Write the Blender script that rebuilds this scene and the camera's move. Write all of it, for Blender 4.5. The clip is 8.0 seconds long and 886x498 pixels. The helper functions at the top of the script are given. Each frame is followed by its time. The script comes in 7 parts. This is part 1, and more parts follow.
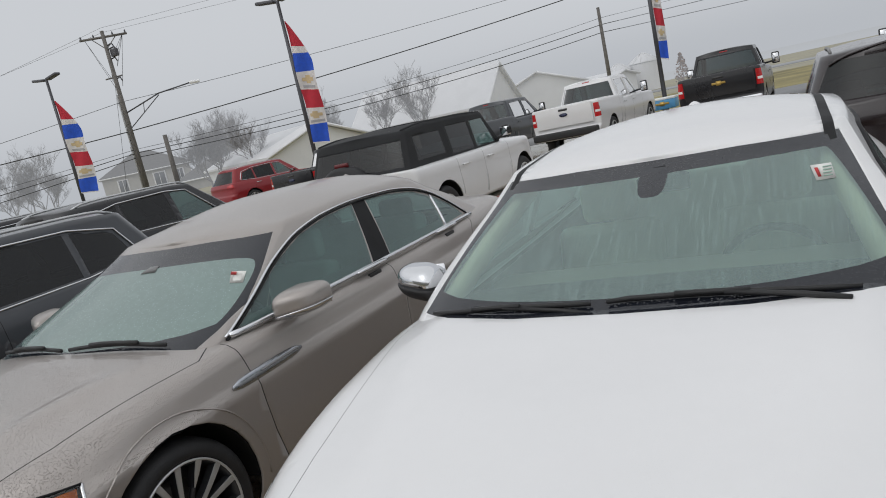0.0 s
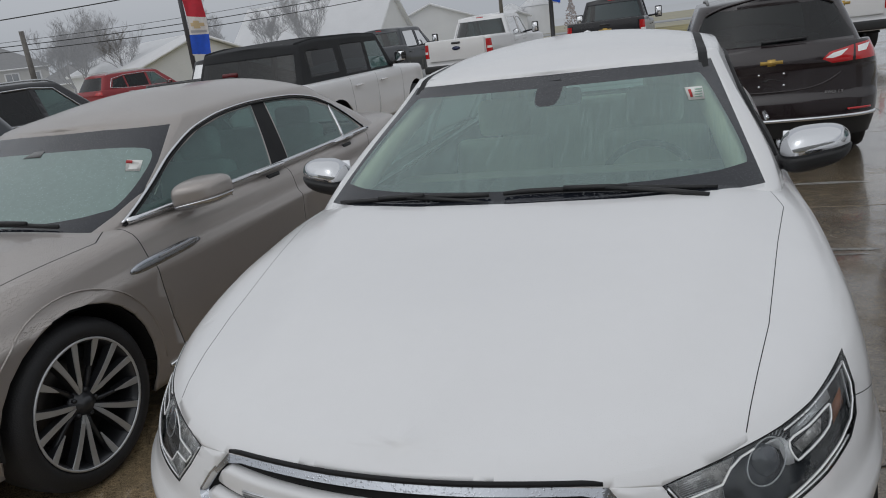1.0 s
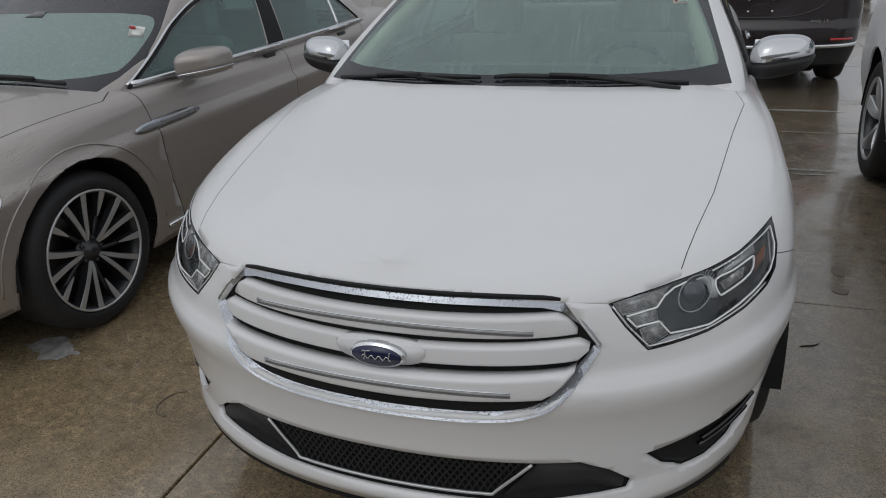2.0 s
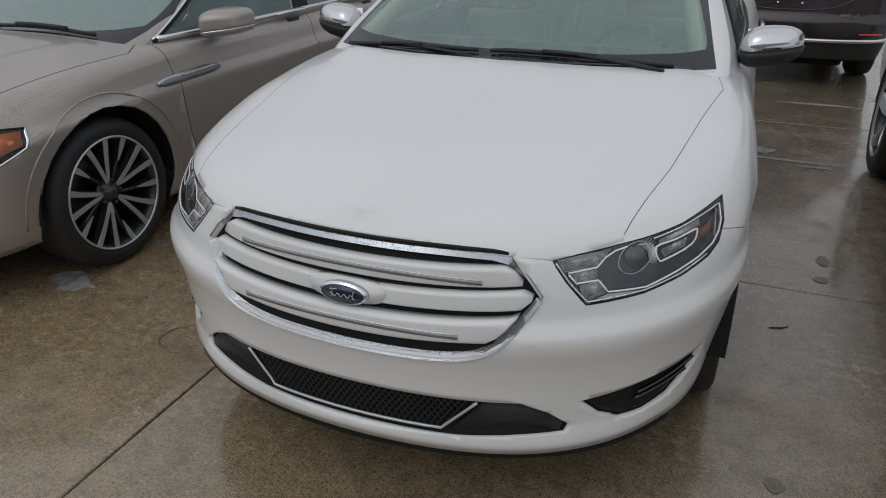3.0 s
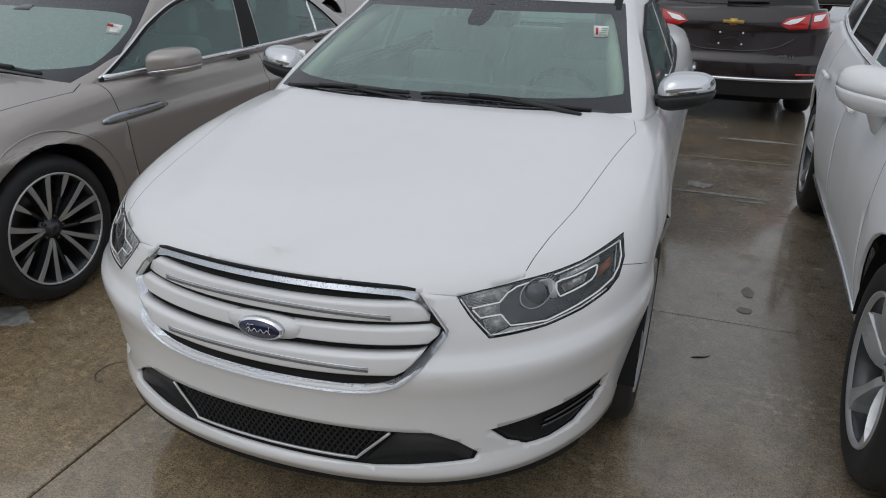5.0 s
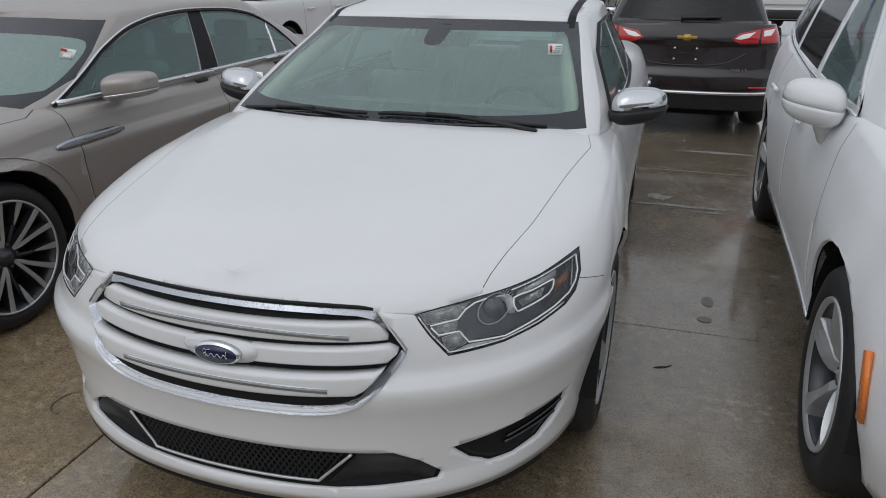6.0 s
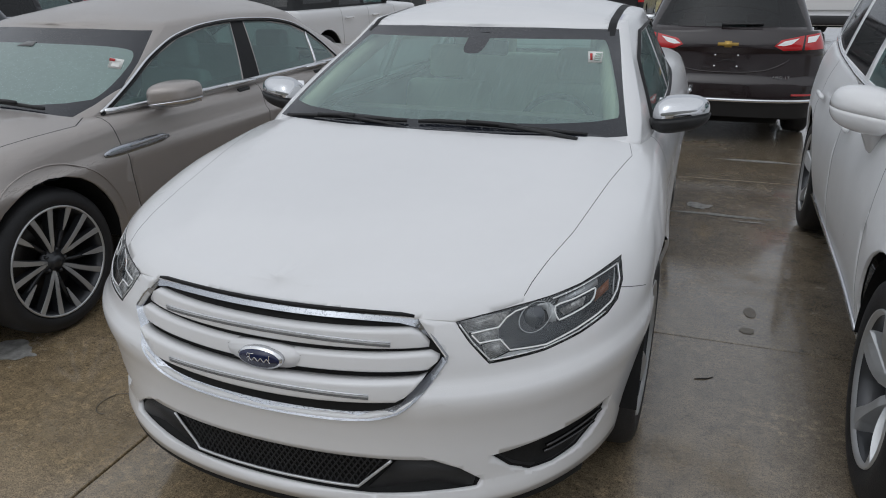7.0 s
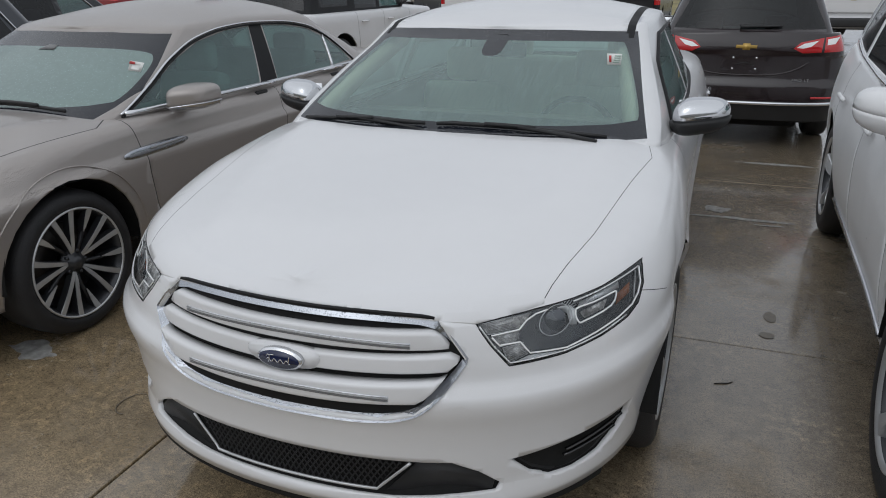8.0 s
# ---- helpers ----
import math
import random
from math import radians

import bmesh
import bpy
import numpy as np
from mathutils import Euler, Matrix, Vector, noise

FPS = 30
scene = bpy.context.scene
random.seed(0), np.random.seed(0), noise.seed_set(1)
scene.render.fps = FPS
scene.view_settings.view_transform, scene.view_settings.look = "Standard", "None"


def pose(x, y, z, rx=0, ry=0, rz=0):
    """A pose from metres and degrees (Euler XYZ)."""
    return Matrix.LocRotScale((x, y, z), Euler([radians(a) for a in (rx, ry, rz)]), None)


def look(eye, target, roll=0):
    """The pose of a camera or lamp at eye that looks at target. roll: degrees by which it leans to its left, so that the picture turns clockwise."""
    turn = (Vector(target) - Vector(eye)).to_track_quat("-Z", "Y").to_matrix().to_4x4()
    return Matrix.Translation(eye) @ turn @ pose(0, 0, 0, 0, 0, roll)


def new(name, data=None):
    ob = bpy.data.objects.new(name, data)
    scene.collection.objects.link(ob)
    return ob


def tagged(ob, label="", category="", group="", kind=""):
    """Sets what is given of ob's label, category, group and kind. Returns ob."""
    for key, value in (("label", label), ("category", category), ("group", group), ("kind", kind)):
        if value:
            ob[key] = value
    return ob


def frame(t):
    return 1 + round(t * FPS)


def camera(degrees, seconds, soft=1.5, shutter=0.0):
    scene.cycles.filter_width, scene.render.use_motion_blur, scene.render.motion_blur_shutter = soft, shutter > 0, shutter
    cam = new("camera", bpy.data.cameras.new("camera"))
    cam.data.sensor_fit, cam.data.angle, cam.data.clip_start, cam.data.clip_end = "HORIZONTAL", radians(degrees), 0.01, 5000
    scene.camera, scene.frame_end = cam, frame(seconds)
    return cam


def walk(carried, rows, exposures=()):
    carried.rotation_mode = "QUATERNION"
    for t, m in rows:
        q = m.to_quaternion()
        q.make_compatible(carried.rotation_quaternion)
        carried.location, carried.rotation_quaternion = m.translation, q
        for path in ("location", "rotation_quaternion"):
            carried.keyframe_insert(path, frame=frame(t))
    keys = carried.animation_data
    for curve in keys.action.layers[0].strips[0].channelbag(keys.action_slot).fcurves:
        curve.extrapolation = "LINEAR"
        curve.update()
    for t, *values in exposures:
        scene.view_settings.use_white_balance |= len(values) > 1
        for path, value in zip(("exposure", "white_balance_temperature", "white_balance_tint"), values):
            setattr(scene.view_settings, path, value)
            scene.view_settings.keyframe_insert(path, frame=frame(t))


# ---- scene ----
from mathutils.bvhtree import BVHTree

# ---- the camera and its walk ----
cam = camera(63.97, 8.0, 1.0)
PATH = [
    # seconds, x, y, z, yaw, pitch, roll
    (0, 0.566, -0.738, 1.698, 29.16, -10.03, -12.46),
    (0.5, 0.481, -0.851, 1.677, 22.39, -12.91, -9.51),
    (1, 0.547, -0.967, 1.604, 20.36, -16.88, -7.30),
    (1.5, 0.620, -1.102, 1.565, 19.37, -21.06, -5.12),
    (2, 0.593, -1.245, 1.541, 18.97, -23.81, -2.74),
    (2.2, 0.564, -1.314, 1.549, 18.41, -24.59, -1.86),
    (3.3, 0.894, -1.362, 1.558, 22.16, -25.87, 0.39),
    (3.5, 0.924, -1.369, 1.583, 21.85, -26.03, 0.67),
    (4, 0.944, -1.369, 1.599, 21.31, -25.34, 0.86),
    (4.5, 0.946, -1.377, 1.602, 20.94, -23.94, 1.00),
    (5, 0.972, -1.376, 1.612, 19.04, -23.22, 0.88),
    (5.2, 0.981, -1.376, 1.611, 17.70, -22.91, 0.79),
    (6.3, 1.009, -1.370, 1.619, 16.40, -21.59, 0.33),
    (6.5, 1.002, -1.374, 1.620, 17.35, -21.53, 0.14),
    (7, 0.987, -1.380, 1.617, 19.31, -21.17, -0.26),
    (7.5, 0.968, -1.389, 1.617, 19.76, -20.83, -0.06),
    (8, 0.970, -1.382, 1.612, 20.49, -20.90, -0.47),
]
EXPOSURES = [(0.0, 0.11, 6560, 9), (0.5, -0.03, 6500, 9), (1.0, -0.21, 6420, 9), (1.5, -0.29, 6400, 9), (2.2, -0.28, 6430, 9), (3.5, -0.17, 6450, 9), (4.5, -0.07, 6350, 9), (8.0, -0.05, 6280, 9)]
SKYGREY, SKYSTRENGTH = (0.745, 0.782, 0.85, 1), 0.60


def eye_pose(x, y, z, yaw, pitch, roll):
    return pose(x, y, z, 90 + pitch, 0, yaw) @ pose(0, 0, 0, 0, 0, roll)


walk(cam, [(r[0], eye_pose(*r[1:])) for r in PATH], EXPOSURES)

# ---- sky and sun: overcast, misty winter day ----
world = bpy.data.worlds.new("overcast_sky")
scene.world = world
world.use_nodes = True
wn, wl = world.node_tree.nodes, world.node_tree.links
sky = wn.new("ShaderNodeTexSky")
sky.sky_type, sky.sun_disc = "NISHITA", False
sky.sun_elevation, sky.sun_rotation, sky.dust_density = radians(50), radians(200), 4.0
grey = wn.new("ShaderNodeHueSaturation")
grey.inputs["Saturation"].default_value = 0.0
cloud = wn.new("ShaderNodeMix")
cloud.data_type = "RGBA"
cloud.inputs["Factor"].default_value = 0.93
cloud.inputs[7].default_value = SKYGREY
wl.new(sky.outputs[0], grey.inputs["Color"])
wl.new(grey.outputs[0], cloud.inputs[6])
wl.new(cloud.outputs[2], wn["Background"].inputs["Color"])
wn["Background"].inputs["Strength"].default_value = SKYSTRENGTH
sun = new("sun", bpy.data.lights.new("sun", "SUN"))
sun.data.energy, sun.data.angle, sun.data.color = 0.5, radians(140), (1.0, 0.98, 0.95)
sun.matrix_world = look((0, 0, 20), (2, 7, 0))


# ---- materials ----
def material(name, colour, rough=0.5, metal=0.0, coat=0.0, spread=0.08, scale=6.0, bump=0.0, bump_scale=120.0, spec=0.5, emit=0.0, flake=0.0):
    """A surface whose colour and gloss vary at two scales, with fine relief."""
    m = bpy.data.materials.new(name)
    m.use_nodes = True
    n, l = m.node_tree.nodes, m.node_tree.links
    b = n["Principled BSDF"]
    b.inputs["Metallic"].default_value, b.inputs["Coat Weight"].default_value = metal, coat
    b.inputs["Coat Roughness"].default_value = 0.04
    b.inputs["Specular IOR Level"].default_value = spec
    co = n.new("ShaderNodeTexCoord")
    a, f = n.new("ShaderNodeTexNoise"), n.new("ShaderNodeTexNoise")
    a.inputs["Scale"].default_value, f.inputs["Scale"].default_value = scale, scale * 14
    a.inputs["Detail"].default_value = 5
    l.new(co.outputs["Object"], a.inputs["Vector"]), l.new(co.outputs["Object"], f.inputs["Vector"])
    mul = n.new("ShaderNodeMath")
    mul.operation = "MULTIPLY_ADD"
    mul.inputs[1].default_value, mul.inputs[2].default_value = 0.35, 0.0
    l.new(f.outputs["Fac"], mul.inputs[0])
    add = n.new("ShaderNodeMath")
    add.operation = "ADD"
    l.new(a.outputs["Fac"], add.inputs[0]), l.new(mul.outputs[0], add.inputs[1])
    ramp = n.new("ShaderNodeValToRGB")
    lo = [max(0, c * (1 - spread)) for c in colour]
    hi = [min(1, c * (1 + spread)) for c in colour]
    ramp.color_ramp.elements[0].position, ramp.color_ramp.elements[1].position = 0.4, 0.95
    ramp.color_ramp.elements[0].color, ramp.color_ramp.elements[1].color = (*lo, 1), (*hi, 1)
    l.new(add.outputs[0], ramp.inputs["Fac"])
    l.new(ramp.outputs["Color"], b.inputs["Base Color"])
    r = n.new("ShaderNodeMapRange")
    r.inputs["From Min"].default_value, r.inputs["From Max"].default_value = 0.3, 1.0
    r.inputs["To Min"].default_value, r.inputs["To Max"].default_value = rough * 0.85, min(1, rough * 1.15 + 0.01)
    l.new(add.outputs[0], r.inputs["Value"]), l.new(r.outputs[0], b.inputs["Roughness"])
    if bump:
        bn, bt = n.new("ShaderNodeBump"), n.new("ShaderNodeTexNoise")
        bt.inputs["Scale"].default_value, bt.inputs["Detail"].default_value = bump_scale, 4
        bn.inputs["Strength"].default_value, bn.inputs["Distance"].default_value = bump, 0.004
        l.new(co.outputs["Object"], bt.inputs["Vector"]), l.new(bt.outputs["Fac"], bn.inputs["Height"])
        l.new(bn.outputs[0], b.inputs["Normal"])
    if emit:
        b.inputs["Emission Color"].default_value, b.inputs["Emission Strength"].default_value = (*colour, 1), emit
    return m


def wet_paint(name, colour, metal=0.0, rough=0.3, drops=0.5, beads=230.0, coat=0.8, cover=0.34, spec=0.5, patchy=(0.42, 0.62), flank=0.12, spread=0.02, grain=1.3):
    """Clear-coated car paint with rain beads standing on it."""
    m = material(name, colour, rough, metal, coat, spread, grain, spec=spec)
    n, l = m.node_tree.nodes, m.node_tree.links
    b = n["Principled BSDF"]
    co = n.new("ShaderNodeTexCoord")
    v, big = n.new("ShaderNodeTexVoronoi"), n.new("ShaderNodeTexNoise")
    v.inputs["Scale"].default_value, big.inputs["Scale"].default_value = beads, 9.0
    big.inputs["Detail"].default_value = 6
    edge = n.new("ShaderNodeMapRange")
    edge.inputs["From Min"].default_value, edge.inputs["From Max"].default_value = 0.0, cover
    edge.inputs["To Min"].default_value, edge.inputs["To Max"].default_value = 1.0, 0.0
    gate = n.new("ShaderNodeMapRange")
    gate.inputs["From Min"].default_value, gate.inputs["From Max"].default_value = patchy
    mul = n.new("ShaderNodeMath")
    mul.operation = "MULTIPLY"
    bn = n.new("ShaderNodeBump")
    bn.inputs["Strength"].default_value, bn.inputs["Distance"].default_value = drops, 0.006
    l.new(co.outputs["Object"], v.inputs["Vector"]), l.new(co.outputs["Object"], big.inputs["Vector"])
    l.new(v.outputs["Distance"], edge.inputs["Value"]), l.new(big.outputs["Fac"], gate.inputs["Value"])
    l.new(edge.outputs[0], mul.inputs[0]), l.new(gate.outputs[0], mul.inputs[1])
    # beads stand on what faces the sky and run off the flanks
    geo, split, lie, keep = n.new("ShaderNodeNewGeometry"), n.new("ShaderNodeSeparateXYZ"), n.new("ShaderNodeMapRange"), n.new("ShaderNodeMath")
    lie.inputs["From Min"].default_value, lie.inputs["From Max"].default_value, lie.inputs["To Min"].default_value = 0.25, 0.75, flank
    keep.operation = "MULTIPLY"
    l.new(geo.outputs["True Normal"], split.inputs[0]), l.new(split.outputs["Z"], lie.inputs["Value"])
    l.new(mul.outputs[0], keep.inputs[0]), l.new(lie.outputs[0], keep.inputs[1])
    l.new(keep.outputs[0], bn.inputs["Height"])
    l.new(bn.outputs[0], b.inputs["Coat Normal"]), l.new(bn.outputs[0], b.inputs["Normal"])
    return m


def glass(name, tint, gloss=1.0, film=0.03, streaks=0.0, mist=(0.75, 0.8, 0.78), specks=0.0):
    """A window pane: clear through, mirror-like at a slant, a little wet."""
    m = bpy.data.materials.new(name)
    m.use_nodes = True
    n, l = m.node_tree.nodes, m.node_tree.links
    n.remove(n["Principled BSDF"])
    out = n["Material Output"]
    clear, shine, wet = n.new("ShaderNodeBsdfTransparent"), n.new("ShaderNodeBsdfGlossy"), n.new("ShaderNodeBsdfDiffuse")
    clear.inputs["Color"].default_value = (*tint, 1)
    shine.inputs["Roughness"].default_value = 0.03
    # wet, fogged film whose pale colour also holds the sky's reflected wash
    wet.inputs["Color"].default_value = (*mist, 1)
    fr, mix, film_mix = n.new("ShaderNodeFresnel"), n.new("ShaderNodeMixShader"), n.new("ShaderNodeMixShader")
    fr.inputs["IOR"].default_value = 1.45 + 0.25 * gloss
    co, tex = n.new("ShaderNodeTexCoord"), n.new("ShaderNodeTexNoise")
    mp = n.new("ShaderNodeMapping")
    mp.inputs["Scale"].default_value = (46.0, 3.2, 3.2) if streaks else (1, 1, 1)
    tex.inputs["Scale"].default_value, tex.inputs["Detail"].default_value = (2.2, 6) if streaks else (40, 3)
    rng = n.new("ShaderNodeMapRange")
    rng.inputs["From Min"].default_value, rng.inputs["From Max"].default_value = (0.48, 0.74) if streaks else (0.45, 0.75)
    rng.inputs["To Min"].default_value, rng.inputs["To Max"].default_value = film, film + (streaks or 0.05)
    l.new(co.outputs["Object"], mp.inputs["Vector"]), l.new(mp.outputs[0], tex.inputs["Vector"])
    l.new(tex.outputs["Fac"], rng.inputs["Value"])
    l.new(rng.outputs[0], film_mix.inputs[0]), l.new(clear.outputs[0], film_mix.inputs[1]), l.new(wet.outputs[0], film_mix.inputs[2])
    l.new(fr.outputs[0], mix.inputs[0]), l.new(film_mix.outputs[0], mix.inputs[1]), l.new(shine.outputs[0], mix.inputs[2])
    # rain beads
    v, e, bn = n.new("ShaderNodeTexVoronoi"), n.new("ShaderNodeMapRange"), n.new("ShaderNodeBump")
    v.inputs["Scale"].default_value = 150
    e.inputs["From Min"].default_value, e.inputs["From Max"].default_value = 0.05, 0.3
    e.inputs["To Min"].default_value, e.inputs["To Max"].default_value = 1.0, 0.0
    bn.inputs["Strength"].default_value, bn.inputs["Distance"].default_value = 0.25, 0.002
    l.new(co.outputs["Object"], v.inputs["Vector"]), l.new(v.outputs["Distance"], e.inputs["Value"]), l.new(e.outputs[0], bn.inputs["Height"])
    l.new(bn.outputs[0], shine.inputs["Normal"])
    if specks:
        # separate drops; the sky they catch is painted as pale specks
        sv, se, sm = n.new("ShaderNodeTexVoronoi"), n.new("ShaderNodeMapRange"), n.new("ShaderNodeMath")
        sv.inputs["Scale"].default_value = 75
        se.inputs["From Min"].default_value, se.inputs["From Max"].default_value = 0.12, 0.2
        se.inputs["To Min"].default_value, se.inputs["To Max"].default_value = specks, 0.0
        sm.operation = "ADD"
        l.new(co.outputs["Object"], sv.inputs["Vector"]), l.new(sv.outputs["Distance"], se.inputs["Value"])
        l.new(rng.outputs[0], sm.inputs[0]), l.new(se.outputs[0], sm.inputs[1]), l.new(sm.outputs[0], film_mix.inputs[0])
    l.new(mix.outputs[0], out.inputs["Surface"])
    return m


def concrete():
    """Wet, worn concrete: brown-grey, with pale scuffs, dark stains and patches of standing water."""
    m = bpy.data.materials.new("wet_concrete")
    m.use_nodes = True
    n, l = m.node_tree.nodes, m.node_tree.links
    b = n["Principled BSDF"]
    geo = n.new("ShaderNodeNewGeometry")

    def tex(scale, detail=6, rough=0.6, squash=(1, 1, 1)):
        mp, t = n.new("ShaderNodeMapping"), n.new("ShaderNodeTexNoise")
        mp.inputs["Scale"].default_value = squash
        t.inputs["Scale"].default_value, t.inputs["Detail"].default_value, t.inputs["Roughness"].default_value = scale, detail, rough
        l.new(geo.outputs["Position"], mp.inputs["Vector"]), l.new(mp.outputs[0], t.inputs["Vector"])
        return t.outputs["Fac"]

    def ramp(fac, stops):
        r = n.new("ShaderNodeValToRGB")
        while len(r.color_ramp.elements) < len(stops):
            r.color_ramp.elements.new(0.5)
        for e, (p, c) in zip(r.color_ramp.elements, stops):
            e.position, e.color = p, (*c, 1)
        l.new(fac, r.inputs["Fac"])
        return r.outputs["Color"]

    def mix(fac, a, c, mode="MIX"):
        x = n.new("ShaderNodeMix")
        x.data_type, x.blend_type = "RGBA", mode
        if isinstance(fac, float):
            x.inputs["Factor"].default_value = fac
        else:
            l.new(fac, x.inputs["Factor"])
        l.new(a, x.inputs[6]), l.new(c, x.inputs[7])
        return x.outputs[2]

    base = ramp(tex(0.55, 8), [(0.30, (0.222, 0.178, 0.122)), (0.5, (0.285, 0.223, 0.142)), (0.7, (0.362, 0.275, 0.166))])
    # brown at low x gives way to a darker, greyer tone at high x
    side_mix = n.new("ShaderNodeMapRange")
    side_mix.inputs["From Min"].default_value, side_mix.inputs["From Max"].default_value = 0.2, 1.3
    sep, drift = n.new("ShaderNodeSeparateXYZ"), n.new("ShaderNodeMath")
    drift.operation = "MULTIPLY_ADD"
    drift.inputs[1].default_value = 2.2
    l.new(geo.outputs["Position"], sep.inputs[0]), l.new(tex(0.7, 6, 0.6), drift.inputs[0])
    lay = n.new("ShaderNodeMath")
    lay.operation = "SUBTRACT"
    lay.inputs[1].default_value = 1.1
    l.new(sep.outputs["X"], drift.inputs[2]), l.new(drift.outputs[0], lay.inputs[0]), l.new(lay.outputs[0], side_mix.inputs["Value"])
    bare = ramp(tex(0.8, 8), [(0.30, (0.185, 0.155, 0.115)), (0.5, (0.235, 0.193, 0.140)), (0.7, (0.295, 0.240, 0.172))])
    base = mix(side_mix.outputs[0], base, bare)
    # worn pale flecks gathered in patches, darker damp blotches, sand grain
    flecks = ramp(tex(24, 6, 0.62), [(0.38, (0.76, 0.76, 0.76)), (0.52, (0.96, 0.96, 0.96)), (0.58, (1.22, 1.20, 1.16)), (0.72, (1.6, 1.55, 1.47))])
    plain = ramp(tex(13, 8, 0.74), [(0.32, (0.62, 0.61, 0.60)), (0.48, (1, 1, 1)), (0.70, (1.32, 1.29, 1.24))])
    where = n.new("ShaderNodeMapRange")
    where.inputs["From Min"].default_value, where.inputs["From Max"].default_value = 0.47, 0.60
    l.new(tex(1.3, 6, 0.6), where.inputs["Value"])
    worn = mix(where.outputs[0], plain, flecks)
    stain = ramp(tex(2.6, 8, 0.66), [(0.30, (0.66, 0.65, 0.64)), (0.46, (0.96, 0.96, 0.96)), (0.6, (1.03, 1.02, 1.0)), (1.0, (1.12, 1.1, 1.06))])
    grit = mix(0.8, ramp(tex(210, 3), [(0.34, (0.36, 0.35, 0.34)), (0.47, (0.97, 0.97, 0.97)), (0.68, (1.5, 1.46, 1.4))]), ramp(tex(75, 5, 0.75), [(0.34, (0.34, 0.33, 0.32)), (0.46, (0.97, 0.97, 0.97)), (0.68, (1.5, 1.46, 1.4))]), "MULTIPLY")
    col = mix(1.0, mix(1.0, mix(1.0, base, worn, "MULTIPLY"), stain, "MULTIPLY"), grit, "MULTIPLY")
    wfac = tex(0.9, 12, 0.70)
    wet = n.new("ShaderNodeMapRange")
    wet.inputs["From Min"].default_value, wet.inputs["From Max"].default_value = 0.52, 0.66
    wet.inputs["To Min"].default_value, wet.inputs["To Max"].default_value = 1.0, 0.0
    l.new(wfac, wet.inputs["Value"])
    soak = n.new("ShaderNodeMix")
    soak.data_type, soak.blend_type = "RGBA", "MULTIPLY"
    soak.inputs[7].default_value = (0.88, 0.885, 0.90, 1)
    l.new(wet.outputs[0], soak.inputs["Factor"]), l.new(col, soak.inputs[6])
    l.new(soak.outputs[2], b.inputs["Base Color"])
    gloss, st = n.new("ShaderNodeMapRange"), n.new("ShaderNodeMapRange")
    gloss.inputs["To Min"].default_value, gloss.inputs["To Max"].default_value = 0.40, 0.15
    st.inputs["To Min"].default_value, st.inputs["To Max"].default_value = 0.9, 0.35
    l.new(wet.outputs[0], gloss.inputs["Value"]), l.new(gloss.outputs[0], b.inputs["Roughness"])
    bn = n.new("ShaderNodeBump")
    l.new(wet.outputs[0], st.inputs["Value"]), l.new(st.outputs[0], bn.inputs["Strength"])
    bn.inputs["Distance"].default_value = 0.006
    l.new(tex(120, 5), bn.inputs["Height"]), l.new(bn.outputs[0], b.inputs["Normal"])
    film = n.new("ShaderNodeMapRange")
    film.inputs["To Min"].default_value, film.inputs["To Max"].default_value = 0.25, 1.0
    l.new(wet.outputs[0], film.inputs["Value"]), l.new(film.outputs[0], b.inputs["Coat Weight"])
    b.inputs["Coat Roughness"].default_value, b.inputs["Coat IOR"].default_value = 0.06, 1.55
    ripple = n.new("ShaderNodeBump")
    ripple.inputs["Strength"].default_value, ripple.inputs["Distance"].default_value = 0.06, 0.004
    l.new(tex(60, 4, 0.65), ripple.inputs["Height"]), l.new(ripple.outputs[0], b.inputs["Coat Normal"])
    return m


WHITE = wet_paint("white_pearl_paint", (0.76, 0.757, 0.762), 0.0, 0.22, 0.12, 260, 0.5)
TAN = wet_paint("bronze_metallic_paint", (0.40, 0.365, 0.342), 0.5, 0.36, 0.8, 170, 0.7, 0.42, 0.5, (0.26, 0.44), 0.02)
GRIMYWHITE = wet_paint("grimy_white_paint", (0.84, 0.845, 0.855), 0.0, 0.3, 0.25, 170, 0.15, 0.34, 0.5, (0.4, 0.6), 0.8, 0.05, 5.0)
BLACKCHERRY = wet_paint("black_cherry_paint", (0.017, 0.0105, 0.012), 0.0, 0.22, 0.2, 160, 0.6, 0.3, 0.45)
CHARCOAL = wet_paint("charcoal_paint", (0.042, 0.046, 0.054), 0.2, 0.32, 0.2, 200, 0.5, 0.3, 0.45)
BLACK = wet_paint("black_paint", (0.014, 0.014, 0.017), 0.0, 0.28, 0.2, 200, 0.3, 0.3, 0.4)
RED = wet_paint("red_paint", (0.26, 0.012, 0.018), 0.1, 0.3, 0.2, 200, 0.3)
CHROME = wet_paint("wet_chrome", (0.72, 0.73, 0.75), 1.0, 0.09, 0.3, 160, 0.0, 0.3)
BEADCHROME = wet_paint("beaded_chrome", (0.43, 0.45, 0.485), 1.0, 0.2, 0.26, 190, 0.0, 0.4, 0.5, (0.34, 0.56), 0.5)
INLAY = material("brushed_inlay", (0.62, 0.63, 0.65), 0.3, 0.6, 0.2)
RUBBER = material("tyre_rubber", (0.019, 0.019, 0.021), 0.6, 0, 0, 0.3, 9, 0.4, 160)
PLASTIC = material("black_plastic", (0.018, 0.018, 0.019), 0.5, 0, 0, 0.2, 9, 0.3, 400)
# near-black: shade inside arches, behind openings and under bodies is put into it
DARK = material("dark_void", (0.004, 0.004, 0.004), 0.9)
GLOSSBLACK = material("gloss_black_trim", (0.01, 0.01, 0.011), 0.12, 0, 0.5)
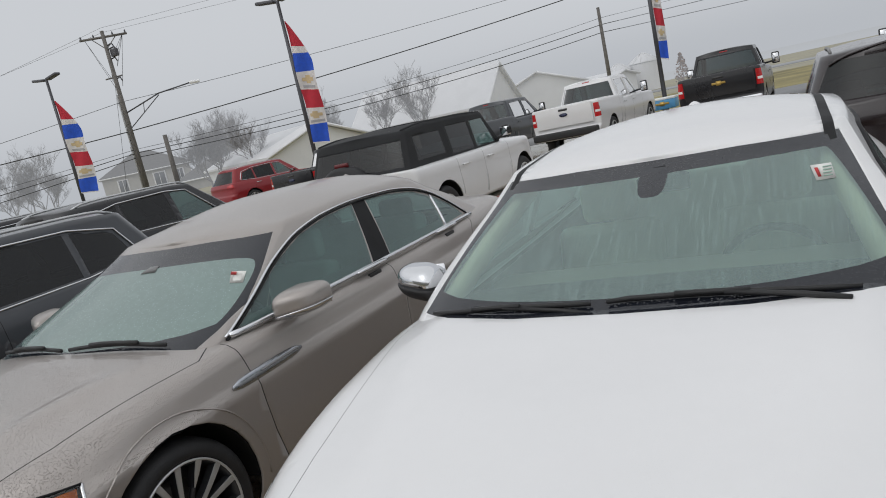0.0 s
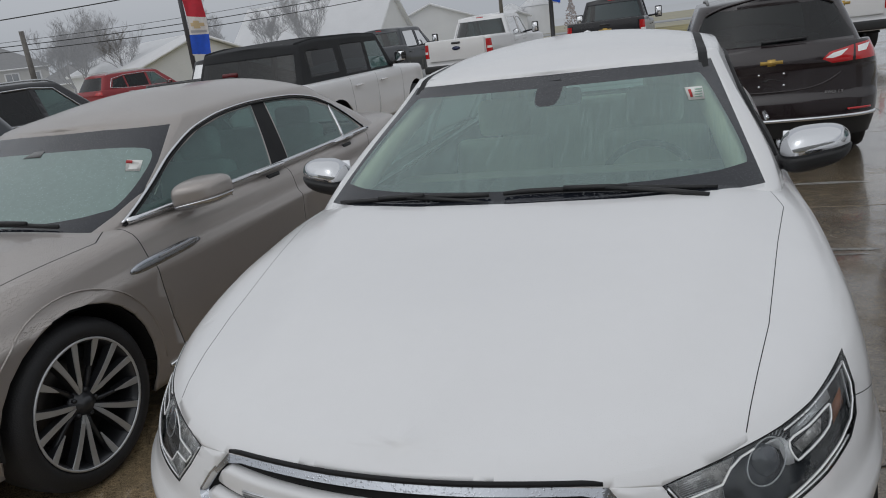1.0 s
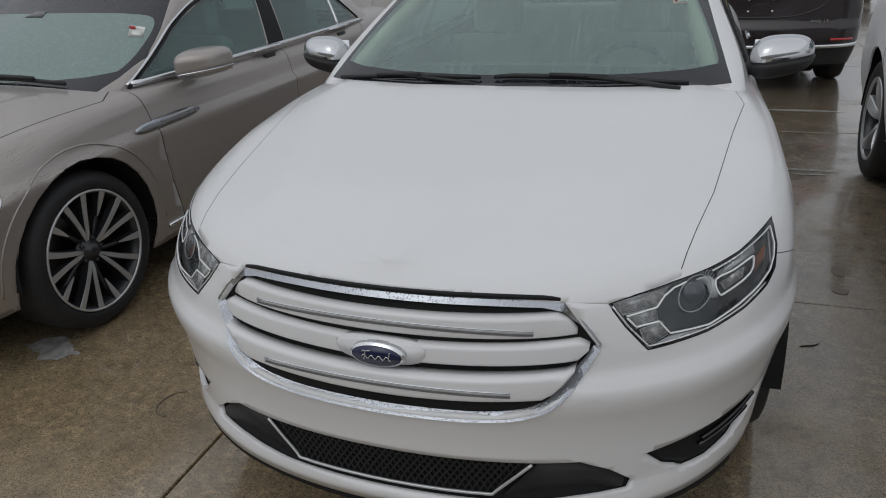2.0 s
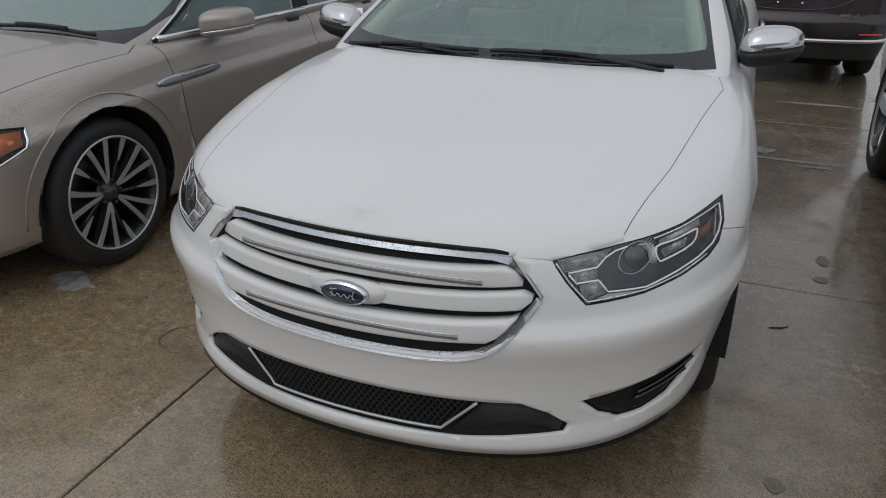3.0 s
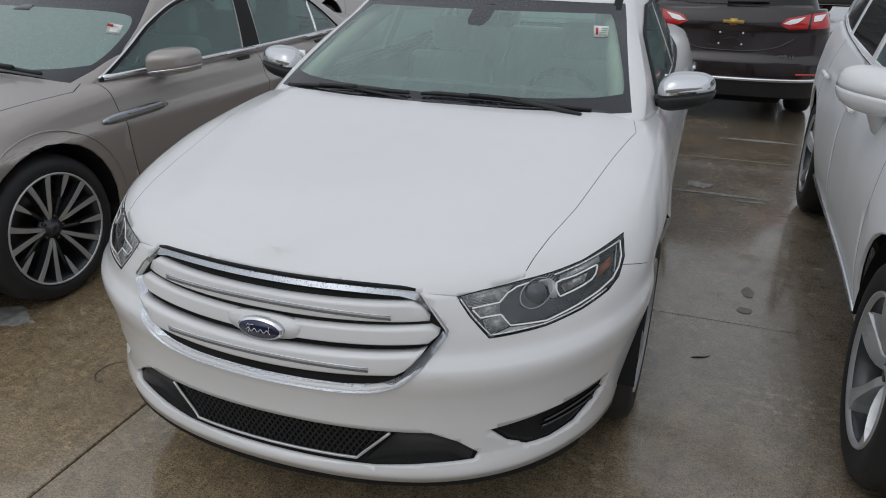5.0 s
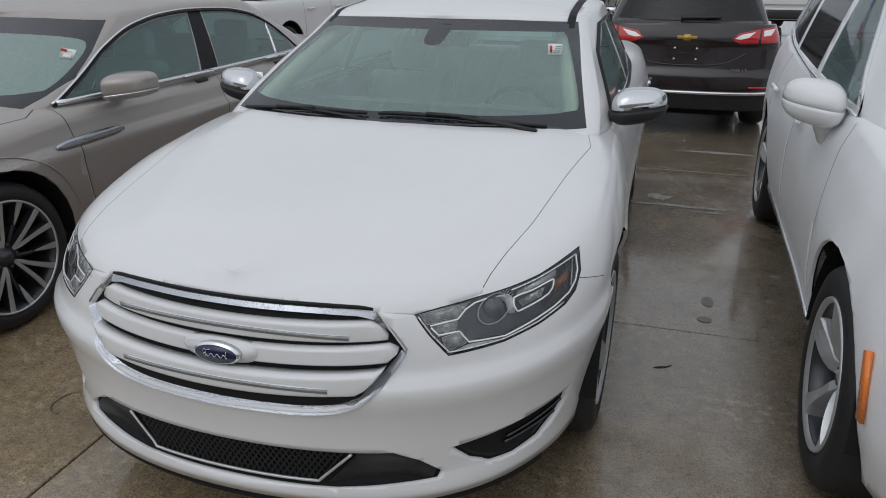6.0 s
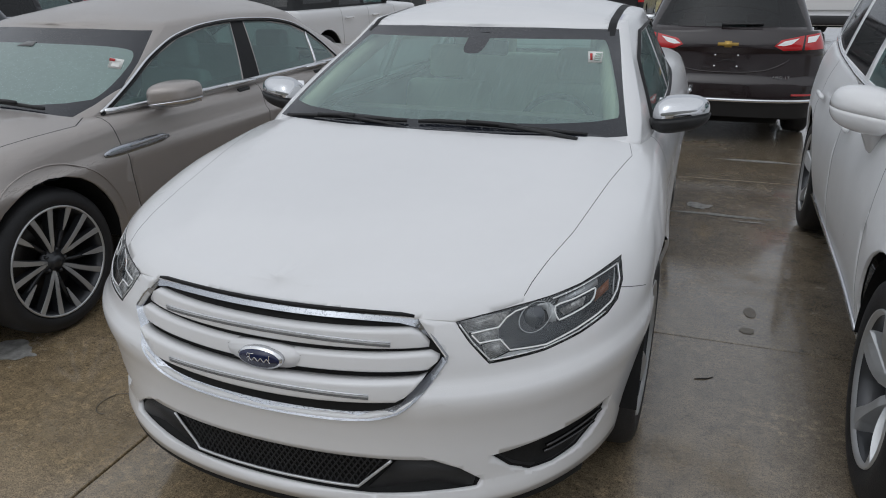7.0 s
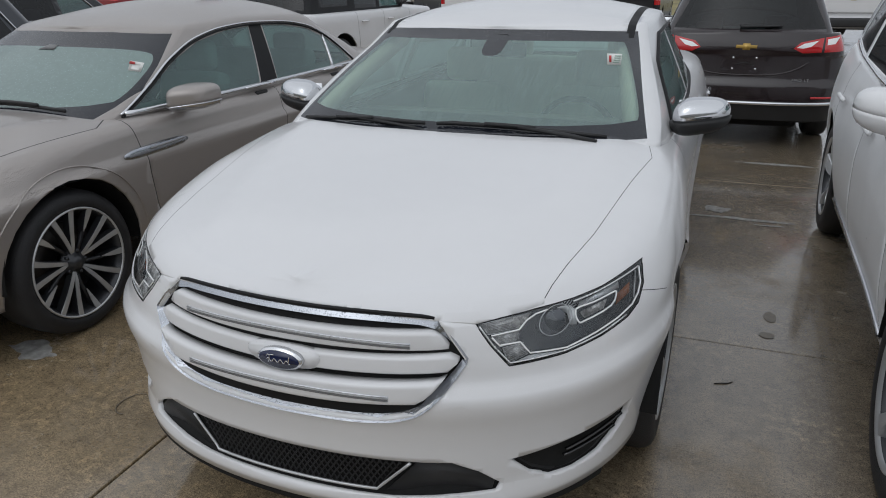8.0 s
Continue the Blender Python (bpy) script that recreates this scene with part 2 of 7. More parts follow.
SEAL = material("window_seal", (0.012, 0.012, 0.013), 0.6, spec=0.25)
FRIT = wet_paint("black_glass_border", (0.012, 0.014, 0.02), 0.0, 0.12, 0.8, 105, 0.3, 0.36, 0.4, (0.3, 0.5))
RIM = material("machined_alloy", (0.60, 0.61, 0.62), 0.34, 0.65, 0.3, 0.06, 20)
RIMDARK = material("dark_alloy", (0.05, 0.052, 0.057), 0.4, 0.6, 0.3)
RIMSILVER = material("silver_alloy", (0.58, 0.59, 0.60), 0.32, 0.55, 0.3, 0.08, 12)
GREENGLASS = glass("green_windscreen", (0.80, 0.97, 0.89), 0.8, 0.22, 0.09, (0.58, 0.80, 0.77))
MISTGLASS = glass("misted_windscreen", (0.6, 0.78, 0.72), 0.8, 0.48, 0.0, (0.40, 0.54, 0.51), 0.45)
SIDEGLASS = glass("green_side_glass", (0.58, 0.84, 0.80), 0.9, 0.19, 0.0, (0.32, 0.51, 0.50), 0.15)
PRIVACY = glass("dark_privacy_glass", (0.10, 0.11, 0.12), 0.35, 0.05, 0.0, (0.09, 0.095, 0.105), 0.06)
LENS = glass("clear_lens", (0.93, 0.95, 0.96), 0.6, 0.0)
BEIGE = material("beige_leather", (0.74, 0.69, 0.56), 0.55, 0, 0, 0.08, 8, 0.2, 90)
DASH = material("tan_dashboard", (0.21, 0.195, 0.165), 0.6, 0, 0, 0.1, 8, 0.3, 300)
GREYTRIM = material("grey_trim", (0.2, 0.2, 0.2), 0.5)
AMBER = material("amber_reflector", (0.85, 0.22, 0.03), 0.25, 0, 0.6)
REDLENS = material("red_lens", (0.5, 0.012, 0.015), 0.15, 0, 0.8)
CLEARLENS = material("white_lens", (0.9, 0.9, 0.9), 0.12, 0, 1.0)
BLUE = material("blue_enamel", (0.006, 0.012, 0.055), 0.2, 0, 0.2)
GOLD = material("gold_badge", (0.62, 0.40, 0.09), 0.3, 0.4, 0.5)
CANVAS = material("black_canvas", (0.02, 0.021, 0.023), 0.85, 0, 0, 0.25, 7, 0.5, 60)
PAPER = material("white_paper", (0.75, 0.75, 0.72), 0.7)
PRINTRED = material("red_print", (0.5, 0.05, 0.05), 0.7)
PRINTGREY = material("pale_green_print", (0.35, 0.5, 0.42), 0.7)
CONCRETE = concrete()


# ---- mesh helpers ----
def part(name, bm, mat, parent=None, label="", smooth=True):
    """Links a bmesh as one mesh object under a thing or a part."""
    me = bpy.data.meshes.new(name)
    if smooth:
        for f in bm.faces:
            f.smooth = True
    bm.to_mesh(me)
    bm.free()
    me.materials.append(mat)
    ob = new(name, me)
    if parent:
        ob.parent = parent
    if label:
        ob["label"] = label
    return ob


def thing(name, label, category, group="", m=None):
    ob = new(name)
    ob.empty_display_size = 0.1
    if m:
        ob.matrix_basis = m
    return tagged(ob, label, category, group)


def mesh_of(verts, faces):
    me = bpy.data.meshes.new("tmp")
    me.from_pydata([tuple(v) for v in verts], [], faces)
    bm = bmesh.new()
    bm.from_mesh(me)
    bpy.data.meshes.remove(me)
    return bm


def box(size, centre=(0, 0, 0), bevel=0.0, segments=2, turn=None):
    bm = bmesh.new()
    bmesh.ops.create_cube(bm, size=1)
    bmesh.ops.scale(bm, vec=size, verts=bm.verts)
    if bevel:
        bmesh.ops.bevel(bm, geom=bm.edges[:], offset=bevel, segments=segments, profile=0.6, affect="EDGES")
    bmesh.ops.transform(bm, matrix=Matrix.Translation(centre) @ (turn or Matrix()), verts=bm.verts)
    return bm


def join(*bms):
    out = bms[0]
    for b in bms[1:]:
        me = bpy.data.meshes.new("tmp")
        b.to_mesh(me)
        b.free()
        out.from_mesh(me)
        bpy.data.meshes.remove(me)
    return out


def lathe(profile, n=40, axis="x"):
    """Turns (offset along axis, radius) pairs round the axis."""
    verts, faces = [], []
    for a in range(n):
        c, s = math.cos(2 * math.pi * a / n), math.sin(2 * math.pi * a / n)
        for o, r in profile:
            verts.append((o, r * c, r * s) if axis == "x" else (r * c, r * s, o))
    k = len(profile)
    for a in range(n):
        for j in range(k - 1):
            p, q = a * k + j, (a + 1) % n * k + j
            faces.append((p, q, q + 1, p + 1))
    bm = mesh_of(verts, faces)
    bmesh.ops.recalc_face_normals(bm, faces=bm.faces)
    return bm


def tube(points, radius, n=8, flat=1.0, closed=False, up=(0, 0, 1)):
    """A rod along points; flat squeezes its section along up; radius is a number or one per point."""
    pts = [Vector(p) for p in points]
    k = len(pts)
    rr = [radius] * k if isinstance(radius, (int, float)) else radius
    verts, faces = [], []
    for i, p in enumerate(pts):
        d = (pts[(i + 1) % k] - pts[i - 1]) if closed else (pts[min(i + 1, k - 1)] - pts[max(i - 1, 0)])
        d.normalize()
        side = d.cross(Vector(up))
        if side.length < 1e-4:
            side = d.cross(Vector((1, 0, 0)))
        side.normalize()
        top = side.cross(d)
        for a in range(n):
            t = 2 * math.pi * a / n
            verts.append(p + side * rr[i] * math.cos(t) + top * rr[i] * flat * math.sin(t))
    for i in range(k if closed else k - 1):
        for a in range(n):
            p, q = i * n, (i + 1) % k * n
            faces.append((p + a, p + (a + 1) % n, q + (a + 1) % n, q + a))
    if not closed:
        faces += [tuple(range(n))[::-1], tuple((k - 1) * n + a for a in range(n))]
    bm = mesh_of(verts, faces)
    bmesh.ops.recalc_face_normals(bm, faces=bm.faces)
    return bm


def sweep(points, profile):
    """A bar along points with a fixed closed section of (y, z) offsets."""
    k, m = len(points), len(profile)
    verts = [Vector(p) + Vector((0, dy, dz)) for p in points for dy, dz in profile]
    faces = [(i * m + a, i * m + (a + 1) % m, (i + 1) * m + (a + 1) % m, (i + 1) * m + a) for i in range(k - 1) for a in range(m)]
    faces += [tuple(range(m)), tuple((k - 1) * m + a for a in range(m))]
    bm = mesh_of(verts, faces)
    bmesh.ops.recalc_face_normals(bm, faces=bm.faces)
    return bm


def slab(points, normal, thick, bevel=0.0):
    """A plate with the given outline, thick along the normal."""
    off = Vector(normal).normalized() * thick
    k = len(points)
    verts = [Vector(p) for p in points] + [Vector(p) + off for p in points]
    faces = [tuple(range(k))[::-1], tuple(range(k, 2 * k))] + [(i, (i + 1) % k, k + (i + 1) % k, k + i) for i in range(k)]
    bm = mesh_of(verts, faces)
    bmesh.ops.recalc_face_normals(bm, faces=bm.faces)
    if bevel:
        bmesh.ops.bevel(bm, geom=[e for e in bm.edges], offset=bevel, segments=2, affect="EDGES")
    return bm


def curve(x, pairs):
    """A smooth line through (x, y) pairs, flat beyond the ends."""
    xs, ys = np.array([p[0] for p in pairs], float), np.array([p[1] for p in pairs], float)
    if len(xs) == 1:
        return np.full_like(np.asarray(x, float), ys[0])
    d = np.diff(ys) / np.diff(xs)
    m = np.zeros(len(xs))
    m[1:-1] = np.where(d[1:] * d[:-1] > 0, 2 * d[1:] * d[:-1] / (d[1:] + d[:-1] + 1e-12), 0)
    m[0], m[-1] = d[0], d[-1]
    x = np.clip(np.asarray(x, float), xs[0], xs[-1])
    i = np.clip(np.searchsorted(xs, x, side="right") - 1, 0, len(d) - 1)
    h = xs[i + 1] - xs[i]
    t = (x - xs[i]) / h
    return (1 + 2 * t) * (1 - t) ** 2 * ys[i] + t * (1 - t) ** 2 * h * m[i] + t * t * (3 - 2 * t) * ys[i + 1] + t * t * (t - 1) * h * m[i + 1]


def soft_loop(points, rounds=2, cut=0.2):
    """A closed line whose corners are cut off softly."""
    p = [tuple(v) for v in points]
    for _ in range(rounds):
        p = [tuple(a + (b - a) * t for a, b in zip(u, v)) for u, v in zip(p, p[1:] + p[:1]) for t in (cut, 1 - cut)]
    return p


def smooth_loop(points, sub=6):
    """A rounded closed line through the given corners."""
    p, out = [np.array(v, float) for v in points], []
    k = len(p)
    for i in range(k):
        a, b, c, d = p[i - 1], p[i], p[(i + 1) % k], p[(i + 2) % k]
        for t in np.linspace(0, 1, sub, endpoint=False):
            out.append(tuple(0.5 * (2 * b + (c - a) * t + (2 * a - 5 * b + 4 * c - d) * t * t + (3 * b - a - 3 * c + d) * t ** 3)))
    return out


def bezier(q, a, b, c, d):
    return (1 - q) ** 3 * a + 3 * q * (1 - q) ** 2 * b + 3 * q * q * (1 - q) * c + q ** 3 * d


# ---- car shells ----
class Shell:
    """A skin of rings stacked from bottom to top and capped; parts are cut out of it in plan, front or side view."""

    def __init__(self, rings, cap, cap_n=14, nose=0):
        rows, cols = len(rings), len(rings[0])
        verts, faces = [], []
        for side in (1, -1):
            base = len(verts)
            for ring in rings:
                verts += [(side * x, y, z) for x, y, z in ring]
            for j in range(rows - 1):
                for i in range(cols - 1):
                    a = base + j * cols + i
                    f = (a, a + 1, a + cols + 1, a + cols)
                    faces.append(f if side > 0 else f[::-1])
        base = len(verts)
        top = rings[-1]
        for i, (x, y, z) in enumerate(top):
            # rows across the nose bow back in the middle, so that they stay evenly spaced
            bow = top[0][1] + (top[nose - 1][1] - top[0][1]) * i / (nose - 1) - y if i < nose else 0.0
            for k in np.linspace(1, -1, cap_n * 2 + 1):
                yy = y + bow * (1 - k * k)
                verts.append((x * k, yy, z + cap(x * k, yy, abs(k), z, i / max(1, nose - 1))))
        w = cap_n * 2 + 1
        for i in range(cols - 1):
            for k in range(w - 1):
                a = base + i * w + k
                faces.append((a, a + w, a + w + 1, a + 1))
        self.bm = mesh_of(verts, faces)
        bmesh.ops.remove_doubles(self.bm, verts=self.bm.verts, dist=2e-4)
        bmesh.ops.dissolve_degenerate(self.bm, edges=self.bm.edges, dist=1e-5)
        bmesh.ops.recalc_face_normals(self.bm, faces=self.bm.faces)
        self.tag = self.bm.faces.layers.int.new("tag")
        from_mesh = self.bm.copy()
        self.tree = BVHTree.FromBMesh(from_mesh)
        from_mesh.free()

    def front(self, x, z, lift=0.0):
        p, nrm, _, _ = self.tree.ray_cast(Vector((x, -3, z)), Vector((0, 1, 0)))
        return (p + nrm * lift) if p else None

    def back(self, x, z, lift=0.0):
        p, nrm, _, _ = self.tree.ray_cast(Vector((x, 12, z)), Vector((0, -1, 0)))
        return (p + nrm * lift) if p else None

    def side(self, y, z, s=1, lift=0.0):
        p, nrm, _, _ = self.tree.ray_cast(Vector((3 * s, y, z)), Vector((-s, 0, 0)))
        return (p + nrm * lift) if p else None

    def top(self, x, y, lift=0.0):
        p, nrm, _, _ = self.tree.ray_cast(Vector((x, y, 4)), Vector((0, 0, -1)))
        return (p + nrm * lift) if p else None

    def cut(self, poly, view, tag, keep=lambda c: True):
        """Cuts a convex outline and gives the faces inside it a tag. view: 'front' (x, z), 'side' (y, z) or 'top' (x, y)."""
        a, b = {"front": (0, 2), "side": (1, 2), "top": (0, 1)}[view]
        bm = self.bm
        lo = [min(p[k] for p in poly) for k in (0, 1)]
        hi = [max(p[k] for p in poly) for k in (0, 1)]
        cand = []
        for f in bm.faces:
            us, vs = [v.co[a] for v in f.verts], [v.co[b] for v in f.verts]
            if max(us) > lo[0] and min(us) < hi[0] and max(vs) > lo[1] and min(vs) < hi[1] and keep(f.calc_center_median()):
                cand.append(f)
        k = len(poly)
        for i in range(k):
            (u0, v0), (u1, v1) = poly[i], poly[(i + 1) % k]
            co, no = Vector((0, 0, 0)), Vector((0, 0, 0))
            co[a], co[b], no[a], no[b] = u0, v0, v1 - v0, u0 - u1
            if no.length < 1e-7:
                continue
            geom = list({v for f in cand for v in f.verts}) + list({e for f in cand for e in f.edges}) + cand
            ret = bmesh.ops.bisect_plane(bm, geom=geom, dist=1e-6, plane_co=co, plane_no=no.normalized())
            cand = [g for g in ret["geom"] if isinstance(g, bmesh.types.BMFace)]
        area = sum(poly[i][0] * poly[(i + 1) % k][1] - poly[(i + 1) % k][0] * poly[i][1] for i in range(k))
        s = 1 if area > 0 else -1
        for f in cand:
            c = f.calc_center_median()
            if keep(c) and all(s * ((poly[(i + 1) % k][0] - poly[i][0]) * (c[b] - poly[i][1]) - (poly[(i + 1) % k][1] - poly[i][1]) * (c[a] - poly[i][0])) > 0 for i in range(k)):
                f[self.tag] = tag

    def fan(self, poly, view, tag, keep=lambda c: True):
        """cut() for an outline that is not convex: its triangles one by one from the first corner."""
        for i in range(1, len(poly) - 1):
            self.cut([poly[0], poly[i], poly[i + 1]], view, tag, keep)

    def seam(self, line, view, tag, keep=lambda c: True, width=0.005):
        for (u0, v0), (u1, v1) in zip(line, line[1:]):
            d = math.hypot(u1 - u0, v1 - v0)
            nu, nv = (v1 - v0) / d * width / 2, (u0 - u1) / d * width / 2
            self.cut([(u0 + nu, v0 + nv), (u1 + nu, v1 + nv), (u1 - nu, v1 - nv), (u0 - nu, v0 - nv)], view, tag, keep)

    def take(self, tags, where=lambda c: True):
        """A bmesh of its own with the faces of these tags."""
        idx, verts, faces = {}, [], []
        for f in self.bm.faces:
            if f[self.tag] in tags and where(f.calc_center_median()):
                face = []
                for v in f.verts:
                    if v not in idx:
                        idx[v] = len(verts)
                        verts.append(tuple(v.co))
                    face.append(idx[v])
                faces.append(face)
        return mesh_of(verts, faces)


def thicken(bm, depth=0.01, where=lambda p: True):
    """Gives a skin a folded edge: its border runs inwards by depth."""
    bm.normal_update()
    edges = [e for e in bm.edges if e.is_boundary and where((e.verts[0].co + e.verts[1].co) / 2)]
    near = {tuple(round(c, 6) for c in v.co): v.normal.copy() for e in edges for v in e.verts}
    ret = bmesh.ops.extrude_edge_only(bm, edges=edges)
    for v in [g for g in ret["geom"] if isinstance(g, bmesh.types.BMVert)]:
        v.co -= near.get(tuple(round(c, 6) for c in v.co), Vector((0, 0, 0))) * depth
    return bm


def body_rings(c, rows=26, nf=30, ns=64, nr=14):
    """The lower body: c holds the car's proportions."""
    out = []
    for h in np.linspace(0, 1, rows) ** 0.85:
        fi, si, ri = (float(curve(h, c[k])) for k in ("front_in", "side_in", "rear_in"))
        yf, yr, lf, lr = fi, c["length"] - ri, c["nose"][2] + float(curve(h, c["sweep"])), c["tail"][2]
        wf, wr = float(curve(yf + lf, c["half_width"])) - si, float(curve(yr - lr, c["half_width"])) - si
        q = np.linspace(0, 1, nf)
        x = [bezier(q, 0, c["nose"][0], wf, wf)]
        y = [bezier(q, yf, yf, yf + c["nose"][1] + 0.6 * (lf - c["nose"][2]), yf + lf)]
        ys = np.linspace(yf + lf, yr - lr, ns)[1:-1]
        x.append(curve(ys, c["half_width"]) - si), y.append(ys)
        x.append(bezier(q[:: max(1, nf // nr)], wr, wr, c["tail"][0], 0)), y.append(bezier(q[:: max(1, nf // nr)], yr - lr, yr - c["tail"][1], yr, yr))
        x, y = np.concatenate(x), np.concatenate(y)
        x[-1] = 0
        zb, zt = curve(y, c["sill"]), curve(y, c["edge"])
        bulge = c.get("arch_bulge", 0.0) * math.sin(math.pi * min(1, h * 1.1)) ** 2
        if bulge:
            for ax in c["axles"]:
                x = x + bulge * np.exp(-((y - ax) / 0.33) ** 2) * np.clip(x / 0.7, 0, 1)
        out.append(np.stack([x, y, zb + (zt - zb) * h], 1))
    return out


def cabin_rings(g, rows=16, nf=22, ns=44, nr=14):
    """The greenhouse: pillars, glass and roof edge."""
    out = []
    for h in np.linspace(0, 1, rows):
        yf, yr, z = float(curve(h, g["front"])), float(curve(h, g["rear"])), g["base"] + (g["roof"] - g["base"]) * h
        lf, lr = g["corner"], g["rear_corner"]
        w = lambda y: curve(y, g["low_width"]) * (1 - h ** g["lean"]) + curve(y, g["top_width"]) * h ** g["lean"]
        q = np.linspace(0, 1, nf)
        wf, wr = float(w(yf + lf)), float(w(yr - lr))
        qr = q[::-1][:: max(1, nf // nr)]
        x = np.concatenate([bezier(q, 0, wf * g["square"], wf, wf), w(np.linspace(yf + lf, yr - lr, ns)[1:-1]), bezier(qr, 0, wr * 0.85, wr, wr)])
        y = np.concatenate([bezier(q, yf, yf + g["bow"], yf + lf * 0.75, yf + lf), np.linspace(yf + lf, yr - lr, ns)[1:-1], bezier(qr, yr, yr, yr - lr * 0.6, yr - lr)])
        x[-1] = x[0] = 0
        zz = z + g["arc"] * h * (curve(y, g["roof_line"]))
        out.append(np.stack([x, y, zz], 1))
    return out


def circle(cy, cz, r, n=28):
    return [(cy + r * math.cos(2 * math.pi * k / n), cz + r * math.sin(2 * math.pi * k / n)) for k in range(n)]


def blade(hold, line, widths):
    """A flat machined spoke face on a deeper dark flank; line holds (face, radius, angle)."""
    for name, mat, grow, deep, back in (("spoke", RIM, 0.0, 0.0, 0.005), ("spoke_flank", RIMDARK, 0.0025, 0.004, 0.034)):
        verts, faces = [], []
        for (fx, rad, ang), w in zip(line, widths):
            c, d = Vector((0, rad * math.cos(ang), rad * math.sin(ang))), Vector((0, -math.sin(ang), math.cos(ang)))
            for dx, u in ((fx - deep, 1), (fx - deep, -1), (fx - deep - back, -1.15), (fx - deep - back, 1.15)):
                verts.append(c + d * (w + grow) * u + Vector((dx, 0, 0)))
        k = len(line)
        for i in range(k - 1):
            for m in range(4):
                faces.append((i * 4 + m, i * 4 + (m + 1) % 4, (i + 1) * 4 + (m + 1) % 4, (i + 1) * 4 + m))
        faces += [(0, 1, 2, 3), tuple((k - 1) * 4 + m for m in range(4))]
        bm = mesh_of(verts, faces)
        bmesh.ops.recalc_face_normals(bm, faces=bm.faces)
        part(name, bm, mat, hold, smooth=False)


def wheel(root, x, y, s, r, width, style, rim_r=None, steer=0.0):
    """A wheel whose outer face is at x, with tyre, rim, spokes and nuts."""
    rr = rim_r or r * 0.69
    hold = new("wheel")
    hold.parent = root
    hold.matrix_basis = Matrix.Translation((x, y, r)) @ Matrix.Rotation(radians(steer), 4, "Z") @ (Matrix() if s > 0 else Matrix.Rotation(math.pi, 4, "Z"))
    w = width
    tyre = lathe([(-w, rr * 0.98), (-w - 0.004, r * 0.86), (-w + 0.02, r * 0.98), (-w * 0.5, r), (-0.045, r * 0.992), (-0.022, r * 0.972), (-0.006, r * 0.935), (0.003, r * 0.87), (0.004, r * 0.80), (-0.002, rr * 1.03), (-0.012, rr * 0.98)], 56)
    part("tyre", tyre, RUBBER, hold)
    # barrel and back in dark alloy: the shade behind the spokes is painted in
    part("rim", lathe([(-0.008, rr * 1.01), (0.0, rr * 0.99), (-0.008, rr * 0.95), (-0.05, rr * 0.9), (-w * 0.7, rr * 0.88)], 56), RIMDARK, hold)
    part("wheel_back", lathe([(-w * 0.69, rr * 0.885), (-w * 0.7, 0.02)], 40), RIMDARK, hold)
    # brake disc behind the spokes
    part("brake_disc", lathe([(-0.13, 0.05), (-0.115, rr * 0.15), (-0.115, rr * 0.68), (-0.14, rr * 0.68)], 40), material_disc, hold)
    if style == "multi":
        # five machined V pairs with a short blade between them, dark painted flanks
        for k in range(5):
            a = 2 * math.pi * k / 5 + 0.518
            for off in (-1, 1):
                line = [(-0.034 + 0.030 * t ** 0.6, 0.048 + (rr * 0.972 - 0.048) * t, a + off * (0.09 + 0.125 * t ** 0.7)) for t in np.linspace(0, 1, 7)]
                blade(hold, line, [0.004, 0.0085, 0.0095, 0.010, 0.011, 0.012, 0.0135])
            line = [(-0.026 + 0.022 * t, rad, a + math.pi / 5 - 0.05 * (1 - t)) for t, rad in zip(np.linspace(0, 1, 5), np.linspace(rr * 0.56, rr * 0.972, 5))]
            blade(hold, line, [0.0015, 0.006, 0.010, 0.0125, 0.0145])
            full = [(-0.055 + 0.018 * t, rad * math.cos(ang), rad * math.sin(ang)) for t, rad, ang in zip(np.linspace(0, 1, 5), np.linspace(0.05, rr * 0.95, 5), np.linspace(a + 0.45, a + math.pi / 5, 5))]
            part("spoke_flank", tube(full, [0.012, 0.011, 0.011, 0.013, 0.016], 6, 1.2, up=(1, 0, 0)), RIMDARK, hold)
        part("rim_edge", lathe([(-0.004, rr * 1.005), (0.002, rr * 0.995), (0.001, rr * 0.972), (-0.006, rr * 0.965)], 56), RIM, hold)
    else:
        # five sculpted spokes: a flat bright face, dished towards the hub, on deep splayed flanks
        for k in range(5):
            a = 2 * math.pi * k / 5 + 0.35
            verts, faces = [], []
            steps = 8
            for t in np.linspace(0, 1, steps):
                rad, ang = 0.034 + (rr * 0.97 - 0.034) * t, a + 0.20 * (1 - t) ** 2
                half = float(np.interp(t, (0, 0.3, 0.7, 1), (0.020, 0.027, 0.032, 0.046)))
                face = -0.060 + 0.056 * t ** 0.5
                lean = 0.010 * math.sin(math.pi * t)
                c, d = Vector((0, rad * math.cos(ang), rad * math.sin(ang))), Vector((0, -math.sin(ang), math.cos(ang)))
                for dx, w in ((-0.062, -1.22), (-0.016, -1.05), (-0.001 - lean, -0.9), (0.0, 0.0), (lean - 0.001, 0.9), (-0.016, 1.05), (-0.062, 1.22)):
                    verts.append(c + d * w * half + Vector((face + dx, 0, 0)))
            for i in range(steps - 1):
                for j in range(7):
                    faces.append((i * 7 + j, i * 7 + (j + 1) % 7, (i + 1) * 7 + (j + 1) % 7, (i + 1) * 7 + j))
            faces += [tuple(range(7)), tuple((steps - 1) * 7 + j for j in range(7))]
            bm = mesh_of(verts, faces)
            bmesh.ops.recalc_face_normals(bm, faces=bm.faces)
            part("spoke", bm, RIMSILVER if style == "silver" else RIM, hold, smooth=False)
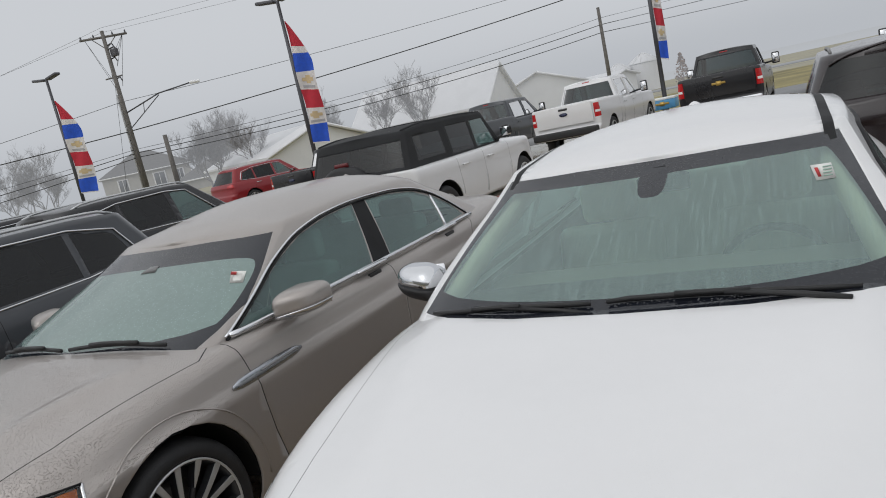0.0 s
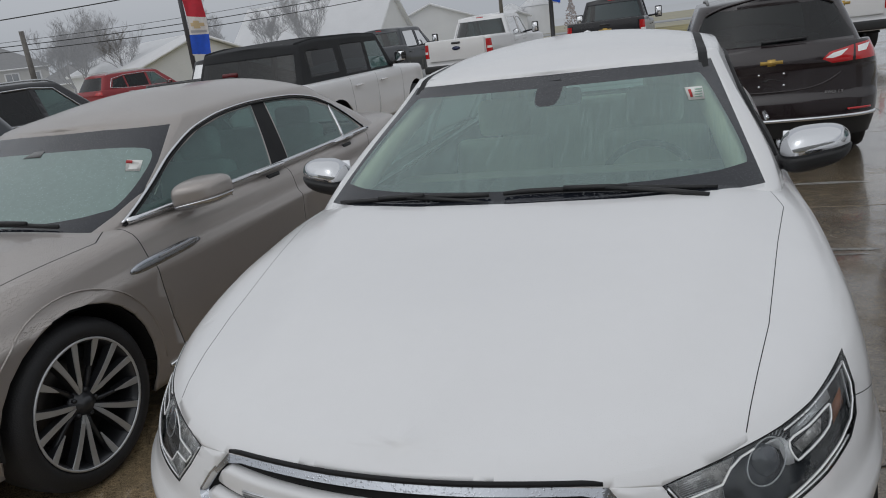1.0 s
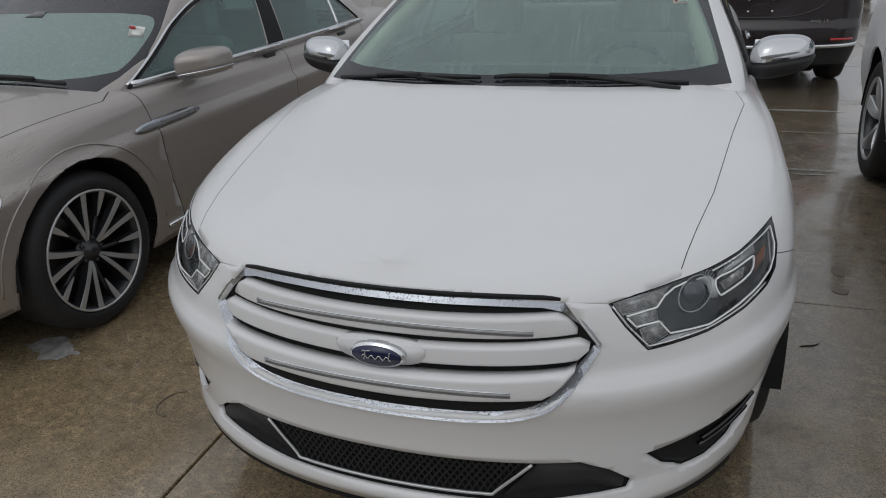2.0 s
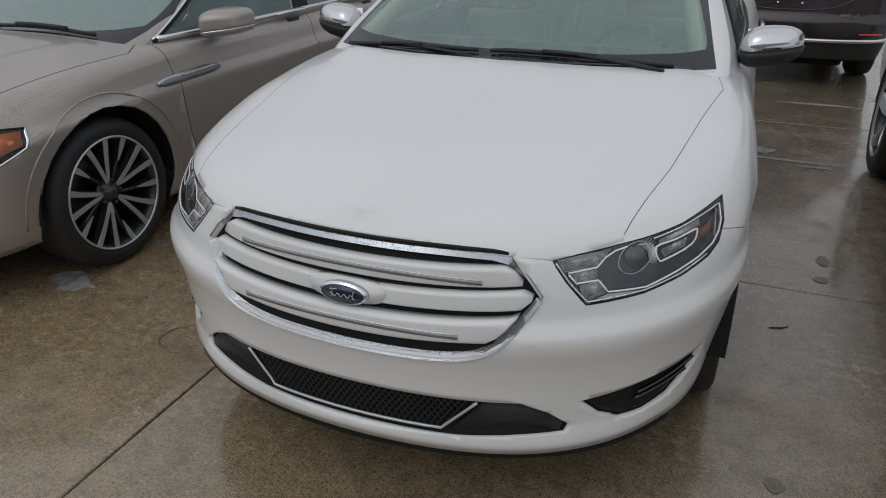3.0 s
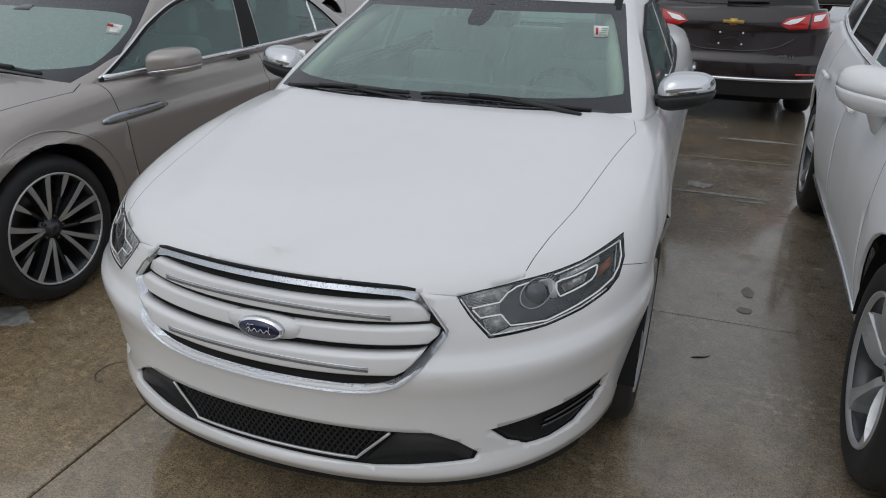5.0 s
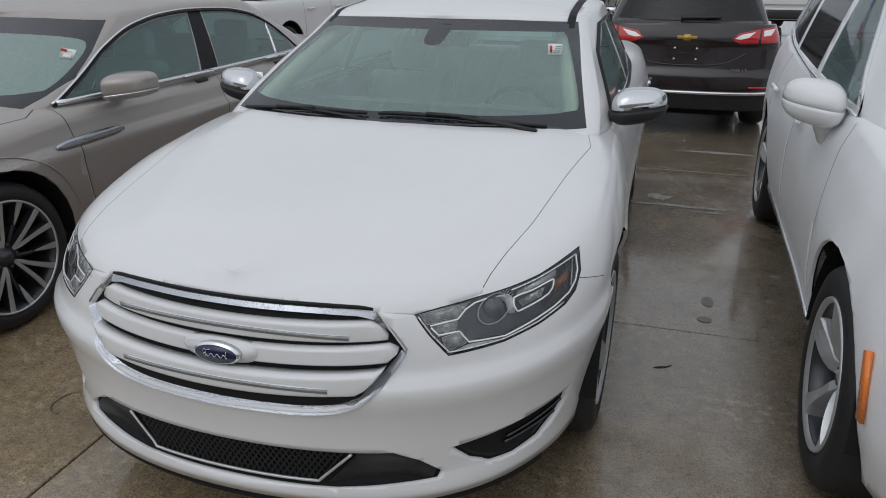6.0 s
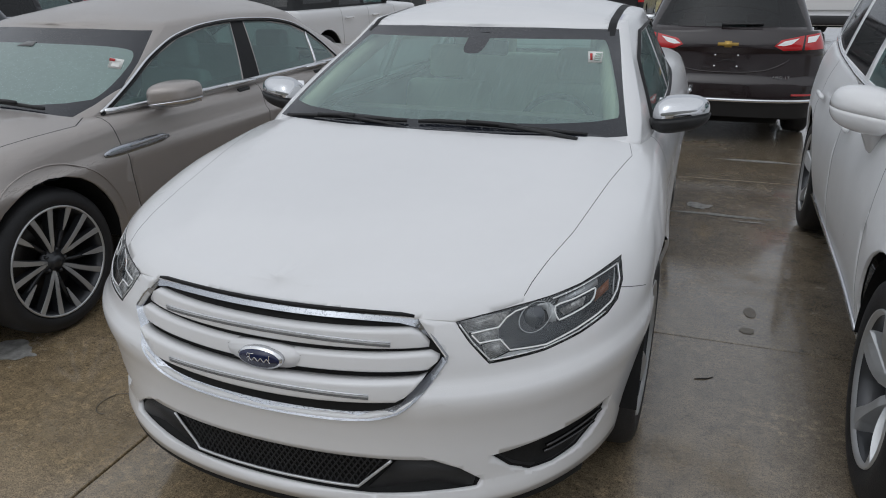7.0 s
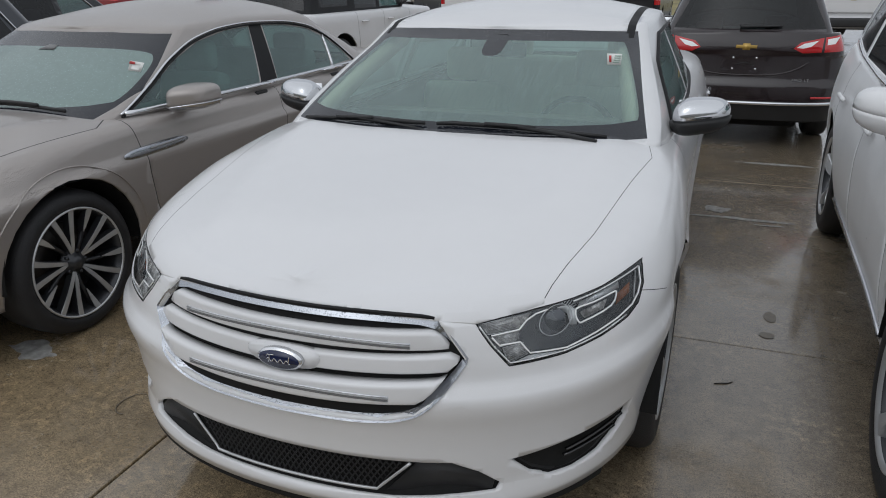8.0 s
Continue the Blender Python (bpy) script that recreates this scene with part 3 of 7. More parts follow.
        part("rim_edge", lathe([(-0.004, rr * 1.005), (0.002, rr * 0.995), (0.001, rr * 0.965), (-0.012, rr * 0.93)], 56), RIMSILVER if style == "silver" else RIM, hold)
    hub = 0.0 if style == "multi" else -0.032
    part("hub_cap", lathe([(hub - 0.06, 0.07), (hub - 0.045, 0.065), (hub - 0.026, 0.03), (hub - 0.018, 0.03), (hub - 0.016, 0.0)], 24), RIMDARK, hold)
    for k in range(5):
        a = 2 * math.pi * k / 5
        part("lug_nut", lathe([(-0.06, 0.010), (-0.034, 0.010), (-0.030, 0.007), (-0.029, 0)], 6), RIMDARK, hold).location = (hub, 0.056 * math.cos(a), 0.056 * math.sin(a))
    return hold


material_disc = material("brake_iron", (0.08, 0.075, 0.07), 0.5, 0.8)


def seat(root, x, y, z, mat, rear=False, width=0.5):
    """A car seat whose cushion front is at y, looking towards -y."""
    hold = new("seat")
    hold.parent = root
    part("cushion", box((width, 0.5, 0.16), (x, y + 0.25, z), 0.05, 3), mat, hold)
    part("backrest", box((width, 0.15, 0.62), (x, y + 0.58, z + 0.32), 0.06, 3, Matrix.Rotation(radians(-14), 4, "X")), mat, hold)
    if rear:
        for dx in (-0.4, 0.4):
            part("headrest", box((0.27, 0.1, 0.15), (x + dx, y + 0.70, z + 0.67), 0.045, 3), mat, hold)
    else:
        part("headrest", box((0.27, 0.11, 0.19), (x, y + 0.70, z + 0.72), 0.05, 3), mat, hold)
    return hold


def cabin_inside(root, g, mat, dash_mat, top):
    """Floor, dashboard, wheel and seats of a car that faces -y; g is the greenhouse."""
    y0, z = g["front"][0][1], g["base"]
    part("cabin_floor", box((1.5, 3.0, 0.04), (0, y0 + 1.6, 0.33)), DASH, root)
    part("dashboard", join(box((1.42, 0.62, 0.16), (0, y0 + 0.55, z - 0.07), 0.06, 3), box((1.3, 0.3, 0.4), (0, y0 + 0.72, z - 0.3), 0.05, 2)), dash_mat, root)
    ring = [(0.37 + 0.185 * math.cos(a), y0 + 0.95 - 0.05 * math.sin(a), z - 0.1 + 0.175 * math.sin(a)) for a in np.linspace(0, 2 * math.pi, 33)[:-1]]
    part("steering_wheel", join(tube(ring, 0.016, 8, closed=True), box((0.16, 0.06, 0.13), (0.37, y0 + 0.94, z - 0.11), 0.03, 2), box((0.34, 0.03, 0.035), (0.37, y0 + 0.945, z - 0.1), 0.01, 2)), SEAL, root)
    for x in (-0.38, 0.38):
        seat(root, x, y0 + 0.84, 0.42, mat)
    seat(root, 0, y0 + 1.95, 0.47, mat, True, 1.3)
    yr, yf = g["rear"][-1][1] - 0.15, g["front"][-1][1] + 0.3
    part("headliner", box((0.96, yr - yf, 0.02), (0, (yr + yf) / 2, top), 0.008, 1), mat, root)


def shell_of(c):
    """The lower body with its wheel arches and the hole under the cabin, and a dark liner behind its seams."""
    ce, ed, p = c["centre"], c["edge"], c.get("crown", 3.0)
    bed = c.get("bed")

    def cap(x, y, k, z, f):
        rise, reach = float(curve(y, ce)) - z, abs(x) / max(k, 1e-6)
        if "plateau" in c:
            w = float(curve(y, c["plateau"]))
            w = min(w, reach * 0.8)
            over = max(0.0, abs(x) - w) / max(1e-6, reach - w)
            flat = 1 - 0.10 * min(1, abs(x) / max(w, 1e-6)) ** 2
            up = rise * flat * (1 - (math.sqrt(over * over + 0.006) - 0.0775) / 0.926)
            if f < 1:
                b = f * f * (3 - 2 * f)
                up = up * b + rise * (1 - k * k) * (1 - b)
        else:
            up = rise * (1 - k ** p)
        for x0, x1, y0, y1, hgt in c.get("domes", ()):
            w = x0 + (x1 - x0) * (y - y0) / (y1 - y0)
            if y0 < y < y1:
                up += hgt * math.exp(-(((abs(x) - w) / 0.07) ** 2)) * math.sin(math.pi * (y - y0) / (y1 - y0)) ** 2
        if bed and bed[0] < y < bed[1] and k < 0.86:
            up -= 0.5
        return up

    sh = Shell(body_rings(c, *c.get("grid", ())), cap, c.get("cap_n", 16), c.get("grid", (0, 30))[1])
    for ax in c["axles"]:
        sh.cut(circle(ax, c["wheel"] + 0.01, c["wheel"] * c.get("arch", 1.13)), "side", 99, lambda p: abs(p.x) > 0.45)
    g = c["cabin"]
    y0, y1 = g["front"][0][1] + 0.25, g["rear"][0][1] - 0.3
    w = min(v for _, v in g["low_width"]) - 0.1
    if not c.get("closed"):
        sh.cut([(-w, y0), (w, y0), (w, y1), (-w, y1)], "top", 99, lambda p: p.z > 0.75)
    lin = sh.take({0})
    lin.normal_update()
    for v in lin.verts:
        v.co -= v.normal * 0.018
    return sh, lin


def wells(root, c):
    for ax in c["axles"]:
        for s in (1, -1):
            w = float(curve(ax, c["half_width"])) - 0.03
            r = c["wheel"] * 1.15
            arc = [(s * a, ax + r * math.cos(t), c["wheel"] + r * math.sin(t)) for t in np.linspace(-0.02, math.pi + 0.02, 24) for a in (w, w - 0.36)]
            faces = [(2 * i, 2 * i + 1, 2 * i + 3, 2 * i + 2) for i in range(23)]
            # the lining's near-black colour holds the shade of the arch
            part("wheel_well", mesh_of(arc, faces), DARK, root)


def side_windows(sh, panes, tag0):
    """panes: outlines in side view, convex; both sides get a tag for each."""
    for k, poly in enumerate(panes):
        sh.cut(poly, "side", tag0 + k, lambda p: abs(p.x) > 0.4)


def mirror_shape(root, x, y, z, s, size, cap_mat, base_mat, arm=0.12, label="", split=-2, lip=1.0, blunt=1.0):
    """A door mirror: shaped cap, dark lower half, glass and arm."""
    hold = new("door_mirror")
    hold.parent = root
    w, d, h = size

    def egg(v0, v1, grow=1.0):
        """A band of a rounded block, from latitude v0 to v1, flatter on its glass side."""
        rows, n = 12, 36
        power = lambda t, e: math.copysign(abs(t) ** e, t)
        verts, faces = [], []
        for j in range(rows):
            v = radians(v0 + (v1 - v0) * j / (rows - 1))
            for a in range(n):
                u = 2 * math.pi * a / n
                cx, cy = power(math.cos(v), 0.7 * blunt) * power(math.cos(u), 0.62 * blunt), power(math.cos(v), 0.8 * blunt) * power(math.sin(u), 0.8 * blunt)
                cz = power(math.sin(v), 0.75 * blunt)
                verts.append((x + s * (w / 2 + cx * w / 2 * grow), y + (cy if cy < 0 else cy * 0.4) * d / 2 * grow * (1 - 0.2 * cx) + 0.02 * cx, z + h / 2 + cz * h / 2 * (1 - 0.12 * cx) + 0.012 * cx))
        for j in range(rows - 1):
            for a in range(n):
                p, q = j * n + a, j * n + (a + 1) % n
                faces.append((p, q, q + n, p + n))
        faces += [tuple(range(n))[::-1], tuple((rows - 1) * n + a for a in range(n))]
        bm = mesh_of(verts, faces)
        bmesh.ops.recalc_face_normals(bm, faces=bm.faces)
        return bm

    part("mirror_cap", egg(split, 89), cap_mat, hold, label)
    part("mirror_base", egg(-89, split, lip), base_mat, hold)
    part("mirror_arm", tube([(x - s * arm, y + 0.02, z - 0.03), (x - s * arm * 0.4, y + 0.0, z + h * 0.12), (x + s * w * 0.3, y - 0.02, z + h * 0.25)], [0.06, 0.05, 0.05], 10, 0.5), base_mat, hold)
    part("mirror_glass", box((w * 0.8, 0.006, h * 0.7), (x + s * w * 0.48, y + d * 0.2, z + h * 0.5), 0.002, 1), CHROME, hold)
    return hold


def strip(sh_point, line, radius, n=6, flat=0.5, close=False, sub=8):
    """A trim rod laid along a line of (u, v) on the skin; sh_point maps (u, v) to a place."""
    pts = []
    segs = list(zip(line, line[1:] + line[:1])) if close else list(zip(line, line[1:]))
    for (u0, v0), (u1, v1) in segs:
        for t in np.linspace(0, 1, sub, endpoint=False):
            pts.append(sh_point(u0 + (u1 - u0) * t, v0 + (v1 - v0) * t))
    if not close:
        pts.append(sh_point(*line[-1]))
    pts = [p for p in pts if p is not None]
    return tube(pts, radius, n, flat, closed=close)


def grille_band(sh, ring):
    """The chrome surround of a grille: a band that leans to the sky along its top and forms a sloping sill below."""
    k = len(ring)
    rings = [[], [], [], []]
    for i, (x, z) in enumerate(ring):
        (x0, z0), (x1, z1) = ring[i - 1], ring[(i + 1) % k]
        d = math.hypot(x1 - x0, z1 - z0)
        nx, nz = (z1 - z0) / d, -(x1 - x0) / d
        top = min(1.0, max(0.0, (z - 0.765) / 0.035))
        low = min(1.0, max(0.0, (0.69 - z) / 0.10))
        wide = 0.0165 * top + (0.015 + 0.013 * low) * (1 - top)
        y = sh.front(x, min(z, 0.815)).y
        zi = z + nz * wide
        yo, yi = y - 0.006 + 0.014 * top, y - 0.004 * top + (0.008 + 0.020 * low) * (1 - top)
        rings[0].append((x - nx * 0.003, y + 0.03, z - nz * 0.003))
        rings[1].append((x, yo, z))
        rings[2].append((x + nx * wide, yi, zi))
        rings[3].append((x + nx * (wide + 0.002), yi + 0.03, zi + nz * 0.002))
    verts = [v for r in rings for v in r]
    bm = mesh_of(verts, [(r * k + i, r * k + (i + 1) % k, (r + 1) * k + (i + 1) % k, (r + 1) * k + i) for r in range(3) for i in range(k)])
    bmesh.ops.recalc_face_normals(bm, faces=bm.faces)
    hard = {(r, i) for r in (1, 2) for i in range(k)}
    for e in bm.edges:
        a, b = sorted(v.index for v in e.verts)
        if a // k == b // k and (a // k, a % k) in hard:
            e.smooth = False
    return bm


# ---- the white sedan ----
LIGHT = [(0.701, 0.710), (0.777, 0.728), (0.832, 0.748), (0.852, 0.768), (0.857, 0.805), (0.843, 0.856), (0.808, 0.848), (0.759, 0.836), (0.696, 0.828), (0.617, 0.821), (0.544, 0.811), (0.488, 0.80), (0.526, 0.752), (0.577, 0.698), (0.624, 0.702)]


def white_sedan():
    c = dict(
        length=5.15, axles=(1.0, 3.868), wheel=0.356, arch=1.12, arch_bulge=0.014,
        half_width=[(0.3, 0.92), (0.75, 0.94), (1.0, 0.962), (1.8, 0.948), (2.9, 0.955), (3.9, 0.968), (4.6, 0.93)],
        edge=[(0, 0.847), (0.12, 0.854), (0.35, 0.876), (0.64, 0.905), (1.0, 0.955), (1.45, 1.0), (2.5, 1.0), (3.6, 1.03), (4.4, 1.06), (5.15, 1.06)],
        sill=[(0, 0.264), (0.06, 0.266), (0.15, 0.272), (0.31, 0.279), (0.5, 0.270), (0.62, 0.257), (1.4, 0.2), (4.4, 0.22), (5.15, 0.3)],
        front_in=[(0, -0.016), (0.03, -0.022), (0.075, -0.020), (0.11, -0.006), (0.33, -0.008), (0.45, -0.016), (0.57, -0.030), (0.605, -0.030), (0.67, 0.002), (0.765, 0.012), (0.92, 0.035), (0.97, 0.065), (1, 0.11)],
        side_in=[(0, 0.062), (0.1, 0.052), (0.2, 0.043), (0.45, 0.016), (0.57, 0.001), (0.61, 0.0), (0.67, 0.014), (0.75, 0.018), (0.9, 0.05), (0.97, 0.09), (1, 0.14)],
        rear_in=[(0, 0.1), (0.3, 0.0), (0.7, 0.03), (0.95, 0.1), (1, 0.16)],
        nose=(0.62, 0.30, 0.78), sweep=[(0, 0), (0.65, 0.0), (0.9, 0.14), (1, 0.2)], tail=(0.7, 0.2, 0.5),
        centre=[(0, 0.848), (0.11, 0.862), (0.2, 0.888), (0.4, 0.935), (0.9, 1.0), (1.3, 1.045), (4.3, 1.09), (5.15, 1.07)],
        plateau=[(0.1, 0.36), (0.5, 0.47), (1.3, 0.63), (1.8, 0.66)], crown=2.6, grid=(34, 44, 70, 16), cap_n=22,
        cabin=dict(
            base=0.99, roof=1.385, front=[(0, 1.17), (0.5, 1.55), (1, 2.0)], rear=[(0, 4.42), (0.5, 4.1), (1, 3.62)],
            corner=0.26, rear_corner=0.4, square=0.86, bow=0.02, lean=1.1, arc=1.0,
            low_width=[(1.3, 0.80), (1.7, 0.845), (2.6, 0.865), (3.4, 0.85), (4.2, 0.76)],
            top_width=[(2.0, 0.642), (2.6, 0.662), (3.3, 0.64), (3.7, 0.59)],
            roof_line=[(2.0, 0.0), (2.25, 0.02), (2.8, 0.045), (3.3, 0.035), (3.7, 0.0)]))
    root = thing("white_sedan", "white pearl four-door sedan with chrome hexagonal grille, wet with rain", "car", "parked cars")
    sh, liner = shell_of(c)
    front = lambda p: p.y < 0.9
    # hood, headlights, grille, intakes
    hood = [(-0.45, 0.20), (0.45, 0.20), (0.632, 0.27), (0.70, 0.6), (0.758, 1.0), (0.80, 1.26), (0.775, 1.40), (-0.775, 1.40), (-0.80, 1.26), (-0.758, 1.0), (-0.70, 0.6), (-0.632, 0.27)]
    ontop = lambda p: p.z > 0.825
    sh.cut(hood, "top", 1, lambda p: p.z > 0.80 and p.y > 0.15)
    lip = [(-0.634, 0.827), (-0.618, 0.824), (-0.488, 0.80), (-0.40, 0.811), (-0.2, 0.8262), (0.2, 0.8262), (0.40, 0.811), (0.488, 0.80), (0.618, 0.824), (0.634, 0.827)]
    for (x0, z0), (x1, z1) in zip(lip, lip[1:]):
        sh.cut([(x0, z0), (x1, z1), (x1, 1.0), (x0, 1.0)], "front", 1, lambda p: p.y < 0.30)
    sh.cut([(-0.77, 1.43), (-0.62, 1.31), (-0.35, 1.252), (0, 1.236), (0.35, 1.252), (0.62, 1.31), (0.77, 1.43), (0.77, 1.6), (-0.77, 1.6)], "top", 2, lambda p: p.z > 0.9)
    for s in (1, -1):
        sh.fan([(s * x, z) for x, z in LIGHT], "front", 10, front)
        sh.seam([(s * x, y) for x, y in ((0.632, 0.27), (0.70, 0.6), (0.758, 1.0), (0.80, 1.26), (0.772, 1.42))], "top", 98, ontop, 0.002)
        fog = [(s * x, z) for x, z in ((0.588, 0.424), (0.638, 0.368), (0.685, 0.343), (0.74, 0.340), (0.795, 0.352), (0.835, 0.39), (0.852, 0.43), (0.856, 0.472))]
        sh.cut(fog, "front", 97, front)
        sh.seam([(0.50, 0.795), (0.66, 0.745)], "side", 98, lambda p, s=s: p.x * s > 0.83, 0.002)
    gr = [(-0.40, 0.811), (-0.2, 0.8262), (0.2, 0.8262), (0.40, 0.811), (0.478, 0.714), (0.428, 0.637), (0.366, 0.584), (0.27, 0.559), (0, 0.549), (-0.27, 0.559), (-0.366, 0.584), (-0.428, 0.637), (-0.478, 0.714)]
    sh.cut(gr, "front", 97, front)
    low = [(-0.57, 0.35), (-0.515, 0.395), (-0.45, 0.425), (0.45, 0.425), (0.515, 0.395), (0.57, 0.35), (0.56, 0.328), (0.30, 0.312), (-0.30, 0.312), (-0.56, 0.328)]
    sh.cut(low, "front", 97, front)
    # doors
    for s in (1, -1):
        on = lambda p, s=s: p.x * s > 0.5
        sh.seam([(1.60, 0.30), (1.58, 0.7), (1.66, 0.99)], "side", 98, on)
        sh.seam([(2.78, 0.26), (2.78, 1.0)], "side", 98, on)
        sh.seam([(3.62, 0.5), (3.80, 0.85), (3.82, 1.03)], "side", 98, on)
        sh.seam([(1.62, 0.27), (3.4, 0.27)], "side", 98, on)
    part("body", thicken(sh.take({0}), 0.015, lambda p: p.z < 0.85 and (abs(p.x) < 0.5 or p.z < 0.7)), WHITE, root)
    hood_skin = sh.take({1})
    tip = [v for v in hood_skin.verts if abs(v.co.x) < 0.10 and v.co.y < 0.19 and v.co.z > 0.845]
    bmesh.ops.remove_doubles(hood_skin, verts=tip, dist=0.004)
    for _ in range(10):
        bmesh.ops.smooth_vert(hood_skin, verts=[v for v in hood_skin.verts if abs(v.co.x) < 0.09 and v.co.y < 0.18 and v.co.z > 0.848 and not v.is_boundary], factor=0.5, use_axis_x=False, use_axis_y=False, use_axis_z=True)
    part("hood", thicken(hood_skin, 0.015, lambda p: p.y < 0.26), WHITE, root)
    for s in (1, -1):
        part("shut_line", sh.take({98}, lambda p: p.x * s > 0), SEAL, root)
    part("cowl_panel", sh.take({2}), FRIT, root, "black cowl panel below the windscreen")
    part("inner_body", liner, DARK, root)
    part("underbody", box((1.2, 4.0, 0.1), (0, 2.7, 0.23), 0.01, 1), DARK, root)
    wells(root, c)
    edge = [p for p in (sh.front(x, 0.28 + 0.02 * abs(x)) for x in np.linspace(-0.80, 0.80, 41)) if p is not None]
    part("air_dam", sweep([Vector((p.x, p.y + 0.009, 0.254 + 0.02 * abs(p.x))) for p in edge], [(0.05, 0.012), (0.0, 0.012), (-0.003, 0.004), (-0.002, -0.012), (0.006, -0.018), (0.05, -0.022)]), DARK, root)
    # headlights: lens, dark housing, projector, bright trim, amber corner
    for s in (1, -1):
        lamp = new("headlight")
        lamp.parent = root
        lens = sh.take({10}, lambda p: p.x * s > 0)
        inner = lens.copy()
        part("lens", lens, LENS, lamp).visible_shadow = False
        inner.normal_update()
        for v in inner.verts:
            v.co += Vector((-s * 0.004, 0.0135, -0.001))
        part("housing", inner, headlight_grey, lamp)
        at = lambda x, z, l=-0.006: sh.front(s * x, z, l)
        px, pz = 0.667, 0.789
        part("projector_ring", tube([at(px + 0.035 * math.cos(a), pz + 0.033 * math.sin(a), -0.002) for a in np.linspace(0, 2 * math.pi, 29)[:-1]], 0.0016, 6, closed=True, up=(0, 1, 0)), LAMPTRIM, lamp)
        ball = lathe([(0.006, 0.033), (0.002, 0.031), (-0.002, 0.024), (-0.005, 0.014), (-0.006, 0)], 28)
        turn = Matrix.Rotation(radians(90 + s * 28), 4, "Z") @ Matrix.Rotation(radians(18), 4, "Y")
        part("projector", ball, projector_glass, lamp).matrix_basis = Matrix.Translation(at(px, pz, -0.007)) @ turn
        for poly in (((0.651, 0.812), (0.673, 0.812), (0.692, 0.798), (0.695, 0.815), (0.675, 0.817)), ((0.692, 0.798), (0.703, 0.772), (0.718, 0.77), (0.713, 0.799), (0.695, 0.815))):
            part("fluted_reflector", slab([at(x, z, -0.003) for x, z in poly], (0, -1, 0), 0.002), CLEARLENS, lamp)
        for a in np.linspace(radians(105), radians(-25), 15):
            part("flute", tube([at(px + r * math.cos(a), pz + r * math.sin(a) * 0.95, -0.005) for r in (0.038, 0.048)], 0.0012, 5), RIMSILVER, lamp)
        part("running_light", tube([at(x, z, -0.0015) for x, z in smooth_loop([(0.709, 0.803), (0.748, 0.808), (0.788, 0.815), (0.796, 0.811), (0.789, 0.788), (0.735, 0.773), (0.72, 0.774)], 3)], 0.0028, 6, closed=True, up=(0, 1, 0)), CLEARLENS, lamp)
        part("light_guide", slab([at(x, z, -0.007) for x, z in ((0.722, 0.795), (0.780, 0.806), (0.776, 0.788), (0.735, 0.779))], (0, -1, 0), 0.003), cell_grey, lamp)
        part("upper_reflector", slab([at(x, z, -0.006) for x, z in ((0.716, 0.817), (0.755, 0.825), (0.798, 0.834), (0.803, 0.820), (0.75, 0.8125), (0.714, 0.807))], (0, -1, 0), 0.003), LAMPTRIM, lamp)
        part("indicator", slab([at(x, z, -0.004) for x, z in ((0.800, 0.809), (0.825, 0.822), (0.829, 0.800), (0.801, 0.786))], (0, -1, 0), 0.003), LAMPAMBER, lamp)
        part("corner_bar", tube([at(x, z, -0.002) for x, z in ((0.833, 0.838), (0.837, 0.81), (0.84, 0.784))], 0.0022, 6), LAMPTRIM, lamp)
        for cell in (((0.499, 0.80), (0.55, 0.808), (0.609, 0.814), (0.591, 0.781), (0.52, 0.775)), ((0.53, 0.772), (0.588, 0.778), (0.592, 0.753), (0.55, 0.745)), ((0.557, 0.742), (0.602, 0.75), (0.616, 0.723), (0.575, 0.704))):
            part("cell_reflector", slab([at(x, z, -0.005) for x, z in cell], (0, -1, 0), 0.003), cell_grey, lamp)
            part("cell_edge", tube([at(x, z, -0.0015) for x, z in cell], 0.0013, 5, closed=True, up=(0, 1, 0)), LAMPTRIM, lamp)
            for t in np.linspace(0.14, 0.86, 7):
                a, b, d = (Vector((*cell[i], 0)) for i in (0, 2, -1))
                lo, hi = a.lerp(d, t), Vector((*cell[1], 0)).lerp(Vector((*cell[-2], 0)), t)
                part("cell_rib", tube([at(lo.x, lo.y, -0.0022), at(hi.x, hi.y, -0.0022)], 0.0007, 4), LAMPTRIM, lamp)
        part("bright_trim", strip(lambda x, z: at(x, z, -0.0012), [(0.527, 0.7715), (0.588, 0.780), (0.602, 0.799), (0.62, 0.81), (0.645, 0.815)], 0.0028, 6, 0.8), CLEARLENS, lamp)
        part("bright_trim", strip(lambda x, z: at(x, z, -0.0012), [(0.529, 0.768), (0.549, 0.748), (0.595, 0.752), (0.621, 0.724), (0.702, 0.7225), (0.766, 0.741), (0.81, 0.756), (0.838, 0.771), (0.848, 0.79), (0.849, 0.812), (0.838, 0.845)], 0.0030, 6, 0.8, sub=4), CLEARLENS, lamp)
        part("bright_trim", strip(lambda x, z: at(x, z, -0.0012), [(0.497, 0.795), (0.533, 0.751), (0.579, 0.705), (0.624, 0.709), (0.701, 0.7165), (0.775, 0.734), (0.828, 0.754)], 0.0028, 6, 0.8, sub=4), LAMPTRIM, lamp)
        part("lower_reflector", slab([at(x, z, -0.004) for x, z in ((0.582, 0.7045), (0.62, 0.719), (0.701, 0.717), (0.64, 0.709))], (0, -1, 0), 0.002), CLEARLENS, lamp)
        part("bright_trim", strip(lambda x, z: at(x, z, -0.0012), [(0.838, 0.845), (0.80, 0.838), (0.755, 0.829), (0.70, 0.821)], 0.0028, 6, 0.8, sub=4), LAMPTRIM, lamp)
        part("gasket", strip(lambda x, z: at(x, z, -0.001), LIGHT, 0.0022, 6, 0.8, True, 4), SEAL, lamp)
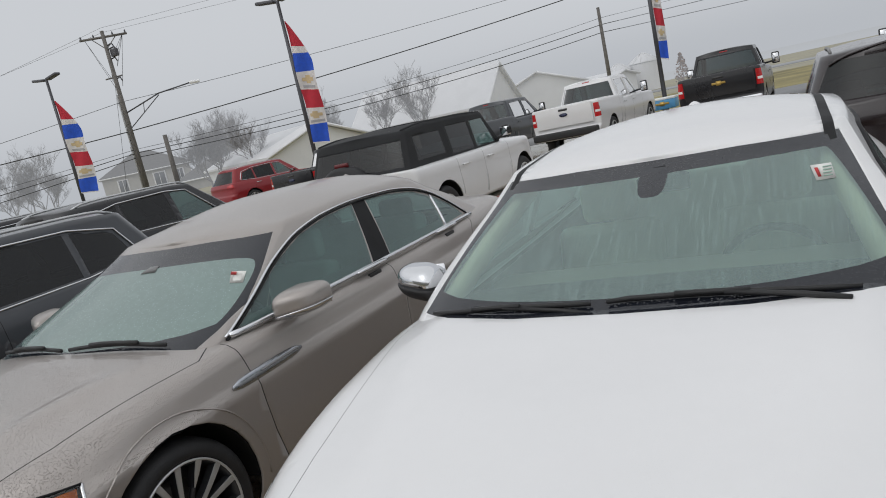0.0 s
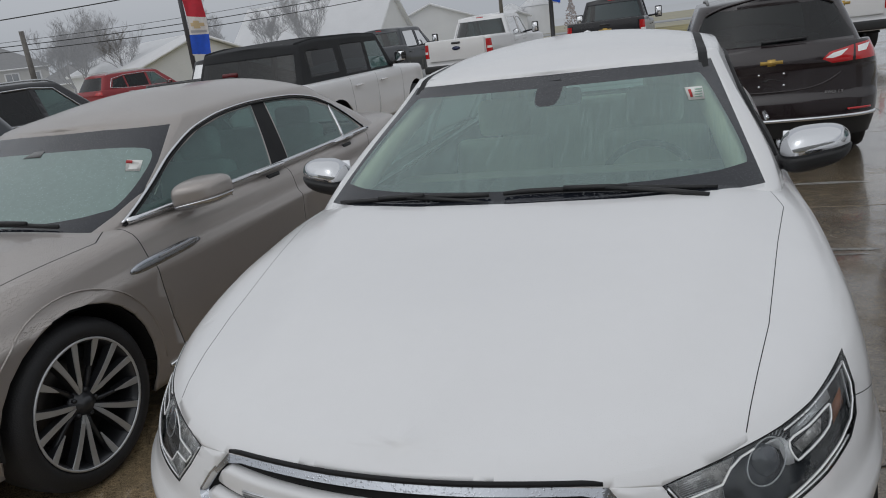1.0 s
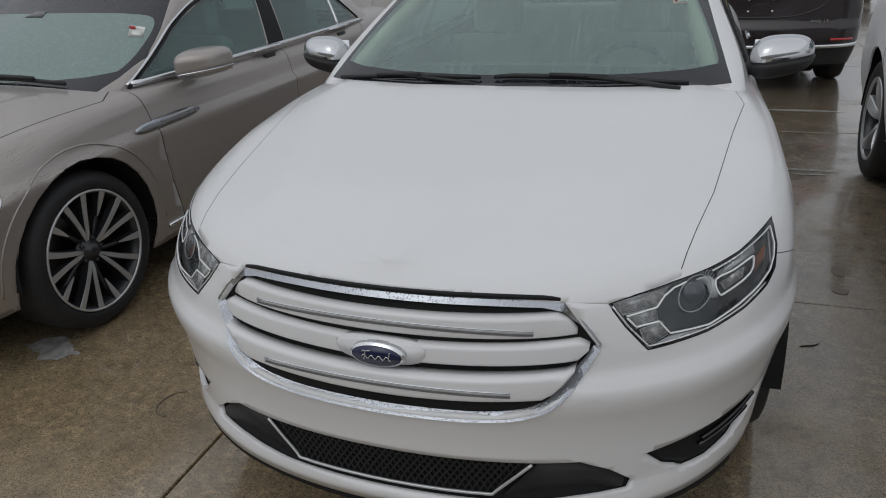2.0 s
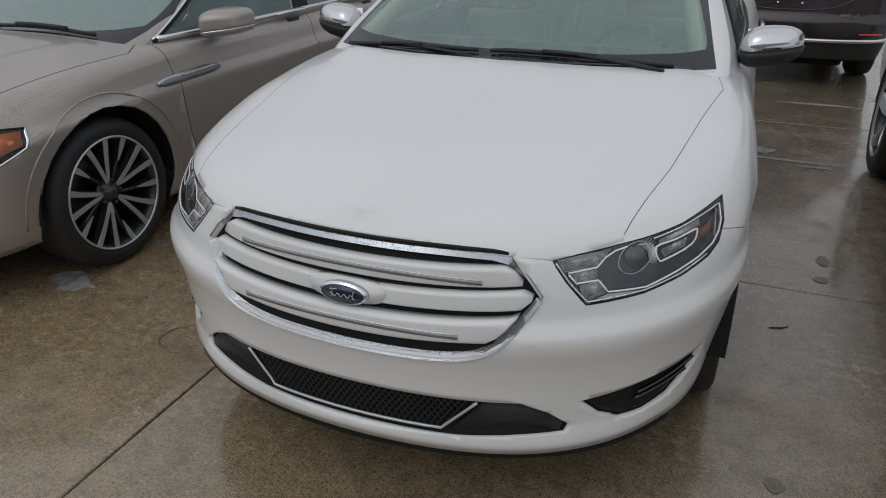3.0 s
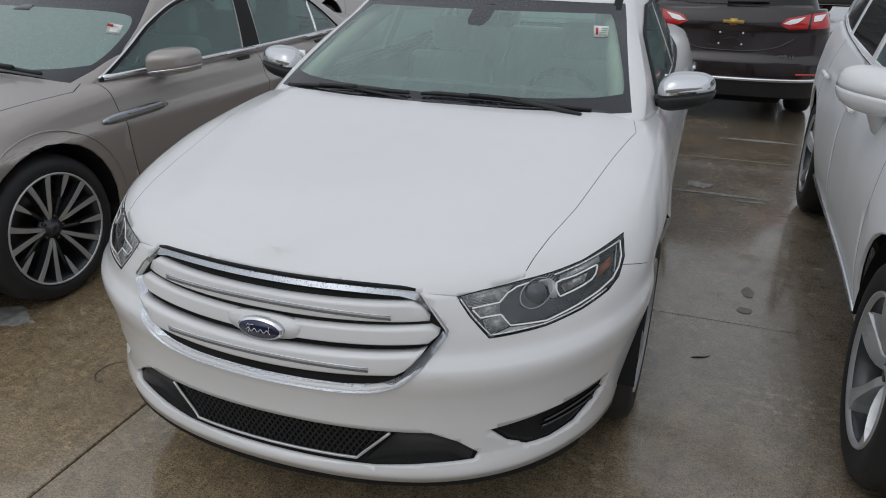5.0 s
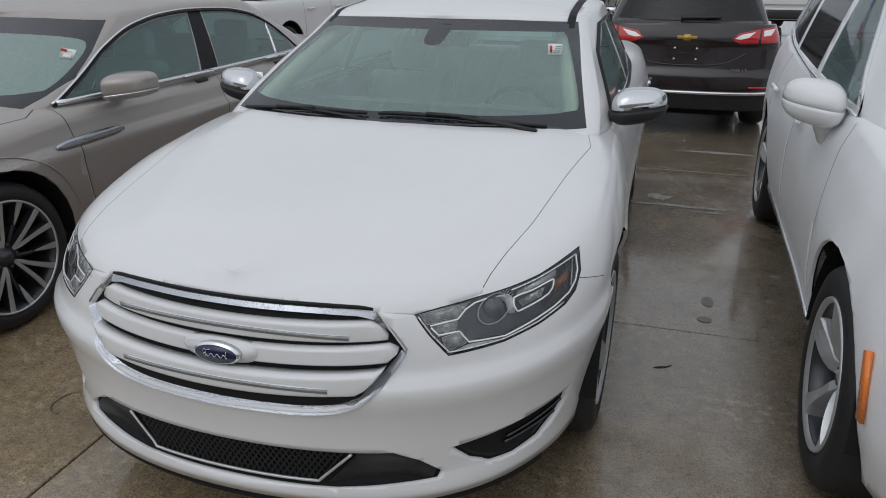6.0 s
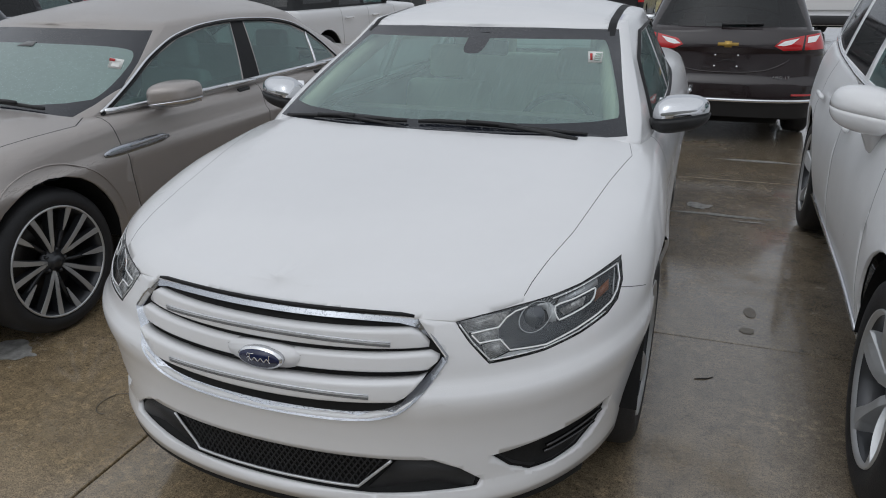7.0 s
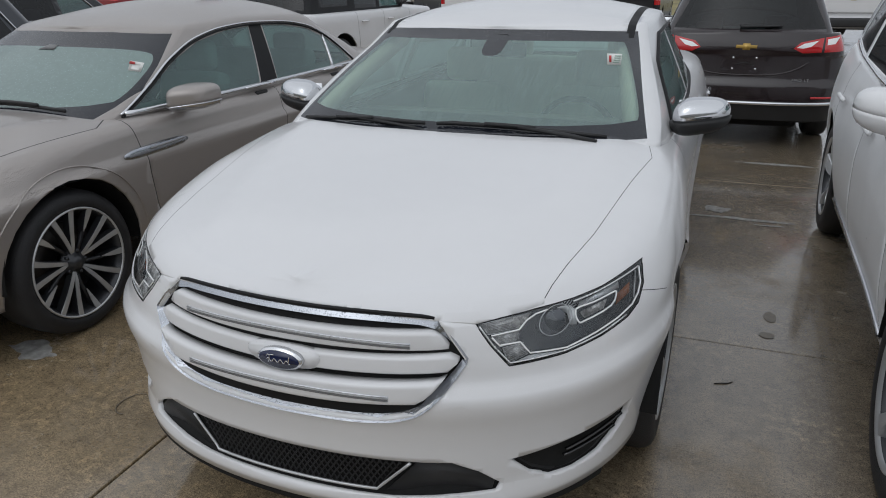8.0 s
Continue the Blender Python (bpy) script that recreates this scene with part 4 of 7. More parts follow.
    # grille: chrome frame, white bars with chrome inlays, mesh behind, oval badge
    grille = new("grille")
    grille.parent = root
    under = [(x, float(curve(abs(x), [(0, 0.5425), (0.20, 0.546), (0.30, 0.556), (0.37, 0.580), (0.435, 0.640), (0.480, 0.712)]))) for x in 0.480 * np.sin(np.linspace(math.pi / 2, -math.pi / 2, 61))]
    over = [(x, float(curve(abs(x), [(0, 0.8235), (0.2, 0.8225), (0.35, 0.816), (0.388, 0.809)]))) for x in np.linspace(-0.388, 0.388, 25)]
    ring = [(-0.481, 0.722), (-0.447, 0.764), (-0.406, 0.803)] + over + [(0.406, 0.803), (0.447, 0.764), (0.481, 0.722)] + under[1:-1]
    part("hood_gap", tube([Vector((x, sh.front(x, 0.815).y + 0.003, z + 0.005)) for x, z in over], 0.0055, 6), SEAL, grille)
    part("grille_frame", grille_band(sh, ring), BEADCHROME, grille, "wet chrome grille surround")

    def half(z):
        return float(np.interp(z, (0.56, 0.59, 0.64, 0.712, 0.80), (0.24, 0.345, 0.405, 0.452, 0.372)))
    # three broad white bars, the outer two with a ribbed chrome inlay
    for z, hgt, rise, w, inlay, zi, drop in ((0.757, 0.0265, 0.005, 0.428, 0.34, 0.759, -0.009), (0.692, 0.0245, 0.016, 0.456, 0, 0, 0), (0.625, 0.0295, 0.018, 0.432, 0.302, 0.6275, -0.002)):
        pts = [Vector((x, sh.front(x, z).y + 0.010 + 0.010 * abs(x / w) ** 8, z + rise * (x / w) ** 2)) for x in np.linspace(-w, w, 41)]
        sec = [(0.03, -0.95), (0.006, -1.0), (-0.004, -0.98), (-0.0105, -0.90), (-0.0130, -0.76), (-0.0132, -0.55), (-0.0105, 0.55), (-0.0085, 0.80), (-0.004, 0.93), (0.004, 0.99), (0.03, 0.95)]
        bar = sweep(pts, [(dy, dz * hgt) for dy, dz in sec])
        for v in bar.verts:
            # the ends run out to points inside the surround
            lid = float(np.interp(abs(v.co.x), (0.36, 0.392, 0.462), (0.83, 0.793, 0.712)))
            floor_z = float(np.interp(abs(v.co.x), (0.30, 0.345, 0.405, 0.455), (0.54, 0.588, 0.640, 0.708)))
            v.co.z = min(max(v.co.z, floor_z), max(lid, floor_z + 0.001))
        part("grille_bar", bar, WHITE, grille)
        if inlay:
            zz = lambda x: zi + drop * (x / inlay) ** 2
            pts = [Vector((x, sh.front(x, z).y - 0.0025, zz(x))) for x in np.linspace(-inlay, inlay, 25)]
            part("chrome_inlay", sweep(pts, [(0.004, -0.0072), (-0.0014, -0.0068), (-0.0030, 0.0062), (0.004, 0.0072)]), INLAY, grille)
            for dz in (-0.0058, -0.001, 0.0055):
                part("inlay_groove", sweep([p + Vector((0, -0.0024, dz)) for p in pts], [(0.001, -0.0007), (-0.0008, -0.0007), (-0.0008, 0.0007), (0.001, 0.0007)]), GREYTRIM, grille)
    part("badge_pad", slab([Vector((x, sh.front(x, 0.68).y - 0.004, z)) for x, z in soft_loop([(-0.12, 0.70), (-0.085, 0.722), (0.085, 0.722), (0.12, 0.70), (0.09, 0.657), (-0.09, 0.657)], 2, 0.25)], (0, 1, 0), 0.03, 0.005), WHITE, grille)
    badge = new("oval_badge")
    badge.parent = root
    oval = lambda rx, rz, y0, y1: join(slab([(rx * math.cos(a), y0, 0.689 + rz * math.sin(a)) for a in np.linspace(0, 2 * math.pi, 41)[:-1]], (0, 1, 0), y1, 0.002))
    part("rim", oval(0.0665, 0.0305, -0.012, 0.02), CHROME, badge)
    part("field", oval(0.060, 0.0252, -0.016, 0.02), BLUE, badge, "dark blue oval field")
    wave = [(-0.034 + 0.07 * t, -0.0175, 0.689 + 0.0045 * math.sin(t * 24) - 0.002) for t in np.linspace(0, 1, 44)]
    stroke = lambda pts: tube([(x, -0.0175, z) for x, z in pts], 0.0013, 5)
    part("emblem", join(tube(wave, 0.0013, 5), stroke([(-0.030, 0.679), (-0.026, 0.690), (-0.025, 0.701), (-0.012, 0.703)]), stroke([(-0.034, 0.697), (-0.030, 0.702), (-0.025, 0.701)]), stroke([(0.031, 0.683), (0.033, 0.70), (0.0345, 0.703)])), CHROME, badge)
    mesh = []
    for z in np.arange(0.565, 0.80, 0.012):
        w = half(z) - 0.005
        mesh.append(tube([Vector((x, sh.front(x, z).y + 0.03, z)) for x in np.linspace(-w, w, 11)], 0.0025, 4))
    part("grille_mesh", join(*mesh), GLOSSBLACK, grille)
    # lower intake: diamond mesh in a V frame, plain side panels
    intake = new("lower_intake")
    intake.parent = root
    lp = lambda x, z, l=-0.012: sh.front(x, z, l)
    wires = []
    for k in range(-44, 45):
        for d in (-1, 1):
            a, b = k * 0.018, k * 0.018 + d * 0.07
            lim = lambda z: 0.255 + (z - 0.325) * 0.95
            pts = [(a + (b - a) * t, 0.322 + 0.098 * t) for t in np.linspace(0, 1, 8)]
            pts = [lp(x, z) for x, z in pts if abs(x) < lim(z)]
            if len(pts) > 1:
                wires.append(tube(pts, 0.0024, 4))
    part("intake_mesh", join(*wires), PLASTIC, intake)
    part("intake_frame", strip(lambda x, z: lp(x, z, 0.0), [(-0.345, 0.42), (-0.255, 0.330), (0.255, 0.330), (0.345, 0.42)], 0.0042, 6, 1.0, sub=10), RIMSILVER, intake)
    for s in (1, -1):
        part("side_panel", slab([lp(s * x, z, -0.012) for x, z in ((0.365, 0.42), (0.45, 0.42), (0.51, 0.39), (0.555, 0.35), (0.55, 0.332), (0.28, 0.325))], (0, 1, 0), 0.004), PLASTIC, intake)
        fogs = new("fog_lamp_pocket")
        fogs.parent = root
        part("pocket", slab([lp(s * x, z, -0.016) for x, z in ((0.60, 0.421), (0.645, 0.372), (0.69, 0.348), (0.74, 0.346), (0.79, 0.357), (0.829, 0.394), (0.846, 0.43), (0.85, 0.466))], (0, 1, 0), 0.004), PLASTIC, fogs)
        part("fin", strip(lambda x, z: lp(s * x, z, -0.006), [(0.72, 0.409), (0.842, 0.438)], 0.007, 6, 0.6), GLOSSBLACK, fogs)
        part("fin", strip(lambda x, z: lp(s * x, z, -0.006), [(0.715, 0.392), (0.826, 0.412)], 0.008, 6, 0.6), GLOSSBLACK, fogs)
    # greenhouse
    g = c["cabin"]
    gh = Shell(cabin_rings(g, 18, 30, 44, 14), lambda x, y, k, z, f: float(curve(y, [(2.0, 0.015), (2.3, 0.06), (2.9, 0.085), (3.4, 0.06), (3.7, 0.01)])) * (1 - k ** 2.2), 12)
    # windscreen: clear middle inside a black border
    ws = [(-0.765, 1.03), (0.765, 1.03), (0.626, 1.376), (0.30, 1.3845), (-0.30, 1.3845), (-0.626, 1.376)]
    facing = lambda p: p.y < 2.2
    gh.cut(ws, "front", 21, facing)
    gh.cut(soft_loop([(-0.715, 1.066), (0.715, 1.066), (0.718, 1.115), (0.597, 1.330), (0.56, 1.342), (-0.56, 1.342), (-0.597, 1.330), (-0.718, 1.115)], 2, 0.25), "front", 22, lambda p: p.y < 2.2)
    gh.cut(soft_loop([(-0.035, 1.36), (0.075, 1.36), (0.065, 1.285), (-0.025, 1.285)], 2, 0.2), "front", 21, lambda p: p.y < 2.2)
    panes = [[(1.80, 1.03), (2.70, 1.035), (2.70, 1.345), (2.42, 1.338), (2.10, 1.245)], [(2.78, 1.035), (3.55, 1.045), (3.55, 1.30), (3.30, 1.335), (2.78, 1.347)], [(3.58, 1.048), (3.86, 1.06), (3.62, 1.24), (3.58, 1.27)]]
    side_windows(gh, panes, 30)
    gh.cut([(-0.6, 1.1), (0.6, 1.1), (0.5, 1.36), (-0.5, 1.36)], "front", 40, lambda p: p.y > 3.7)
    for s in (1, -1):
        gh.seam([(s * 0.60, 2.02), (s * 0.585, 2.5), (s * 0.57, 3.2), (s * 0.54, 3.55)], "top", 45, lambda p: p.z > 1.36, 0.036)
    part("roof", thicken(gh.take({0}), 0.02), WHITE, root)
    part("roof_channel", gh.take({45}, lambda p: p.x > 0), SEAL, root)
    part("roof_channel", gh.take({45}, lambda p: p.x < 0), SEAL, root)
    part("windscreen", gh.take({22}), GREENGLASS, root)
    part("windscreen_border", gh.take({21}), FRIT, root)
    for k in range(3):
        for s in (1, -1):
            part("side_window", gh.take({30 + k}, lambda p: p.x * s > 0), SIDEGLASS, root)
    part("rear_window", gh.take({40}), SIDEGLASS, root)
    outline = [(1.74, 1.02), (2.08, 1.25), (2.42, 1.35), (2.75, 1.36), (3.3, 1.35), (3.58, 1.29), (3.66, 1.24), (3.92, 1.055), (2.75, 1.02)]
    for s in (1, -1):
        part("window_seal", strip(lambda y, z: gh.side(y, z, s, 0.002), outline, 0.012, 6, 0.5, True, 6), SEAL, root)
    cabin_inside(root, g, BEIGE, DASH, 1.385)
    pillar = lambda s: tube([(s * 0.705, 1.50, 1.03), (s * 0.64, 1.80, 1.18), (s * 0.56, 2.15, 1.325)], 0.04, 8)
    part("pillar_trim", pillar(1), BEIGE, root)
    part("pillar_trim", pillar(-1), BEIGE, root)
    part("rear_mirror", join(box((0.2, 0.03, 0.07), (0.02, 2.06, 1.285), 0.02, 3), box((0.11, 0.04, 0.085), (0.02, 1.965, 1.325), 0.02, 2)), SEAL, root)
    gp = lambda x, z, l: gh.front(x, z, l)
    part("price_sticker", slab([gp(x, z, 0.002) for x, z in ((0.541, 1.258), (0.597, 1.256), (0.588, 1.293), (0.526, 1.296))], (0, 1, 0), 0.001), PAPER, root)
    part("sticker_print", slab([gp(x, z, 0.0045) for x, z in ((0.547, 1.264), (0.556, 1.264), (0.547, 1.287), (0.537, 1.287))], (0, 1, 0), 0.001), PRINTRED, root)
    part("sticker_print", join(*[slab([gp(x, z + dz, 0.0045) for x, z in ((0.562, 1.263), (0.588, 1.262), (0.587, 1.265), (0.561, 1.266))], (0, 1, 0), 0.001) for dz in (0, 0.007, 0.014, 0.021)]), PRINTGREY, root)
    # cowl and wipers
    for x0, x1 in ((-0.05, 0.62), (-0.70, -0.10)):
        pts = []
        for t in np.linspace(0, 1, 11):
            x = x0 + (x1 - x0) * t
            z = 1.056 - 0.026 * (abs(x) / 0.7) + 0.008 * math.sin(math.pi * t)
            p = gh.front(x, z, 0.012)
            pts.append(p)
        part("wiper", join(tube(pts, [0.005] + [0.0065] * 9 + [0.005], 6, 1.5), tube([p + Vector((0, -0.008, 0.007)) for p in pts[3:7]], 0.0085, 6), tube([pts[5] + Vector((0, -0.01, 0.004)), pts[5] + Vector((0.2, -0.025, -0.012)), pts[5] + Vector((0.31, -0.045, -0.026))], [0.008, 0.0085, 0.01], 6)), PLASTIC, root)
    for s in (1, -1):
        mirror_shape(root, s * 0.835, 1.75, 0.997, s, (0.225, 0.20, 0.152), CHROME, PLASTIC, 0.10, "chrome mirror cap beaded with rain", -4, 1.05)
        for y, r in ((1.0, 0), (3.868, 0)):
            wheel(root, s * 0.932, y, s, 0.356, 0.235, "silver", steer=-2.2 if y < 2 else 0.0)
        for y in (2.62, 3.62):
            hd = [sh.side(yy, 0.9, s, 0.03) for yy in np.linspace(y - 0.11, y + 0.11, 7)]
            part("door_handle", tube(hd, 0.013, 8, 1.3), CHROME, root)
    part("roof_antenna", lathe([(0, 0.05), (0.012, 0.04), (0.03, 0.016), (0.036, 0)], 16, "z"), WHITE, root).location = (0, 3.3, 1.478)
    return root


projector_glass = material("projector_glass", (0.07, 0.078, 0.09), 0.08, 0.2, 1.0)
cell_grey = material("cell_reflector", (0.60, 0.585, 0.57), 0.26, 0.4, 0.3, 0.5, 60)
headlight_grey = material("headlight_housing", (0.042, 0.046, 0.052), 0.2, 0.3, 0.4, 0.5, 14)
LAMPTRIM = material("silver_lamp_trim", (0.74, 0.75, 0.76), 0.25, 0.5, 0.3)
LAMPAMBER = material("dull_amber_lens", (0.30, 0.10, 0.035), 0.2, 0, 0.6)
white_sedan()


def slope(y):
    """The lot is level."""
    return 0.0 * y


def place(x, y, turn=0.0):
    return Matrix.Translation((x, y, slope(y))) @ Matrix.Rotation(radians(turn), 4, "Z")


# ---- the bronze sedan ----
def bronze_sedan():
    c = dict(
        length=5.11, axles=(0.933, 3.927), wheel=0.352, arch=1.13, arch_bulge=0.012,
        half_width=[(0.3, 0.92), (0.93, 0.955), (1.6, 0.955), (2.6, 0.962), (3.9, 0.96), (4.6, 0.91)],
        edge=[(0, 0.72), (0.15, 0.76), (0.4, 0.83), (0.7, 0.885), (1.0, 0.92), (1.5, 0.945), (2.5, 0.945), (3.6, 0.955), (4.4, 0.99), (5.1, 1.0)],
        sill=[(0, 0.2), (0.4, 0.24), (0.6, 0.26), (1.4, 0.2), (4.4, 0.22), (5.1, 0.3)],
        front_in=[(0, 0.06), (0.2, 0.0), (0.6, 0.0), (0.85, 0.03), (0.95, 0.08), (1, 0.13)],
        side_in=[(0, 0.06), (0.2, 0.024), (0.45, 0.010), (0.62, 0.003), (0.70, -0.003), (0.745, -0.006), (0.80, 0.022), (0.90, 0.038), (0.96, 0.055), (1, 0.1)],
        rear_in=[(0, 0.1), (0.3, 0.0), (0.7, 0.03), (0.95, 0.1), (1, 0.16)],
        nose=(0.6, 0.28, 0.72), sweep=[(0, 0), (0.6, 0.0), (1, 0.16)], tail=(0.7, 0.2, 0.5),
        centre=[(0, 0.73), (0.15, 0.79), (0.4, 0.89), (0.8, 0.95), (1.25, 0.995), (4.3, 1.02), (5.1, 1.02)],
        domes=[(0.40, 0.64, 0.3, 1.3, 0.022)], crown=2.8, grid=(30, 34, 70, 16), cap_n=20,
        cabin=dict(
            base=0.93, roof=1.33, front=[(0, 1.10), (0.5, 1.55), (1, 2.0)], rear=[(0, 4.62), (0.5, 4.34), (1, 3.92)],
            corner=0.26, rear_corner=0.42, square=0.86, bow=0.02, lean=1.15, arc=1.0,
            low_width=[(1.2, 0.78), (1.6, 0.845), (2.2, 0.875), (4.0, 0.875), (4.4, 0.82)],
            top_width=[(1.9, 0.615), (2.6, 0.66), (3.3, 0.66), (4.0, 0.60)],
            roof_line=[(1.85, 0.0), (2.2, 0.022), (2.8, 0.042), (3.4, 0.032), (3.95, -0.005)]))
    root = thing("bronze_sedan", "bronze metallic four-door sedan with chrome window trim, beaded with rain", "car", "parked cars", BRONZE_AT)
    sh, liner = shell_of(c)
    ontop = lambda p: p.z > 0.74
    hood = [(-0.40, 0.12), (0.40, 0.12), (0.62, 0.24), (0.755, 0.6), (0.815, 0.95), (0.850, 1.235), (0.745, 1.42), (-0.745, 1.42), (-0.850, 1.235), (-0.815, 0.95), (-0.755, 0.6), (-0.62, 0.24)]
    sh.cut(hood, "top", 1, lambda p: p.z > 0.7 and p.y > 0.05)
    for s in (1, -1):
        on = lambda p, s=s: p.x * s > 0.5
        sh.seam([(s * 0.62, 0.24), (s * 0.755, 0.6), (s * 0.815, 0.95), (s * 0.850, 1.235), (s * 0.745, 1.42)], "top", 98, ontop, 0.006)
        sh.cut([(0.575, 0.757), (0.54, 0.688), (0.38, 0.615), (0.15, 0.575), (0.12, 0.66), (0.36, 0.775)], "side", 10, lambda p, s=s: p.x * s > 0.45)
        sh.seam([(1.53, 0.28), (1.47, 0.5), (1.40, 0.95)], "side", 98, on)
        sh.seam([(2.76, 0.25), (2.75, 0.95)], "side", 98, on)
        sh.seam([(3.55, 0.35), (3.66, 0.6), (3.95, 0.96)], "side", 98, on)
        sh.seam([(1.55, 0.26), (3.4, 0.25)], "side", 98, on)
    sh.cut([(-0.36, 0.68), (0.36, 0.68), (0.42, 0.60), (0.36, 0.42), (-0.36, 0.42), (-0.42, 0.60)], "front", 97, lambda p: p.y < 0.5)
    part("body", thicken(sh.take({0}), 0.012, lambda p: p.z < 0.75), TAN, root)
    part("hood", sh.take({1}), TAN, root)
    for s in (1, -1):
        part("shut_line", sh.take({98}, lambda p: p.x * s > 0), SEAL, root)
    part("inner_body", liner, DARK, root)
    part("underbody", box((1.2, 4.0, 0.03), (0, 2.6, 0.24), 0.01, 1), DARK, root)
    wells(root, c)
    part("grille", join(*[tube([sh.front(x, z, -0.01) for x in np.linspace(-0.34, 0.34, 9)], 0.01, 6) for z in np.arange(0.44, 0.67, 0.035)]), CHROME, root)
    for s in (1, -1):
        lamp = new("headlight")
        lamp.parent = root
        lens = sh.take({10}, lambda p: p.x * s > 0)
        inner = lens.copy()
        part("lens", lens, LENS, lamp).visible_shadow = False
        for v in inner.verts:
            v.co += Vector((-s * 0.015, 0.03, 0))
        part("housing", inner, headlight_grey, lamp)
        at = lambda x, z, l: sh.front(s * x, z, l)
        skin = lambda y, z: sh.side(y, z, s, 0.001)
        part("indicator", slab([sh.side(y, z, s, -0.004) for y, z in ((0.555, 0.75), (0.528, 0.70), (0.44, 0.672), (0.45, 0.752))], (s, 0, 0), 0.004), AMBER, lamp)
        part("bright_trim", strip(skin, [(0.577, 0.757), (0.54, 0.687), (0.38, 0.615), (0.22, 0.588)], 0.007, 6, 0.8, sub=5), CHROME, lamp)
        part("gasket", strip(skin, [(0.577, 0.757), (0.36, 0.777), (0.22, 0.708)], 0.005, 6, 0.8, sub=5), SEAL, lamp)
        for ax in c["axles"]:
            lip = [sh.side(ax + 0.452 * math.cos(t), c["wheel"] + 0.01 + 0.452 * math.sin(t), s, 0.0) for t in np.linspace(-0.05, math.pi + 0.05, 31)]
            part("arch_lip", tube([p for p in lip if p], 0.007, 6, 0.6), TAN, root)
        # bright spear on the front fender
        vent = [sh.side(y, z, s, 0.006) for y, z in zip(np.linspace(1.285, 1.765, 12), np.linspace(0.780, 0.786, 12))]
        part("fender_spear", tube(vent, [0.012] + [0.025, 0.029, 0.030] + [0.030] * 4 + [0.029, 0.027, 0.022, 0.008], 8, 0.45, up=(1, 0, 0)), BEADCHROME, root, "chrome fender spear")
        part("spear_inlay", tube([p + Vector((s * 0.012, 0, 0.012)) for p in vent[4:11]], 0.01, 6, 0.5), GREYTRIM, root)
        part("sill_trim", tube([sh.side(y, 0.285, s, 0.004) for y in np.linspace(1.4, 3.5, 20)], 0.012, 6), CHROME, root)
    g = c["cabin"]
    gh = Shell(cabin_rings(g, 18, 28, 44, 14), lambda x, y, k, z, f: float(curve(y, [(1.98, 0.014), (2.25, 0.072), (2.8, 0.120), (3.4, 0.118), (3.8, 0.075), (4.0, 0.02)])) * (1 - k ** 2.2), 12)
    gh.cut([(-0.745, 0.955), (0.745, 0.955), (0.775, 1.0), (0.785, 1.06), (0.752, 1.12), (0.63, 1.318), (0.3, 1.3285), (-0.3, 1.3285), (-0.63, 1.318), (-0.752, 1.12), (-0.785, 1.06), (-0.775, 1.0)], "front", 21, lambda p: p.y < 2.3)
    gh.cut(soft_loop([(-0.735, 1.0), (0.735, 1.0), (0.758, 1.06), (0.69, 1.195), (0.62, 1.238), (0.3, 1.255), (-0.3, 1.255), (-0.62, 1.238), (-0.69, 1.195), (-0.758, 1.06)], 2, 0.25), "front", 22, lambda p: p.y < 2.3)
    panes = [[(1.52, 0.975), (2.63, 0.978), (2.80, 1.320), (2.535, 1.309), (2.254, 1.265), (1.995, 1.182), (1.726, 1.067)], [(2.84, 0.978), (3.605, 0.983), (3.695, 1.195), (3.519, 1.265), (3.212, 1.307), (2.96, 1.320)], [(3.635, 0.985), (3.95, 0.995), (3.88, 1.09), (3.745, 1.185), (3.72, 1.19)]]
    side_windows(gh, panes, 30)
    gh.cut([(-0.6, 1.02), (0.6, 1.02), (0.48, 1.30), (-0.48, 1.30)], "front", 40, lambda p: p.y > 3.95)
    for s in (1, -1):
        gh.cut([(2.64, 0.965), (2.83, 0.965), (2.95, 1.33), (2.81, 1.33)], "side", 46, lambda p, s=s: p.x * s > 0.4)
    part("roof", thicken(gh.take({0}), 0.018), TAN, root)
    part("pillar_cover", gh.take({46}, lambda p: p.x > 0), SEAL, root)
    part("pillar_cover", gh.take({46}, lambda p: p.x < 0), GLOSSBLACK, root)
    part("windscreen", gh.take({22}), MISTGLASS, root)
    part("windscreen_border", gh.take({21}), FRIT, root)
    for k in range(3):
        for s in (1, -1):
            part("side_window", gh.take({30 + k}, lambda p: p.x * s > 0), SIDEGLASS, root)
    part("rear_window", gh.take({40}), SIDEGLASS, root)
    arch = [(1.44, 0.958), (1.726, 1.083), (1.995, 1.198), (2.254, 1.281), (2.535, 1.325), (2.807, 1.337), (3.212, 1.323), (3.519, 1.282), (3.755, 1.203), (3.90, 1.10), (4.0, 0.99)]
    upper = [(y, float(curve(y, arch))) for y in np.linspace(1.44, 4.0, 46)]
    for s in (1, -1):
        part("window_seal", strip(lambda y, z: gh.side(y, z - 0.008, s, 0.002), upper, 0.013, 6, 0.5, sub=2), SEAL, root)
        part("window_trim", strip(lambda y, z: gh.side(y, z + 0.006, s, 0.005), upper, 0.009, 6, 0.7, sub=2), CHROME, root, "thin chrome window surround")
        part("quarter_divider", strip(lambda y, z: gh.side(y, z, s, 0.005), [(3.62, 0.98), (3.708, 1.20)], 0.010, 6, 0.6), CHROME, root)
        belt = [gh.side(y, 0.962 + 0.008 * (y - 1.4) / 2.6, s, 0.012) for y in np.linspace(1.46, 4.02, 40)]
        part("belt_trim", tube([p for p in belt if p], 0.017, 8, 0.9), CHROME, root, "chrome belt moulding")
